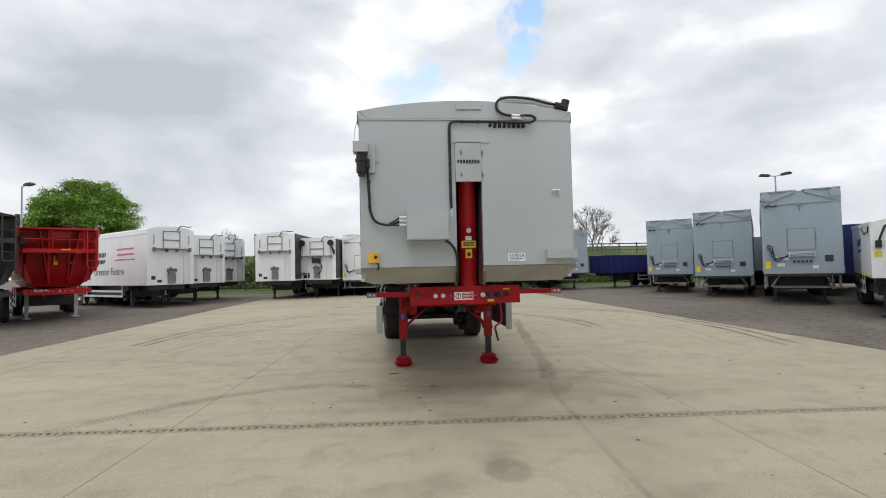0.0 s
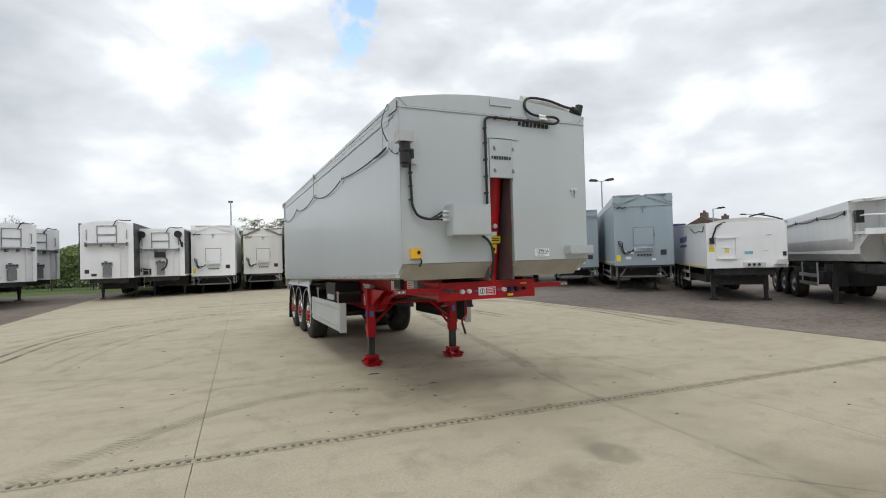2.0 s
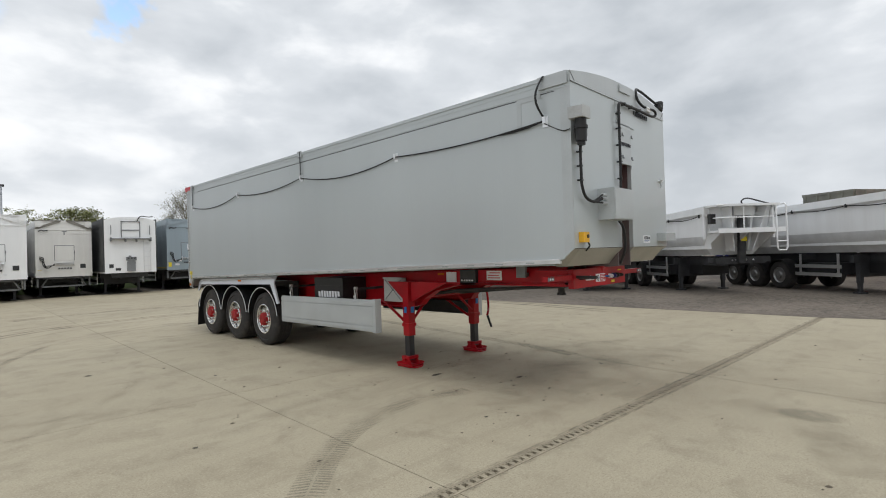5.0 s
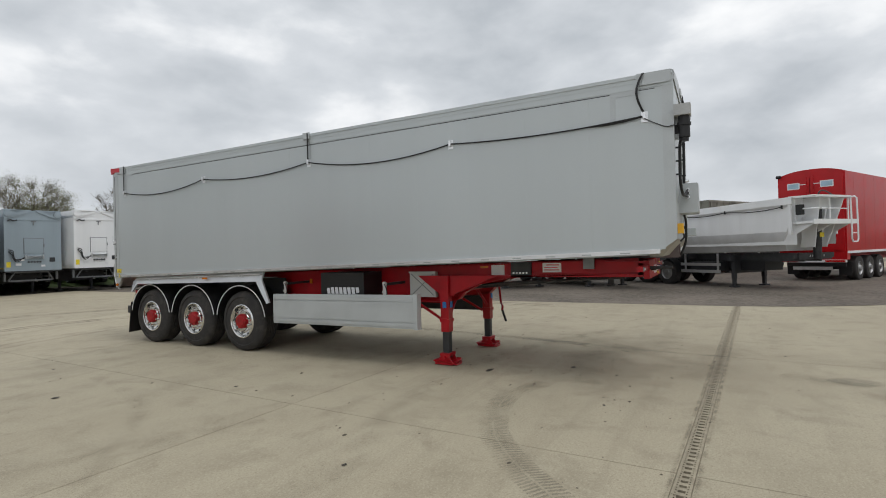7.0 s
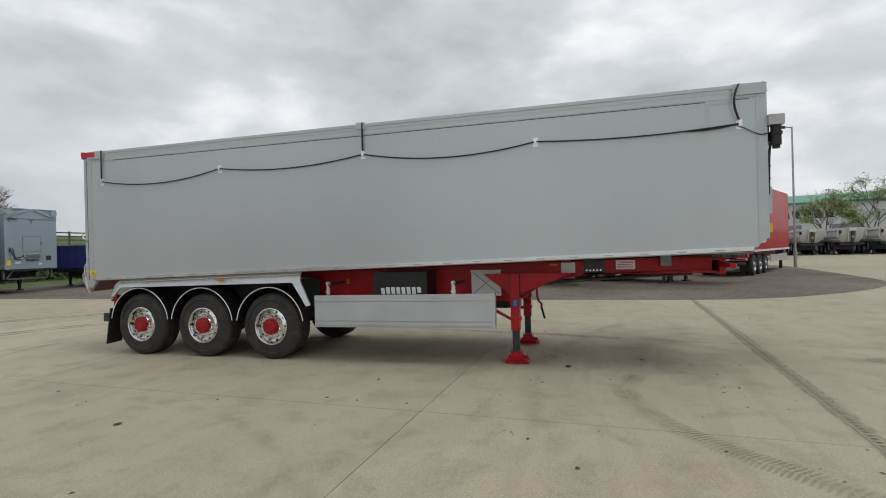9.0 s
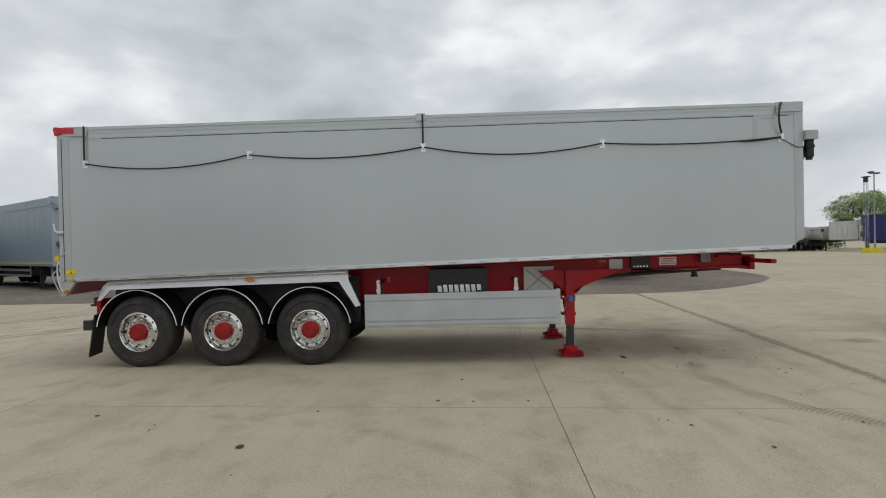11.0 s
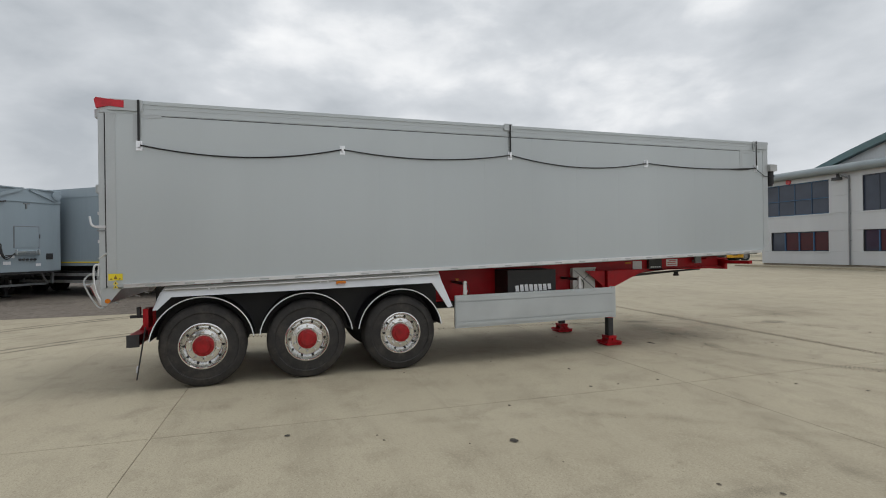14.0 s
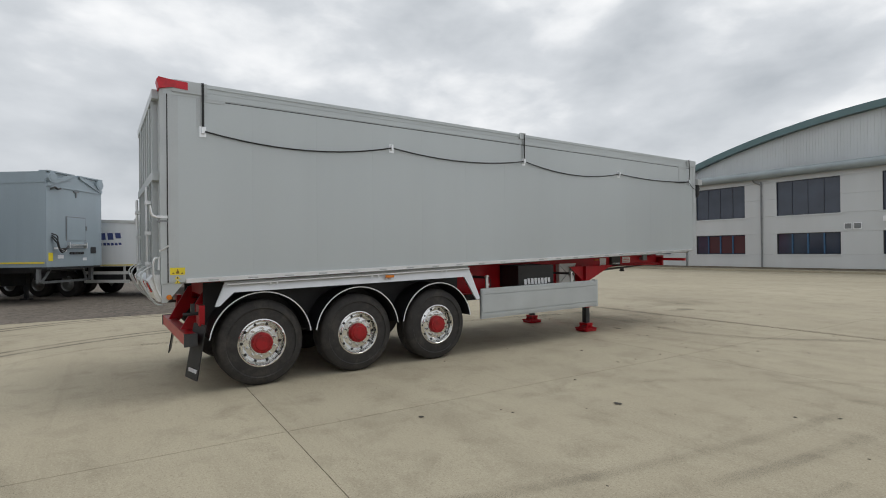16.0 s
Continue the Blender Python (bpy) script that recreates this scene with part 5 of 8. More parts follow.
        for y in (4.03, 6.05):
            bm = blocks((s * 1.13, s * 1.155, y - 0.025, y + 0.025, 0.98, 1.2), (s * 1.155, s * 1.165, y - 0.035, y + 0.035, 1.06, 1.09))
            cyl(bm, (s * 1.12, y, 1.2), (s * 1.165, y, 1.2), 0.03, seg=12)
            gb = part("guard_bracket", bm, ALU, sk, "bright side guard bracket")
            part("cross_arm", blocks((s * 0.6, s * 1.13, y - 0.02, y + 0.02, 1.17, 1.21)), DARK, gb)
            bm = bm_new()
            tube(bm, smooth_path([(s * 1.17, y - 0.01, 1.2), (s * 1.18, y - 0.05, 1.14), (s * 1.17, y - 0.06, 1.06), (s * 1.165, y - 0.03, 1.02)], 4), 0.007, 6)
            part("pin_chain", bm, BLACK, gb)
    # pallet-type tool box and air tank between the legs and the wheels
    tb = part("tool_box", blocks((-1.10, -0.62, 4.45, 5.31, 0.98, 1.365)), BLACK, root, "black plastic tool box", 0.012)
    brand_bars(tb, LABEL_W, -1.104, 4.86, 1.085, 0.66, 0.105, 8, "y")
    part("box_ridge", blocks((-1.106, -1.10, 4.52, 5.24, 1.2, 1.23)), BLACK, tb)
    part("amber_marker", blocks((-0.62, -0.6, 5.95, 6.0, 1.16, 1.24)), AMBER, root)
    bm = blocks((-0.70, -0.61, 3.41, 3.86, 0.97, 1.35))
    box(bm, -0.715, -0.70, 3.40, 3.87, 1.335, 1.36)
    wt = part("water_tank", bm, OFFWHITE, root, "white plastic tank with cross ribs", 0.012)
    bm = bm_new()
    tube(bm, [(-0.702, 3.44, 1.0), (-0.702, 3.83, 1.32)], 0.006, 6)
    tube(bm, [(-0.702, 3.83, 1.0), (-0.702, 3.44, 1.32)], 0.006, 6)
    part("tank_wire", bm, MIDGREY, wt)
    bm = bm_new()
    cyl(bm, (0.75, 3.7, 1.02), (0.75, 5.4, 1.02), 0.14, seg=20)
    part("air_tank", bm, DARK, root, "dark air reservoir")
    bm = bm_new()
    for y, x in ((4.4, -0.2), (4.4, 0.2)):
        cyl(bm, (x, y, 0.95), (x, y + 1.4, 0.95), 0.11, seg=16)
    for k, x in enumerate((-0.35, -0.3, 0.3, 0.36)):
        tube(bm, smooth_path([(x, 0.7, 1.25), (x * 0.9, 2.5, 1.16 - 0.02 * k), (x, 4.0, 1.0), (x * 1.1, 7.0, 0.95)], 6), 0.018, 8)
    part("brake_reservoir", bm, DARK, root, "dark brake reservoirs and lines under the chassis")
    # rear bumper and lamps
    bm = bm_new()
    box(bm, -1.15, 1.15, 10.4, 10.52, 0.57, 0.7)
    for s in (-1, 1):
        prism(bm, [(10.1, 1.0), (10.1, 1.2), (10.25, 1.15), (10.5, 0.7), (10.4, 0.62)], "x", s * 0.6, s * 0.64)
        box(bm, s * 0.85, s * 1.1, 10.3, 10.36, 0.78, 1.02)
    bu = part("rear_bumper", bm, RED, root, "red underrun bumper on brackets", 0.006)
    for a in (-1.165, 1.14):
        part("bumper_cap", blocks((a, a + 0.025, 10.39, 10.53, 0.56, 0.71)), DARK, bu)
    for s in (-1, 1):
        bm = blocks((s * 0.98, s * 1.05, 10.4, 10.44, 0.93, 1.04))
        cyl(bm, (s * 1.0, 10.36, 0.92), (s * 1.0, 10.52, 0.92), 0.02, seg=8)
        part("bumper_fitting", bm, DARK, bu)
    # small handle seen at the nose
    bm = bm_new()
    cyl(bm, (-0.62, 0.36, 1.37), (-0.62, 0.1, 1.37), 0.02, seg=8)
    part("nose_pin", bm, DARK, hb)
    # the fittings of the bulkhead sit a little off the body's centre line
    for ob in root.children:
        if ob.name.split(".")[0] in BULKHEAD_FITTINGS:
            ob.location.x += 0.038
    return root


BULKHEAD_FITTINGS = ("cover_catch", "hoist_panel", "hoist_ram", "top_plate", "panel_seam", "junction_box", "yellow_control", "cable_conduit", "cable_tail", "hydraulic_hose", "hose_clip", "hose_fitting", "roll_gearbox", "sheet_roll", "lower_hose", "number_plate_card", "stock_number", "card_print", "front_step", "rope_cleat", "roll_motor_box", "bulkhead_mark")


main_trailer()


# ---------------------------------------------------------------- other trailers
def simple_wheel_set(root, ys, r=0.52, xw=1.2, rim=None, seg=24):
    rim = rim or MATS["grey_steel_rim"]
    for y in ys:
        bm = bm_new()
        cyl(bm, (-0.9, y, r), (0.9, y, r), 0.08, seg=10)
        part("axle", bm, DARK, root)
        for s in (-1, 1):
            bm = bm_new()
            lathe(bm, [(-s * a, q) for a, q in [(0.0, 0.3), (-0.005, r - 0.12), (0.01, r - 0.03), (0.05, r), (0.33, r), (0.37, r - 0.04), (0.38, 0.3)]], (s * xw, y, r), "x", seg)
            ty = part("tyre", bm, TYRE, root)
            bm = bm_new()
            lathe(bm, [(-s * a, q) for a, q in [(0.01, 0.305), (0.0, 0.29), (0.05, 0.26), (0.05, 0.2), (0.02, 0.13), (-0.03, 0.11), (-0.04, 0.0)]], (s * xw, y, r), "x", seg)
            part("rim", bm, rim, ty)


def under(root, length, z, leg_y, axle_ys, chassis=DARK, guard=True, legm=None, rim=None):
    """Chassis, landing legs, axles and side guards of a parked trailer."""
    part("chassis", blocks((-0.5, -0.4, 0.4, length - 0.3, z - 0.32, z - 0.02), (0.4, 0.5, 0.4, length - 0.3, z - 0.32, z - 0.02), (-1.1, 1.1, leg_y - 0.05, leg_y + 0.1, z - 0.3, z - 0.05), (-1.15, 1.15, axle_ys[0] - 1.0, axle_ys[0] - 0.9, z - 0.2, z - 0.02), (-0.9, 0.9, 0.3, 0.5, z - 0.25, z - 0.02), (-1.1, 1.1, length - 0.5, length - 0.4, z - 0.3, z - 0.02)), chassis, root, "dark steel chassis")
    for s in (-1, 1):
        x = s * 0.85
        bm = blocks((x - 0.07, x + 0.07, leg_y - 0.07, leg_y + 0.07, 0.35, z - 0.05), (x - 0.055, x + 0.055, leg_y - 0.055, leg_y + 0.055, 0.05, 0.4), (x - 0.14, x + 0.14, leg_y - 0.14, leg_y + 0.14, 0.0, 0.06))
        part("landing_leg", bm, legm or chassis, root)
        if guard:
            a, b = leg_y + 0.3, axle_ys[0] - 0.8
            bm = blocks((s * 1.2, s * 1.23, a, b, 0.55, 0.67), (s * 1.2, s * 1.23, a, b, 0.83, 0.95), (s * 1.17, s * 1.2, a + 0.1, a + 0.18, 0.55, z), (s * 1.17, s * 1.2, b - 0.25, b - 0.17, 0.55, z))
            part("side_guard", bm, ALU, root, "bright side guard rails")
        for y in axle_ys:
            bm = bm_new()
            arc_out = [(y + 0.61 * math.cos(radians(6 + 12 * k)), 0.52 + 0.61 * math.sin(radians(6 + 12 * k))) for k in range(15)]
            arc_in = [(y + 0.585 * math.cos(radians(6 + 12 * k)), 0.52 + 0.585 * math.sin(radians(6 + 12 * k))) for k in range(15)]
            prism(bm, arc_out + arc_in[::-1], "x", s * 0.8, s * 1.24)
            part("mudguard", bm, BLACK, root, "black curved mudguard")
    # Dark mass added for the boxes and the deep shade below the floor.
    part("pallet_carrier", blocks((-1.0, 1.0, leg_y + 0.5, axle_ys[0] - 1.1, 0.62, z - 0.32)), DARK, root, "dark carrier box added under the chassis to deepen the shade", 0.02)
    part("front_brace", blocks((-0.8, 0.8, leg_y - 0.02, leg_y + 0.06, 0.55, z - 0.3)), DARK, root)
    simple_wheel_set(root, axle_ys, rim=rim)


def box_trailer(m, paint, style, height=4.05, length=13.2, label="", group="trailers in the yard", floor=1.22, dark_side=False, axles=None, rim=None):
    """A tall bulk trailer parked with its front bulkhead at y = 0."""
    root = thing("bulk_trailer", m, label, "trailer", group)
    W = 1.26
    bm = bm_new()
    if style == "domed":
        xs = [-W + 2 * W * i / 16 for i in range(17)]
        top = [(x, height - 0.2 + 0.2 * (1 - abs(x / W) ** 3)) for x in xs]
        prism(bm, [(-W, floor), (W, floor)] + top[::-1], "y", 0.0, length)
    else:
        box(bm, -W, W, 0.0, length, floor - (0.1 if style == "sheeted" else 0.0), height - (0.045 if style == "sheeted" else 0.0))
    body = part("body", bm, paint, root, "", 0.03)
    # side ribs, rails and seams
    for s in (-1, 1):
        part("side_rail", blocks((s * W, s * (W + 0.02), 0.05, length, floor, floor + 0.12), (s * W, s * (W + 0.02), 0.05, length, height - 0.42, height - 0.3)), ALU if paint != BLUEGREY else BLUEGREY, body)
        bm = bm_new()
        y = 1.0
        while y < length:
            box(bm, s * W, s * (W + 0.003), y, y + 0.012, floor + 0.12, height - 0.42)
            y += 1.1
        part("side_seam", bm, paint, body)
        part("reflective_tape", blocks((s * (W + 0.02), s * (W + 0.024), 0.05, length, floor + 0.02, floor + 0.07)), LABEL_Y if paint == BLUEGREY else LABEL_W, body, "reflective tape strip")
        if dark_side:
            part("side_sheet", blocks((s * (W + 0.003), s * (W + 0.05), 0.0, length, floor + 0.1, height - 0.1)), mat("black_side_sheet", (0.02, 0.022, 0.024), 0.5), body, "black roll sheet down the side")
    F = -0.004
    if style == "sheeted":
        # roll-sheet gear: V gussets, end discs, top caps
        bm = bm_new()
        for s in (-1, 1):
            prism(bm, [(s * 0.12, height - 0.04), (s * 0.18, height - 0.12), (s * (W - 0.12), height - 0.5), (s * W, height - 0.5), (s * W, height - 0.42), (s * 0.3, height - 0.02)], "y", -0.05, 0.0)
            box(bm, min(s * 0.1, s * W), max(s * 0.1, s * W), -0.06, 0.25, height - 0.05, height - 0.005)
        part("sheet_gusset", bm, paint if paint != DULL else mat("grey_brown_sheet_flap", (0.2, 0.19, 0.165), 0.6), body)
        bm = bm_new()
        for s in (-1, 1):
            cyl(bm, (s * (W - 0.17), -0.09, height - 0.22), (s * (W - 0.17), 0.0, height - 0.22), 0.175, seg=20)
            cyl(bm, (s * (W - 0.17), -0.1, height - 0.22), (s * (W - 0.17), -0.09, height - 0.22), 0.12, seg=16)
        box(bm, -W, W, -0.03, 0.0, height - 0.54, height - 0.5)
        part("sheet_disc", bm, paint, body, "roll-sheet end discs")
        # access hatch
        hx0, hx1, hz0, hz1 = -0.42, 0.42, floor + 0.82, floor + 1.6
        hatch = part("hatch", blocks((hx0, hx1, -0.03, 0.0, hz0, hz1)), paint, body, "", 0.01)
        part("hatch_trim", blocks((hx0 - 0.03, hx0, -0.015, 0.0, hz0 - 0.03, hz1 + 0.03), (hx1, hx1 + 0.03, -0.015, 0.0, hz0 - 0.03, hz1 + 0.03), (hx0, hx1, -0.015, 0.0, hz1, hz1 + 0.03), (hx1 + 0.02, hx1 + 0.05, -0.05, 0.0, hz0 + 0.35, hz0 + 0.5)), MIDGREY, hatch)
        bm = bm_new()
        for i in range(3):
            box(bm, -0.38, 0.38, -0.1, 0.0, floor + 0.56 + i * 0.05, floor + 0.58 + i * 0.05)
        box(bm, -0.41, -0.38, -0.12, 0.0, floor + 0.53, floor + 0.74)
        box(bm, 0.38, 0.41, -0.12, 0.0, floor + 0.53, floor + 0.74)
        part("step_grille", bm, ALU, body, "folding step grille")
        bm = bm_new()
        for i in range(5):
            cyl(bm, (-0.25 + i * 0.13, -0.06, floor + 0.36), (-0.25 + i * 0.13, 0.0, floor + 0.36), 0.045, seg=12)
        part("coupling", bm, DARK, body, "dark hose couplings")
        bm = bm_new()
        for k in range(3):
            tube(bm, smooth_path([(-1.1, -0.05, floor + 1.02 - 0.06 * k), (-0.92, -0.1, floor + 0.92 - 0.12 * k), (-0.98 + 0.07 * k, -0.16, floor + 0.62 - 0.08 * k), (-0.78 - 0.05 * k, -0.16, floor + 0.38 + 0.06 * k), (-0.45, -0.1, floor + 0.62 - 0.04 * k)], 5), 0.02, 6)
        part("hose", bm, BLACK, body, "looped black hoses")
        part("plate", blocks((-1.18, -1.0, -0.006, 0.0, floor + 0.1, floor + 0.38)), LABEL_Y, body, "yellow sticker")
        part("white_plate", blocks((-0.8, -0.55, -0.006, 0.0, floor + 0.18, floor + 0.3)), LABEL_W, body)
        part("dark_socket", blocks((0.7, 0.95, -0.02, 0.0, floor + 0.35, floor + 0.58)), DARK, body, "square dark socket")
        part("lifting_eye", blocks((-0.1, 0.12, -0.03, 0.0, height - 0.62, height - 0.58), (-0.02, 0.02, -0.04, 0.0, height - 0.8, height - 0.6)), MIDGREY, body)
        # cradle under the nose
        bm = bm_new()
        for s in (-1, 1):
            tube(bm, [(s * 0.72, 0.32, floor - 0.16), (s * 1.0, 0.4, floor - 0.62)], 0.04, 8)
            box(bm, min(s * 1.12, s * 1.2), max(s * 1.12, s * 1.2), 0.3, 0.42, floor - 0.62, floor - 0.1)
        tube(bm, [(-0.74, 0.32, floor - 0.17), (0.74, 0.32, floor - 0.17)], 0.04, 8)
        box(bm, -0.95, 0.95, 0.38, 0.44, floor - 0.66, floor - 0.58)
        part("nose_cradle", bm, MIDGREY, root, "bright tubular underrun cradle")
        # Black sheet added in place of the shade below the floor.
        part("under_shade", blocks((-0.7, 0.7, 0.9, 0.94, 0.8, floor - 0.17)), BLACK, root, "added black sheet standing in for the shade under the nose")
        for a, b, c, d in ((-0.62, -0.42, 0.42, 0.52), (0.32, 0.5, 0.1, 0.2), (-0.95, -0.75, 0.5, 0.56)):
            part("small_plate", blocks((a, b, -0.006, 0.0, floor + c, floor + d)), LABEL_W, body)
        bm = bm_new()
        tube(bm, smooth_path([(-1.12, -0.03, height - 0.62), (-1.0, -0.08, height - 0.55), (-0.9, -0.1, height - 0.6), (-0.72, -0.06, height - 0.56)], 5), 0.03, 6)
        part("sheet_arm", bm, DARK, body)
        part("front_sill", blocks((-W + 0.04, W - 0.04, 0.02, 0.6, floor - 0.17, floor - 0.1)), DARK, root)
    else:
        # raised access door with shelf, ladder and coupling cabinet
        d0, d1 = height - 1.15, height - 0.28
        door = part("inspection_door", blocks((-0.42, 0.42, -0.03, 0.0, d0, d1)), paint, body, "", 0.01)
        bm = bm_new()
        tube(bm, smooth_path([(-0.45, -0.05, d0), (-0.45, -0.06, d1 - 0.05), (-0.4, -0.06, d1 + 0.02), (0.4, -0.06, d1 + 0.02), (0.45, -0.06, d1 - 0.05), (0.45, -0.05, d0)], 4), 0.022, 6)
        box(bm, -0.45, 0.45, -0.07, -0.03, d0 + 0.38, d0 + 0.44)
        for s in (-1, 1):
            tube(bm, [(s * 0.95, 0.0, d1 - 0.2), (s * 0.95, -0.07, d1 - 0.22), (s * 0.95, -0.07, d0 + 0.2), (s * 0.95, 0.0, d0 + 0.18)], 0.02, 6)
        part("door_rail", bm, MIDGREY, door, "dark tubular door rail")
        bm = blocks((-1.0, 1.0, -0.25, 0.0, d0 - 0.1, d0 - 0.05), (-1.0, -0.95, -0.25, 0.0, d0 - 0.22, d0), (0.95, 1.0, -0.25, 0.0, d0 - 0.22, d0), (-0.3, -0.24, -0.2, 0.0, d0 - 0.25, d0 - 0.1), (0.24, 0.3, -0.2, 0.0, d0 - 0.25, d0 - 0.1))
        part("shelf", bm, MIDGREY, body, "grey access shelf")
        cz = floor + 0.12
        if style == "spooled":
            for s in (-1, 1):
                bm = bm_new()
                cyl(bm, (s * 0.95, -0.25, height - 0.35), (s * 0.95, -0.05, height - 0.35), 0.2, seg=18)
                tube(bm, [(s * 1.0, -0.15, height - 0.5), (s * 1.15, -0.1, height - 1.05)], 0.05, 6)
                box(bm, s * 1.1, s * 1.2, -0.2, 0.0, height - 1.1, height - 0.8)
                part("sheet_spool", bm, BLACK, body, "black roll-sheet spool and arm")
            bm = blocks((-0.3, 0.25, -0.2, 0.0, cz + 1.0, cz + 1.3))
            tube(bm, smooth_path([(0.1, -0.15, cz + 1.05), (0.35, -0.2, cz + 0.85), (0.3, -0.2, cz + 0.45), (0.05, -0.15, cz + 0.25)], 5), 0.04, 6)
            part("dark_socket", blocks((-0.9, -0.5, -0.06, 0.0, cz, cz + 0.35)), BLACK, body)
            part("valve_block", bm, BLACK, body, "black valve block and hose")
        bm = blocks((-0.2, 0.2, -0.12, 0.0, cz - 0.02, cz + 0.5), (-0.24, 0.24, -0.16, 0.0, cz + 0.56, cz + 0.76), (-0.16, 0.16, -0.14, 0.0, cz + 0.5, cz + 0.56), (-0.12, 0.0, -0.1, 0.0, cz + 0.76, cz + 0.84))
        part("coupling_cabinet", bm, MIDGREY, body, "grey coupling cabinet", 0.01)
        bm = bm_new()
        for k in range(3):
            cyl(bm, (-0.15 + 0.15 * k, -0.2, cz + 0.7), (-0.15 + 0.15 * k, -0.16, cz + 0.7), 0.045, seg=10)
        part("coupling", bm, DARK, body)
        for x0 in ((0.62,) if style == "domed" else (-0.95, 0.62)):
            bm = blocks((x0, x0 + 0.03, -0.12, -0.08, floor, d0 - 0.1), (x0 + 0.33, x0 + 0.36, -0.12, -0.08, floor, d0 - 0.1))
            z = floor + 0.1
            while z < d0 - 0.15:
                box(bm, x0, x0 + 0.36, -0.12, -0.09, z, z + 0.025)
                z += 0.26
            part("ladder", bm, ALU, body, "narrow front ladder")
        part("socket", blocks((-1.05, -0.85, -0.02, 0.0, floor + 0.3, floor + 0.5), (-0.75, -0.5, -0.006, 0.0, floor + 0.14, floor + 0.28)), DARK, body)
        bm = bm_new()
        tube(bm, smooth_path([(0.3, -0.04, height - 0.25), (0.5, -0.06, height + 0.05), (0.9, 0.0, height + 0.03), (1.15, 0.05, height + 0.06)], 5), 0.025, 6)
        if group.startswith("white"):
            part("top_hose", bm, BLACK, body)
        else:
            bm.free()
    under(root, length, floor, 2.6, axles or (length - 4.4, length - 3.1, length - 1.8), rim=rim)
    # rear frame
    part("rear_frame", blocks((-W, -W + 0.1, length, length + 0.06, floor, height - 0.2), (W - 0.1, W, length, length + 0.06, floor, height - 0.2), (-W, W, length, length + 0.06, floor, floor + 0.15)), MIDGREY, root)
    return root


WHITE_L = "white domed bulk trailer with a grey access shelf"
BG_L = "blue-grey walking-floor trailer with roll-sheet gussets and a front hatch"
WS_L = "white walking-floor trailer with roll-sheet gussets and a front hatch"
# angled row beside the concrete
DULL = mat("slatted_white_paint", (0.72, 0.715, 0.69), 0.45, 0.0, 0.07, 2, 60, 0.005, 0.1, (0.45, 0.42, 0.38), 0.3, streak=True)
g3 = box_trailer(pose(15.26, 18.45, 0, 0, 0, -37), BLUEGREY, "sheeted", 4.46, label=BG_L, group="blue-grey trailers", floor=1.35)
g2 = box_trailer(pose(15.9, 24.11, 0, 0, 0, -37), BLUEGREY, "sheeted", 4.28, label=BG_L, group="blue-grey trailers", floor=1.19)
copy_thing(g2, pose(16.29, 29.72, 0, 0, 0, -32) @ Matrix.Diagonal((1, 1, 1.03, 1)))
copy_thing(g3, pose(6.98, 38.06, 0, 0, 0, -3))
copy_thing(g3, pose(12.84, 37.35, 0, 0, 0, -5))
# far row
box_trailer(pose(-2.58, 36.23, 0, 0, 0, -4), WHITE, "sheeted", 4.3, label=WS_L, group="white walking-floor trailers")
box_trailer(pose(9.78, 37.24, 0, 0, 0, -1), WHITE, "sheeted", 4.54, label=WS_L, group="white walking-floor trailers", floor=1.4)
f4 = box_trailer(pose(0.54, 38.2, 0, 0, 0, -3), DULL, "sheeted", 4.22, label="dirty white walking-floor trailer with slatted front boards", group="white walking-floor trailers")
f1 = box_trailer(pose(-7.85, 33.95, 0, 0, 0, -4), WHITE, "domed", 4.35, label=WHITE_L, group="white bulk trailers", dark_side=True)
box_trailer(pose(-5.38, 35.05, 0, 0, 0, -6), WHITE, "spooled", 4.02, label="white bulk trailer with two black roll-sheet spools on its front", group="white bulk trailers", dark_side=True)
copy_thing(f1, pose(3.28, 36.36, 0, 0, 0, -4))
for k in range(11):
    part("front_slat", blocks((-1.25, 1.25, -0.012, 0.0, 1.3 + 0.215 * k, 1.5 + 0.215 * k)), DULL, f4)
lw1 = box_trailer(pose(-12.4, 29.6, 0, 0, 0, 50), WHITE, "domed", 4.4, label="white bulk trailer with lettered side and front access shelf", group="white bulk trailers on the gravel", axles=(8.75, 10.15, 11.6), rim=CHROME)
lw2 = box_trailer(pose(-11.64, 32.6, 0, 0, 0, 52), WHITE, "tall", 4.12, label="white bulk trailer with a looped black hose over its front", group="white bulk trailers on the gravel")
copy_thing(lw2, pose(-11.68, 36.95, 0, 0, 0, 52))
# lettering on the long side of the white trailer
def side_text(parent, words, y, z, size, material, x=-1.2665):
    m = Matrix(((0, 0, -1, x), (-1, 0, 0, y), (0, 1, 0, z), (0, 0, 0, 1)))
    return tagged(text_mesh("side_lettering", words, size, material, m, parent), kind="stuff")


side_text(lw1, "Greener Future", 4.6, 2.0, 0.6, INK)
for z, y0, n, h, m in ((3.0, 5.5, 6, 0.26, INK), (2.6, 5.6, 6, 0.24, INK), (3.25, 2.5, 13, 0.1, INK_RED), (2.95, 2.5, 13, 0.1, INK_RED), (2.66, 2.6, 20, 0.075, INK_RED)):
    brand_bars(lw1, m, -1.268, y0, z, n * (0.2 if n < 10 else 0.16 if n < 15 else 0.125), h, n, "y", "side_print")


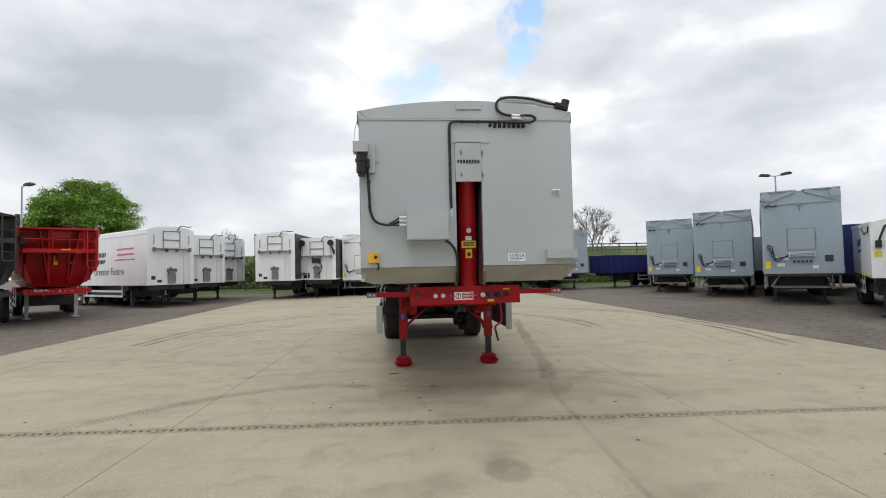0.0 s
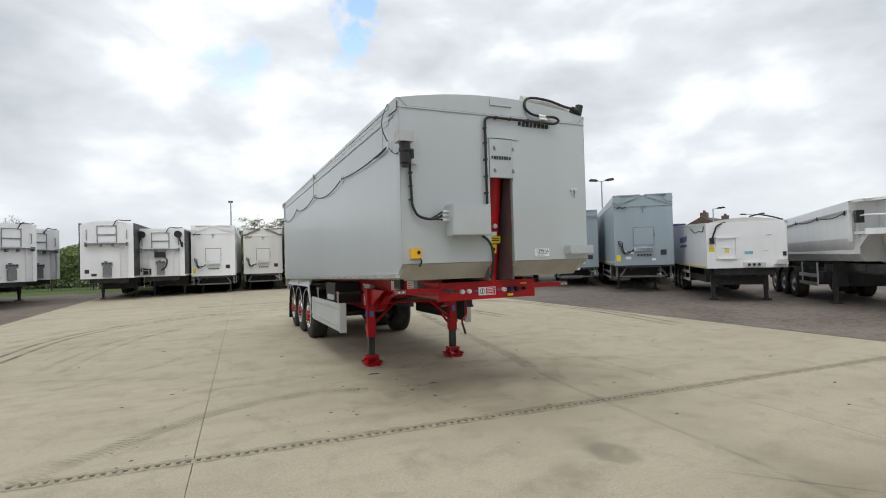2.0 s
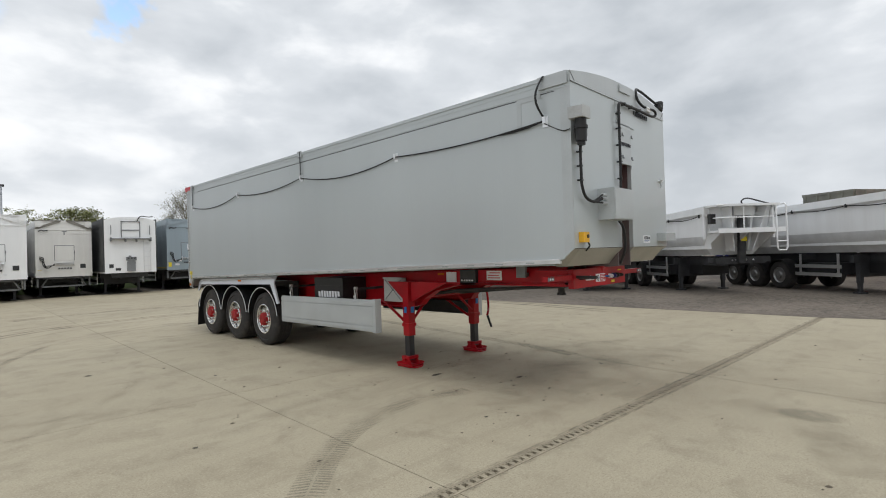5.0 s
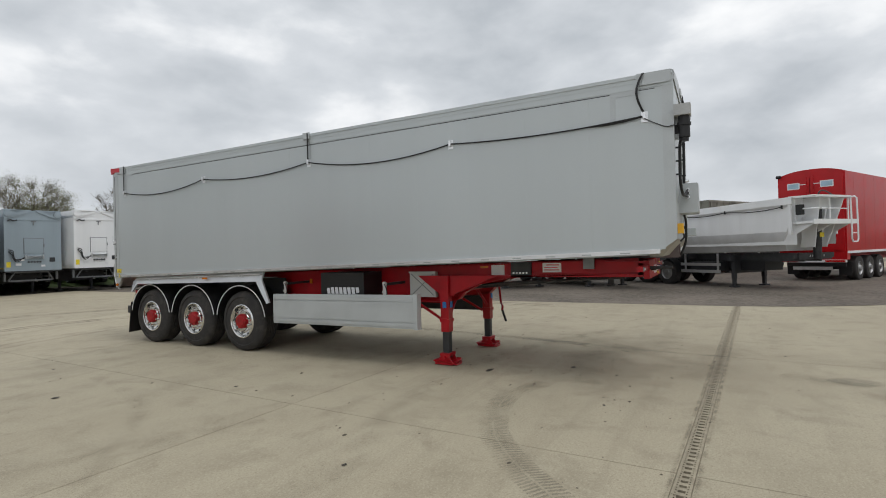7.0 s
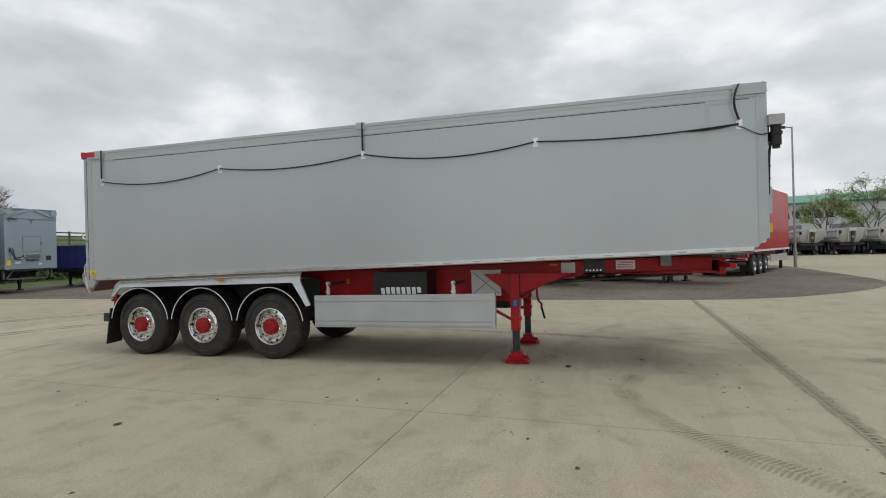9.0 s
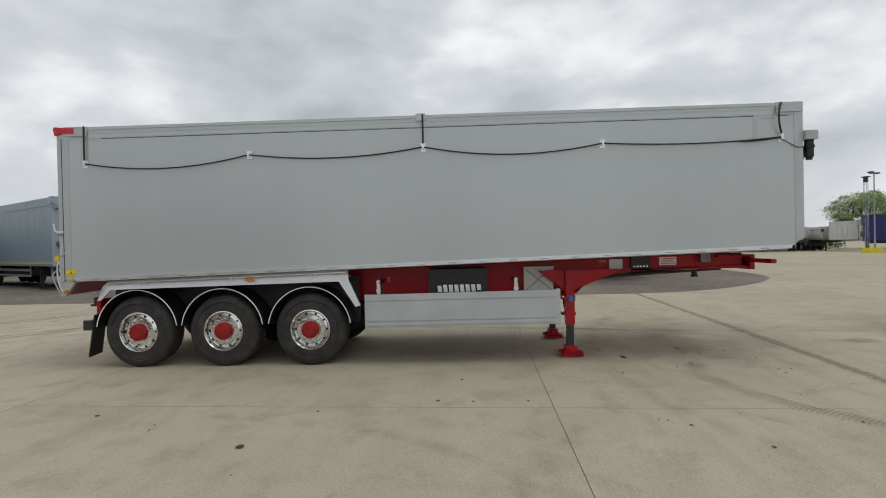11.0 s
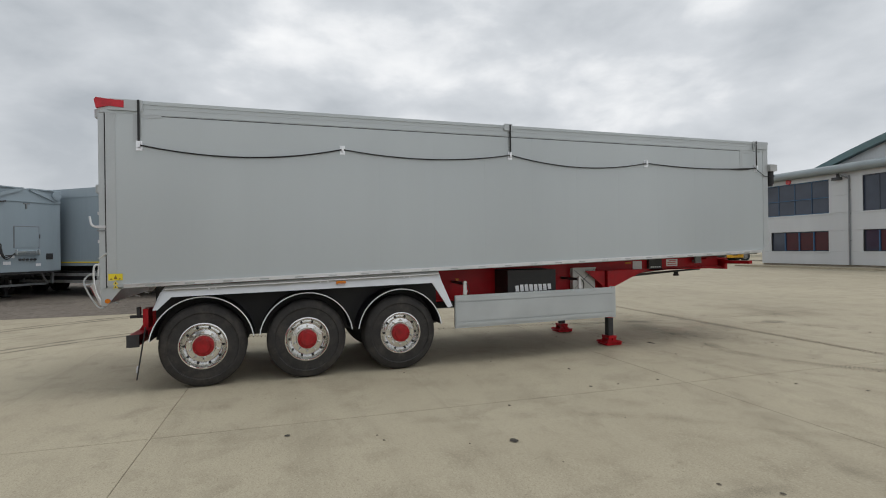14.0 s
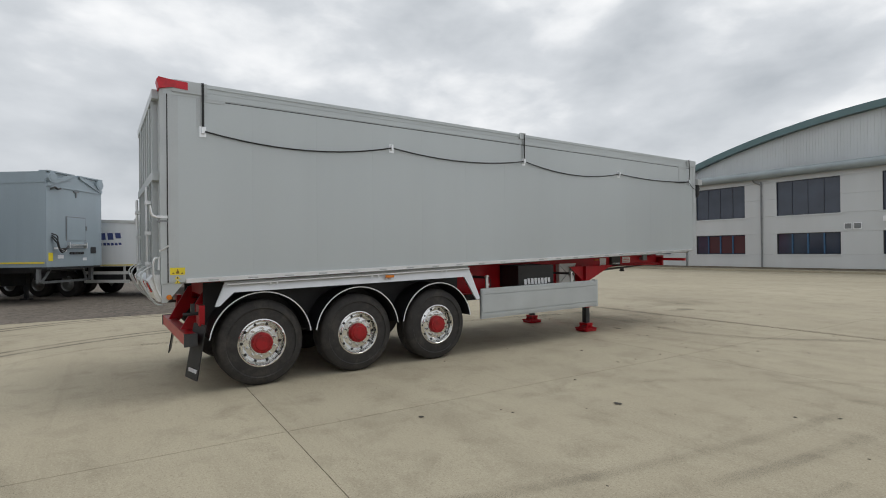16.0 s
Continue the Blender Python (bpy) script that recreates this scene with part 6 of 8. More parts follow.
def tipper(m, upper, lower, chassis, top=2.95, length=7.6, label="", group="tipping trailers in the yard", platform=True, rails=None, ram=True):
    """A trough-bodied tipping trailer parked nose first."""
    root = thing("tipper_trailer", m, label, "trailer", group)
    rails = rails or upper
    up = bm_new()
    lowb = bm_new()

    def loft(bm, sec_a, sec_b):
        a = [bm.verts.new(c) for c in sec_a]
        b = [bm.verts.new(c) for c in sec_b]
        for i in range(len(a) - 1):
            bm.faces.new((a[i], a[i + 1], b[i + 1], b[i]))
        return a, b
    zf, zr = top, top - 0.22
    for s in (-1, 1):
        y0, y1 = 0.25, length
        loft(up, [(s * 1.2, y0, zf), (s * 1.28, y0, zf), (s * 1.28, y0, zf - 0.24), (s * 1.2, y0 + 0.03, zf - 0.32), (s * 1.19, y0 + 0.25, 2.05)], [(s * 1.2, y1, zr), (s * 1.28, y1, zr), (s * 1.28, y1, zr - 0.24), (s * 1.2, y1, zr - 0.32), (s * 1.19, y1, 2.0)])
        loft(lowb, [(s * 1.19, y0 + 0.25, 2.05), (s * 1.12, y0 + 0.4, 1.8), (s * 0.75, y0 + 0.55, 1.38)], [(s * 1.19, y1, 2.0), (s * 1.12, y1, 1.72), (s * 0.75, y1, 1.3)])
        loft(up, [(s * 1.2, y0, zf), (s * 1.1, y0, zf - 0.1), (s * 1.05, y0, 1.6)], [(s * 1.2, y1, zr), (s * 1.1, y1, zr - 0.1), (s * 1.05, y1, 1.6)])
    loft(lowb, [(-0.75, 0.8, 1.38), (0.75, 0.8, 1.38)], [(-0.75, length, 1.3), (0.75, length, 1.3)])
    # front and rear boards
    for sgn, mt, secs in ((0, up, [(0.25, zf), (0.5, 2.05), (0.65, 1.8), (0.8, 1.38)]), (1, up, [(length, zr), (length + 0.1, 2.0), (length + 0.05, 1.7), (length, 1.3)])):
        ws = (1.22, 1.19, 1.12, 0.75)
        rows = [[mt.verts.new((-w, y, z)), mt.verts.new((w, y, z))] for (y, z), w in zip(secs, ws)]
        for r0, r1 in zip(rows, rows[1:]):
            mt.faces.new((r0[0], r0[1], r1[1], r1[0]))
    body = part("tipping_body", up, upper, root, "", 0)
    part("lower_hull", lowb, lower, root, "darker sloping lower hull")
    for y in (0.3, length - 0.05):
        for s in (-1, 1):
            part("end_rib", blocks((min(s * 1.2, s * 1.27), max(s * 1.2, s * 1.27), y, y + 0.1, 1.95, zf - 0.02 if y < 1 else zr)), upper, body)
    bm = bm_new()
    pts = []
    n = 3
    for i in range(n):
        a, b = 0.6 + i * 2.2, 0.6 + (i + 1) * 2.2
        for k in range(8):
            t = k / 8
            pts.append((-1.28, a + (b - a) * t, zf - 0.32 - 0.02 * i - 0.35 * t * (1 - t)))
    tube(bm, pts, 0.016, 6)
    part("sheet_cord", bm, BLACK, body)
    bm = bm_new()
    for i in range(4):
        y = 0.6 + i * 2.2
        box(bm, -1.285, -1.25, y - 0.03, y + 0.03, zf - 0.38 - 0.02 * i, zf - 0.26 - 0.02 * i)
    part("cord_clip", bm, BLACK, body)
    # hoist, strut panel and platform with ladder
    bm = bm_new()
    if ram:
        cyl(bm, (0, 0.25, 1.1), (0, 0.2, zf - 0.35), 0.13, seg=16)
        hoist = part("hoist_ram", bm, DARK, root, "dark front hoist ram")
        part("ram_sticker", blocks((-0.1, 0.1, 0.07, 0.09, 1.85, 2.0)), LABEL_Y, hoist)
    bm = bm_new()
    for s in (-1, 1):
        prism(bm, [(0.25, zf), (0.05, zf - 0.15), (0.35, 1.5), (0.6, 1.5)], "x", s * 0.28, s * 0.36)
    box(bm, -0.36, 0.36, 0.02, 0.5, zf - 0.35, zf - 0.02)
    part("hoist_frame", bm, upper, root)
    part("roll_motor", blocks((-1.2, -1.02, 0.0, 0.18, zf - 0.62, zf - 0.28)), BLACK, body, "black roll motor")
    if platform:
        pz = zf - 0.85
        part("platform", blocks((-1.15, 1.2, -0.35, 0.35, pz - 0.08, pz), (-1.15, 1.2, -0.38, -0.34, pz - 0.1, pz + 0.06)), rails, root, "narrow access platform")
        for s in (-1.05, -0.1, 0.85):
            bm = bm_new()
            prism(bm, [(-0.33, pz - 0.08), (-0.28, pz - 0.08), (0.5, pz - 0.1), (0.55, pz - 0.5), (0.5, pz - 0.55)], "x", s, s + 0.04)
            part("platform_strut", bm, rails, root)
        def rail_part(name, pts, r=0.022):
            bm = bm_new()
            tube(bm, pts, r, 8)
            part(name, bm, rails, root)
        for z in (pz + 0.42, pz + 0.85):
            rail_part("hand_rail", [(-1.1, 0.2, z), (-1.12, -0.33, z), (0.75, -0.34, z)])
        for x in (-0.25, 0.75):
            rail_part("rail_post", [(x, -0.34, pz), (x, -0.34, pz + 0.85)])
        hoop = [(0.85, 0.1, pz + 0.82), (0.85, -0.3, pz + 0.86), (0.85, -0.36, pz + 0.8), (0.85, -0.38, pz), (0.85, -0.38, pz - 0.62), (0.9, -0.38, pz - 0.72), (1.15, -0.38, pz - 0.72), (1.2, -0.38, pz - 0.62), (1.2, -0.38, pz), (1.2, -0.36, pz + 0.8), (1.2, -0.3, pz + 0.86), (1.2, 0.1, pz + 0.82)]
        rail_part("ladder_hoop", hoop, 0.028)
        # nose cheeks and top canopy
        for s in (-1, 1):
            bm = bm_new()
            loft(bm, [(s * 0.62, -0.28, zf - 0.06), (s * 0.62, 0.35, zf - 0.06)], [(s * 0.3, 0.12, 1.5), (s * 0.3, 0.55, 1.5)])
            loft(bm, [(s * 0.66, -0.28, zf - 0.06), (s * 0.66, 0.35, zf - 0.06)], [(s * 0.34, 0.12, 1.5), (s * 0.34, 0.55, 1.5)])
            loft(bm, [(s * 0.62, -0.28, zf - 0.06), (s * 0.66, -0.28, zf - 0.06)], [(s * 0.3, 0.12, 1.5), (s * 0.34, 0.12, 1.5)])
            part("nose_cheek", bm, upper, body)
        bm = bm_new()
        prism(bm, [(-1.24, 0.4), (-1.1, -0.25), (-0.8, -0.42), (0.8, -0.42), (1.1, -0.25), (1.24, 0.4)], "z", zf - 0.05, zf + 0.02)
        part("top_canopy", bm, upper, body)
        for k in range(1, 2):
            z = pz - 0.72 + k * 0.3
            rail_part("ladder_rung", [(0.85, -0.38, z), (1.2, -0.38, z)], 0.018)
        bm = bm_new()
        tube(bm, smooth_path([(0.1, 0.2, zf), (0.0, 0.15, zf + 0.15), (0.2, 0.12, zf + 0.24), (0.7, 0.15, zf + 0.12), (1.05, 0.2, zf + 0.04)], 6), 0.025, 6)
        part("top_hose", bm, BLACK, body, "looped black hose")
    part("head_beam", blocks((-1.1, 1.1, 0.35, 0.5, 1.12, 1.3), (-0.6, 0.6, 0.33, 0.35, 1.12, 1.28)), chassis, root)
    bm = bm_new()
    for i, x in enumerate((-0.3, -0.18, 0.05, 0.2, 0.45)):
        cyl(bm, (x, 0.33, 1.2), (x, 0.3, 1.2), 0.035, seg=10)
    part("coupling", bm, LABEL_W, root)
    under(root, length, 1.32, 2.8, (length - 3.4, length - 2.1, length - 0.8), chassis, legm=chassis if ram else OFFWHITE)
    return root


TIP_L = "white and silver tipping trailer with a front platform and ladder"
SILVER = mat("dull_silver_hull", (0.68, 0.69, 0.7), 0.36, 0.1, 0.08, 2, 60, 0.006, 0.0, (0.4, 0.4, 0.38), 0.3)
t0 = tipper(pose(14.4, 8.34, 0, 0, 0, -43.8), WHITE, SILVER, DARK, 3.08, length=9.2, label=TIP_L)
t1 = tipper(pose(14.97, 2.77, 0, 0, 0, -39.5), WHITE, SILVER, DARK, 3.23, length=9.2, label=TIP_L)
for root in (t0, t1):
    part("chassis_box", blocks((-0.5, 0.5, 1.8, 8.4, 0.66, 1.06)), BLACK, root, "dark chassis frame")
t2 = tipper(pose(-13.3, 21.74, 0, 0, 0, 37), REDBODY, REDBODY, REDBODY, 3.65, 9.5, label="bright red tipping trailer with a red front ladder", rails=REDBODY, ram=False)
t3 = tipper(pose(-14.15, 18.5, 0, 0, 0, 37), DARK, DARK, DARK, 3.9, label="black tipping trailer with black front rails", rails=DARK)


def front_ribs(root, paint, top, lamp=True):
    """Ledge, upright ribs, side flares and small fittings on a tipper's front board."""
    for x in (-0.62, 0.62):
        bm = bm_new()
        prism(bm, [(0.22, top - 0.06), (0.19, top - 0.1), (0.32, top - 0.9), (0.4, top - 0.9)], "x", x - 0.03, x + 0.03)
        part("front_rib", bm, paint, root)
    for z, y in ((top - 0.12, 0.24), (top - 0.5, 0.3)):
        part("cross_rib", blocks((-1.2, 1.2, y - 0.06, y + 0.05, z, z + 0.05)), paint, root)
    for s in (-1, 1):
        part("top_lug", blocks((s * 1.22, s * 1.34, 0.15, 0.45, top - 0.28, top + 0.08)), paint, root)
        bm = bm_new()
        prism(bm, [(s * 1.19, top - 0.95), (s * 1.32, top - 0.9), (s * 1.3, 2.2), (s * 0.95, 1.55), (s * 0.8, 1.5)], "y", 0.42, 0.47)
        part("side_flare", bm, paint, root)
    if lamp:
        for a, b, c, d, m in ((0.02, 0.3, top - 0.86, top - 0.8, YELLOW), (-0.16, -0.04, 2.25, 2.62, LABEL_Y), (0.3, 0.75, top - 0.95, top - 0.89, LABEL_W), (0.3, 0.5, 2.28, 2.34, LABEL_W)):
            part("marker", blocks((a, b, -0.42, -0.385, c, d)) if c > 2.7 else blocks((a, b, 0.3, 0.4, c, d)), m, root, "small marker plate")
        part("lower_tape", blocks((-0.75, -0.35, 0.3, 0.34, 1.2, 1.28)), LABEL_W, root)


front_ribs(t2, REDBODY, 3.65)
front_ribs(t3, DARK, 3.9, False)


def box_tipper():
    """Low white box tipper with a dark mark on its side."""
    root = thing("tipper_trailer", pose(14.15, 12.8, 0, 0, 0, -42), "white box tipping trailer with hoses and a valve panel", "trailer", "tipping trailers in the yard")
    W, fl, top, L_ = 1.22, 1.19, 2.76, 11.0
    rise = 0.45
    bm = bm_new()
    prism(bm, [(0, fl), (L_, fl), (L_, top + rise), (0, top)], "x", -W, W)
    body = part("tipping_body", bm, WHITE, root, "", 0.03)
    for s in (-1, 1):
        bm = bm_new()
        prism(bm, [(0, top - 0.1), (L_, top + rise - 0.1), (L_, top + rise + 0.02), (0, top + 0.02)], "x", s * (W - 0.06), s * (W + 0.03))
        part("top_rim", bm, OFFWHITE, body)
    bm = bm_new()
    prism(bm, [(-W, top)] + [(-W + 2 * W * i / 12, top + 0.16 * (1 - (i / 6 - 1) ** 2)) for i in range(1, 12)] + [(W, top)], "y", 0.05, 1.2)
    part("roll_sheet", bm, OFFWHITE, body, "pale rolled-over top sheet")
    part("tape", blocks((-W - 0.006, -W, 0.02, L_, fl + 0.03, fl + 0.07)), LABEL_Y, body)
    for z, h, n, w in ((2.35, 0.26, 7, 2.3), (2.05, 0.1, 14, 2.3)):
        brand_bars(body, mat("slate_blue_print", (0.05, 0.065, 0.2), 0.5), -W - 0.003, 5.75, z, w, h, n, "y", "side_print")
    fr = bm_new()
    for a in ((-0.92, -0.87, 1.72, 2.45), (-0.32, -0.27, 1.72, 2.45), (-0.92, -0.27, 2.42, 2.47), (-0.92, -0.27, 1.7, 1.75)):
        box(fr, a[0], a[1], -0.05, 0, a[2], a[3])
    box(fr, -0.72, -0.47, -0.03, 0, 2.08, 2.11)
    fittings = [part("front_frame", fr, WHITE, body, "white hinge frame")]
    fittings.append(part("valve_panel", blocks((-0.1, 0.55, -0.1, 0, 1.42, 1.58)), OFFWHITE, body, "white valve panel", 0.01))
    bm = bm_new()
    for x in (0.05, 0.2, 0.35):
        cyl(bm, (x, -0.13, 1.5), (x, -0.1, 1.5), 0.05, seg=12)
    fittings.append(part("valve", bm, DARK, body))
    part("sticker", blocks((-1.15, -0.98, -0.006, 0, 1.78, 1.95), (-0.65, -0.53, -0.006, 0, 1.72, 1.82)), LABEL_Y, body, "yellow stickers")
    part("print_block", blocks((-0.08, 0.08, -0.006, 0, 1.72, 1.75), (0.5, 0.66, -0.006, 0, 1.74, 1.77), (0.6, 0.78, -0.03, 0, 2.3, 2.32)), OFFWHITE, body)
    part("pale_sticker", blocks((-0.05, 0.2, -0.006, 0, 1.66, 1.76)), mat("turquoise_sticker", (0.2, 0.5, 0.55), 0.5), body)
    bm = bm_new()
    prism(bm, [(0.8, 1.5), (1.2, 1.5), (1.15, 1.66), (0.9, 1.66)], "y", -0.2, 0.0)
    fittings.append(part("front_step", bm, OFFWHITE, body, "grey step pocket"))
    fittings.append(part("socket", blocks((1.08, 1.18, -0.03, 0, 1.78, 1.92)), DARK, body))
    for ob in fittings:
        ob.location.z -= 0.2
    bm = bm_new()
    tube(bm, smooth_path([(-1.05, -0.05, 2.2), (-0.95, -0.08, 2.5), (-0.85, -0.06, 2.68), (-0.5, 0.1, 2.8), (0.1, 0.1, 2.87), (0.2, 0.1, 2.96), (0.45, 0.1, 3.0), (0.8, 0.1, 2.92), (1.15, 0.1, 2.8)], 6), 0.028, 6)
    tube(bm, smooth_path([(-1.24, 0.3, 2.72), (-1.25, 0.5, 2.5), (-1.25, 1.3, 2.55), (-1.25, 2.2, 2.52), (-1.25, 3.4, 2.75)], 5), 0.016, 6)
    part("hose", bm, BLACK, body, "black hose draped over the top")
    part("roll_motor", blocks((-1.12, -0.98, -0.12, 0.0, 2.05, 2.25)), BLACK, body)
    part("chassis_box", blocks((-0.55, 0.55, 1.6, L_ - 0.5, 0.62, fl)), BLACK, root, "dark chassis frame")
    under(root, L_, fl, 1.2, (7.0, 8.3, 9.6), DARK, guard=False)
    for s in (-1, 1):
        part("side_guard", blocks((s * 1.18, s * 1.21, 4.3, 6.25, 0.55, 0.67), (s * 1.18, s * 1.21, 4.3, 6.25, 0.88, 1.0), (s * 1.15, s * 1.18, 4.5, 4.58, 0.55, fl), (s * 1.15, s * 1.18, 5.9, 5.98, 0.55, fl)), OFFWHITE, root, "pale side guard rails")


box_tipper()


def red_trailer():
    root = thing("bulk_trailer", pose(20.19, 2.41, 0, 0, 0, -117.4), "tall red bulk trailer seen from its rear doors", "trailer")
    W, fl, h, L_ = 1.25, 1.2, 4.82, 10.5
    bm = bm_new()
    xs = [-W + 2 * W * i / 16 for i in range(17)]
    prism(bm, [(-W, fl), (W, fl)] + [(x, h - 0.22 + 0.22 * (1 - abs(x / W) ** 2.5)) for x in xs[::-1]], "y", 0, L_)
    body = part("body", bm, REDBODY, root, "", 0.02)
    for s in (-1, 1):
        part("rear_door", blocks((s * 0.02, s * (W - 0.06), -0.05, 0.0, fl + 0.1, h - 0.35)), REDBODY, body, "red rear door", 0.01)
        part("door_card", blocks((s * 0.62 - 0.2, s * 0.62 + 0.2, -0.06, -0.05, h - 0.78, h - 0.58)), mat("pale_blue_card", (0.35, 0.5, 0.6), 0.5), body, "pale blue printed card")
        part("card_frame", blocks((s * 0.62 - 0.24, s * 0.62 + 0.24, -0.055, -0.05, h - 0.82, h - 0.54)), LABEL_W, body)
        part("pale_mark", blocks((s * 0.25 - 0.12, s * 0.25 + 0.12, -0.056, -0.05, h - 0.65, h - 0.62)), LABEL_W, body)
        bm = bm_new()
        tube(bm, [(s * 0.12, -0.08, fl), (s * 0.12, -0.08, h - 0.3)], 0.02, 6)
        part("lock_rod", bm, REDBODY, body)
        bm = bm_new()
        y = 0.9
        while y < L_:
            box(bm, s * W, s * (W + 0.002), y, y + 0.01, fl + 0.1, h - 0.32)
            y += 1.25
        part("side_seam", bm, REDBODY, body)
        part("side_rail", blocks((s * W, s * (W + 0.02), 0, L_, fl - 0.02, fl + 0.08)), LABEL_W, body, "pale lower rail")
    part("rear_sill", blocks((-1.25, 1.25, -0.04, 0.3, 0.92, fl)), REDBODY, root)
    part("light_bar", blocks((-1.22, 1.22, -0.06, 0.05, 0.8, 0.92)), LABEL_W, root, "white rear lamp bar")
    for s in (-1, 1):
        part("rear_lamp", blocks((min(s * 0.5, s * 1.18), max(s * 0.5, s * 1.18), -0.09, -0.06, 0.82, 0.9)), REDLENS, root)
        part("mudflap", blocks((min(s * 0.75, s * 1.2), max(s * 0.75, s * 1.2), 0.6, 0.62, 0.25, 0.8)), BLACK, root, "black mudflap")
    # Dark sheet added for the shadow between lamp bar and bumper.
    part("under_shadow_plate", blocks((-1.1, 1.1, 0.3, 0.34, 0.62, 0.8)), DARK, root, "added dark sheet standing in for the shadow behind the bumper")
    part("rear_bumper", blocks((-0.72, 0.72, -0.08, 0.02, 0.48, 0.62)), ALU, root, "bright underrun bumper", 0.01)
    bm = bm_new()
    cyl(bm, (-W - 0.02, -0.1, h - 0.2), (-W + 0.15, -0.1, h - 0.2), 0.07, seg=12)
    part("roll_end", bm, BLACK, body)
    part("chassis", blocks((-0.5, -0.4, 0.2, L_, 0.8, fl), (0.4, 0.5, 0.2, L_, 0.8, fl)), RED, root)
    for s in (-1, 1):
        part("landing_leg", blocks((s * 0.85 - 0.08, s * 0.85 + 0.08, L_ - 0.5, L_ - 0.35, 0.0, fl)), DARK, root)
        part("side_guard", blocks((s * 1.2, s * 1.23, 5.2, L_ - 0.6, 0.55, 0.95)), ALU, root)
    simple_wheel_set(root, (1.6, 2.9, 4.2))


red_trailer()


def plain_trailer(name, m, paint, length, floor, height, label, ribs=0.0, rear=False, low=False, wheels=True):
    """A background trailer: body with ribs, rails, chassis and wheels."""
    root = thing(name, m, label, "trailer")
    W = 1.25
    body = part("body", blocks((-W, W, 0, length, floor, height)), paint, root, "", 0.03)
    bm = bm_new()
    y = 0.1
    while ribs and y < length:
        for s in (-1, 1):
            part("rib", blocks((s * W, s * (W + 0.05), y, y + 0.08, floor, height)), paint, body)
        y += ribs
    x = -W + 0.1
    while ribs and x < W:
        part("rib", blocks((x, x + 0.08, -0.05, 0.0, floor, height)), paint, body)
        x += ribs
    bm.free()
    part("rim", blocks((-W - 0.03, W + 0.03, -0.03, 0.05, height - 0.1, height + 0.03), (-W - 0.03, -W + 0.05, 0.05, length, height - 0.1, height + 0.03), (W - 0.05, W + 0.03, 0.05, length, height - 0.1, height + 0.03)), paint, body)
    part("sill", blocks((-W - 0.01, W + 0.01, -0.03, length, floor - 0.1, floor)), DARK if paint != NAVY else NAVY, body)
    if wheels:
        under(root, length, floor - 0.05, 2.4, (length - 4.0, length - 2.7, length - 1.4))
    return root


OLIVE = mat("weathered_olive_panel", (0.22, 0.22, 0.18), 0.6, 0.0, 0.2, 1.5, 40, 0.02, 0.0, (0.12, 0.11, 0.09), 0.4)
plain_trailer("flat_trailer", pose(15.9, 39.2, 0, 0, 0, -66), NAVY, 9.0, 1.25, 2.5, "navy low-sided trailer standing at the yard end", 0.9)
plain_trailer("curtain_trailer", pose(20.6, 22.4, 0, 0, 0, -43), NAVY, 13.0, 1.15, 3.35, "dark navy curtain-sided trailer", 1.3)
plain_trailer("container_trailer", pose(23.0, 30.6, 0, 0, 0, -43), BLUEGREY, 10.0, 1.2, 3.3, "pale grey ribbed container trailer", 0.45)
plain_trailer("container_trailer", pose(26.0, 7.4, 0, 0, 0, -121), OLIVE, 9.0, 1.2, 4.15, "weathered olive panelled bulk container", 0.62)
plain_trailer("curtain_trailer", pose(23.8, 11.0, 0, 0, 0, -121), NAVY, 9.0, 1.2, 2.6, "dark sheeted trailer behind the tippers", 1.2)
plain_trailer("box_trailer", pose(45.6, -7.6, 0, 0, 0, -100), BLUE, 6.0, 1.25, 3.85, "bright blue box trailer", 0.5)
plain_trailer("curtain_trailer", pose(51.5, -34.1, 0, 0, 0, -222), NAVY, 7.7, 1.2, 3.95, "long dark blue curtain-sided trailer", 1.3)
plain_trailer("box_trailer", pose(54.5, -32.6, 0, 0, 0, -222), OFFWHITE, 2.6, 1.3, 3.4, "pale grey ribbed trailer end", 0.5, wheels=False)
far_tip = tipper(pose(57.0, -11.5, 0, 0, 0, -94), OFFWHITE, SILVER, DARK, 2.9, label="pale tipping trailer in a far parked row", group="far row of tipping trailers", platform=False)
for k in range(1, 7):
    copy_thing(far_tip, pose(57.0 - 0.5 * k, -11.5 - 3.5 * k, 0, 0, 0, -94))


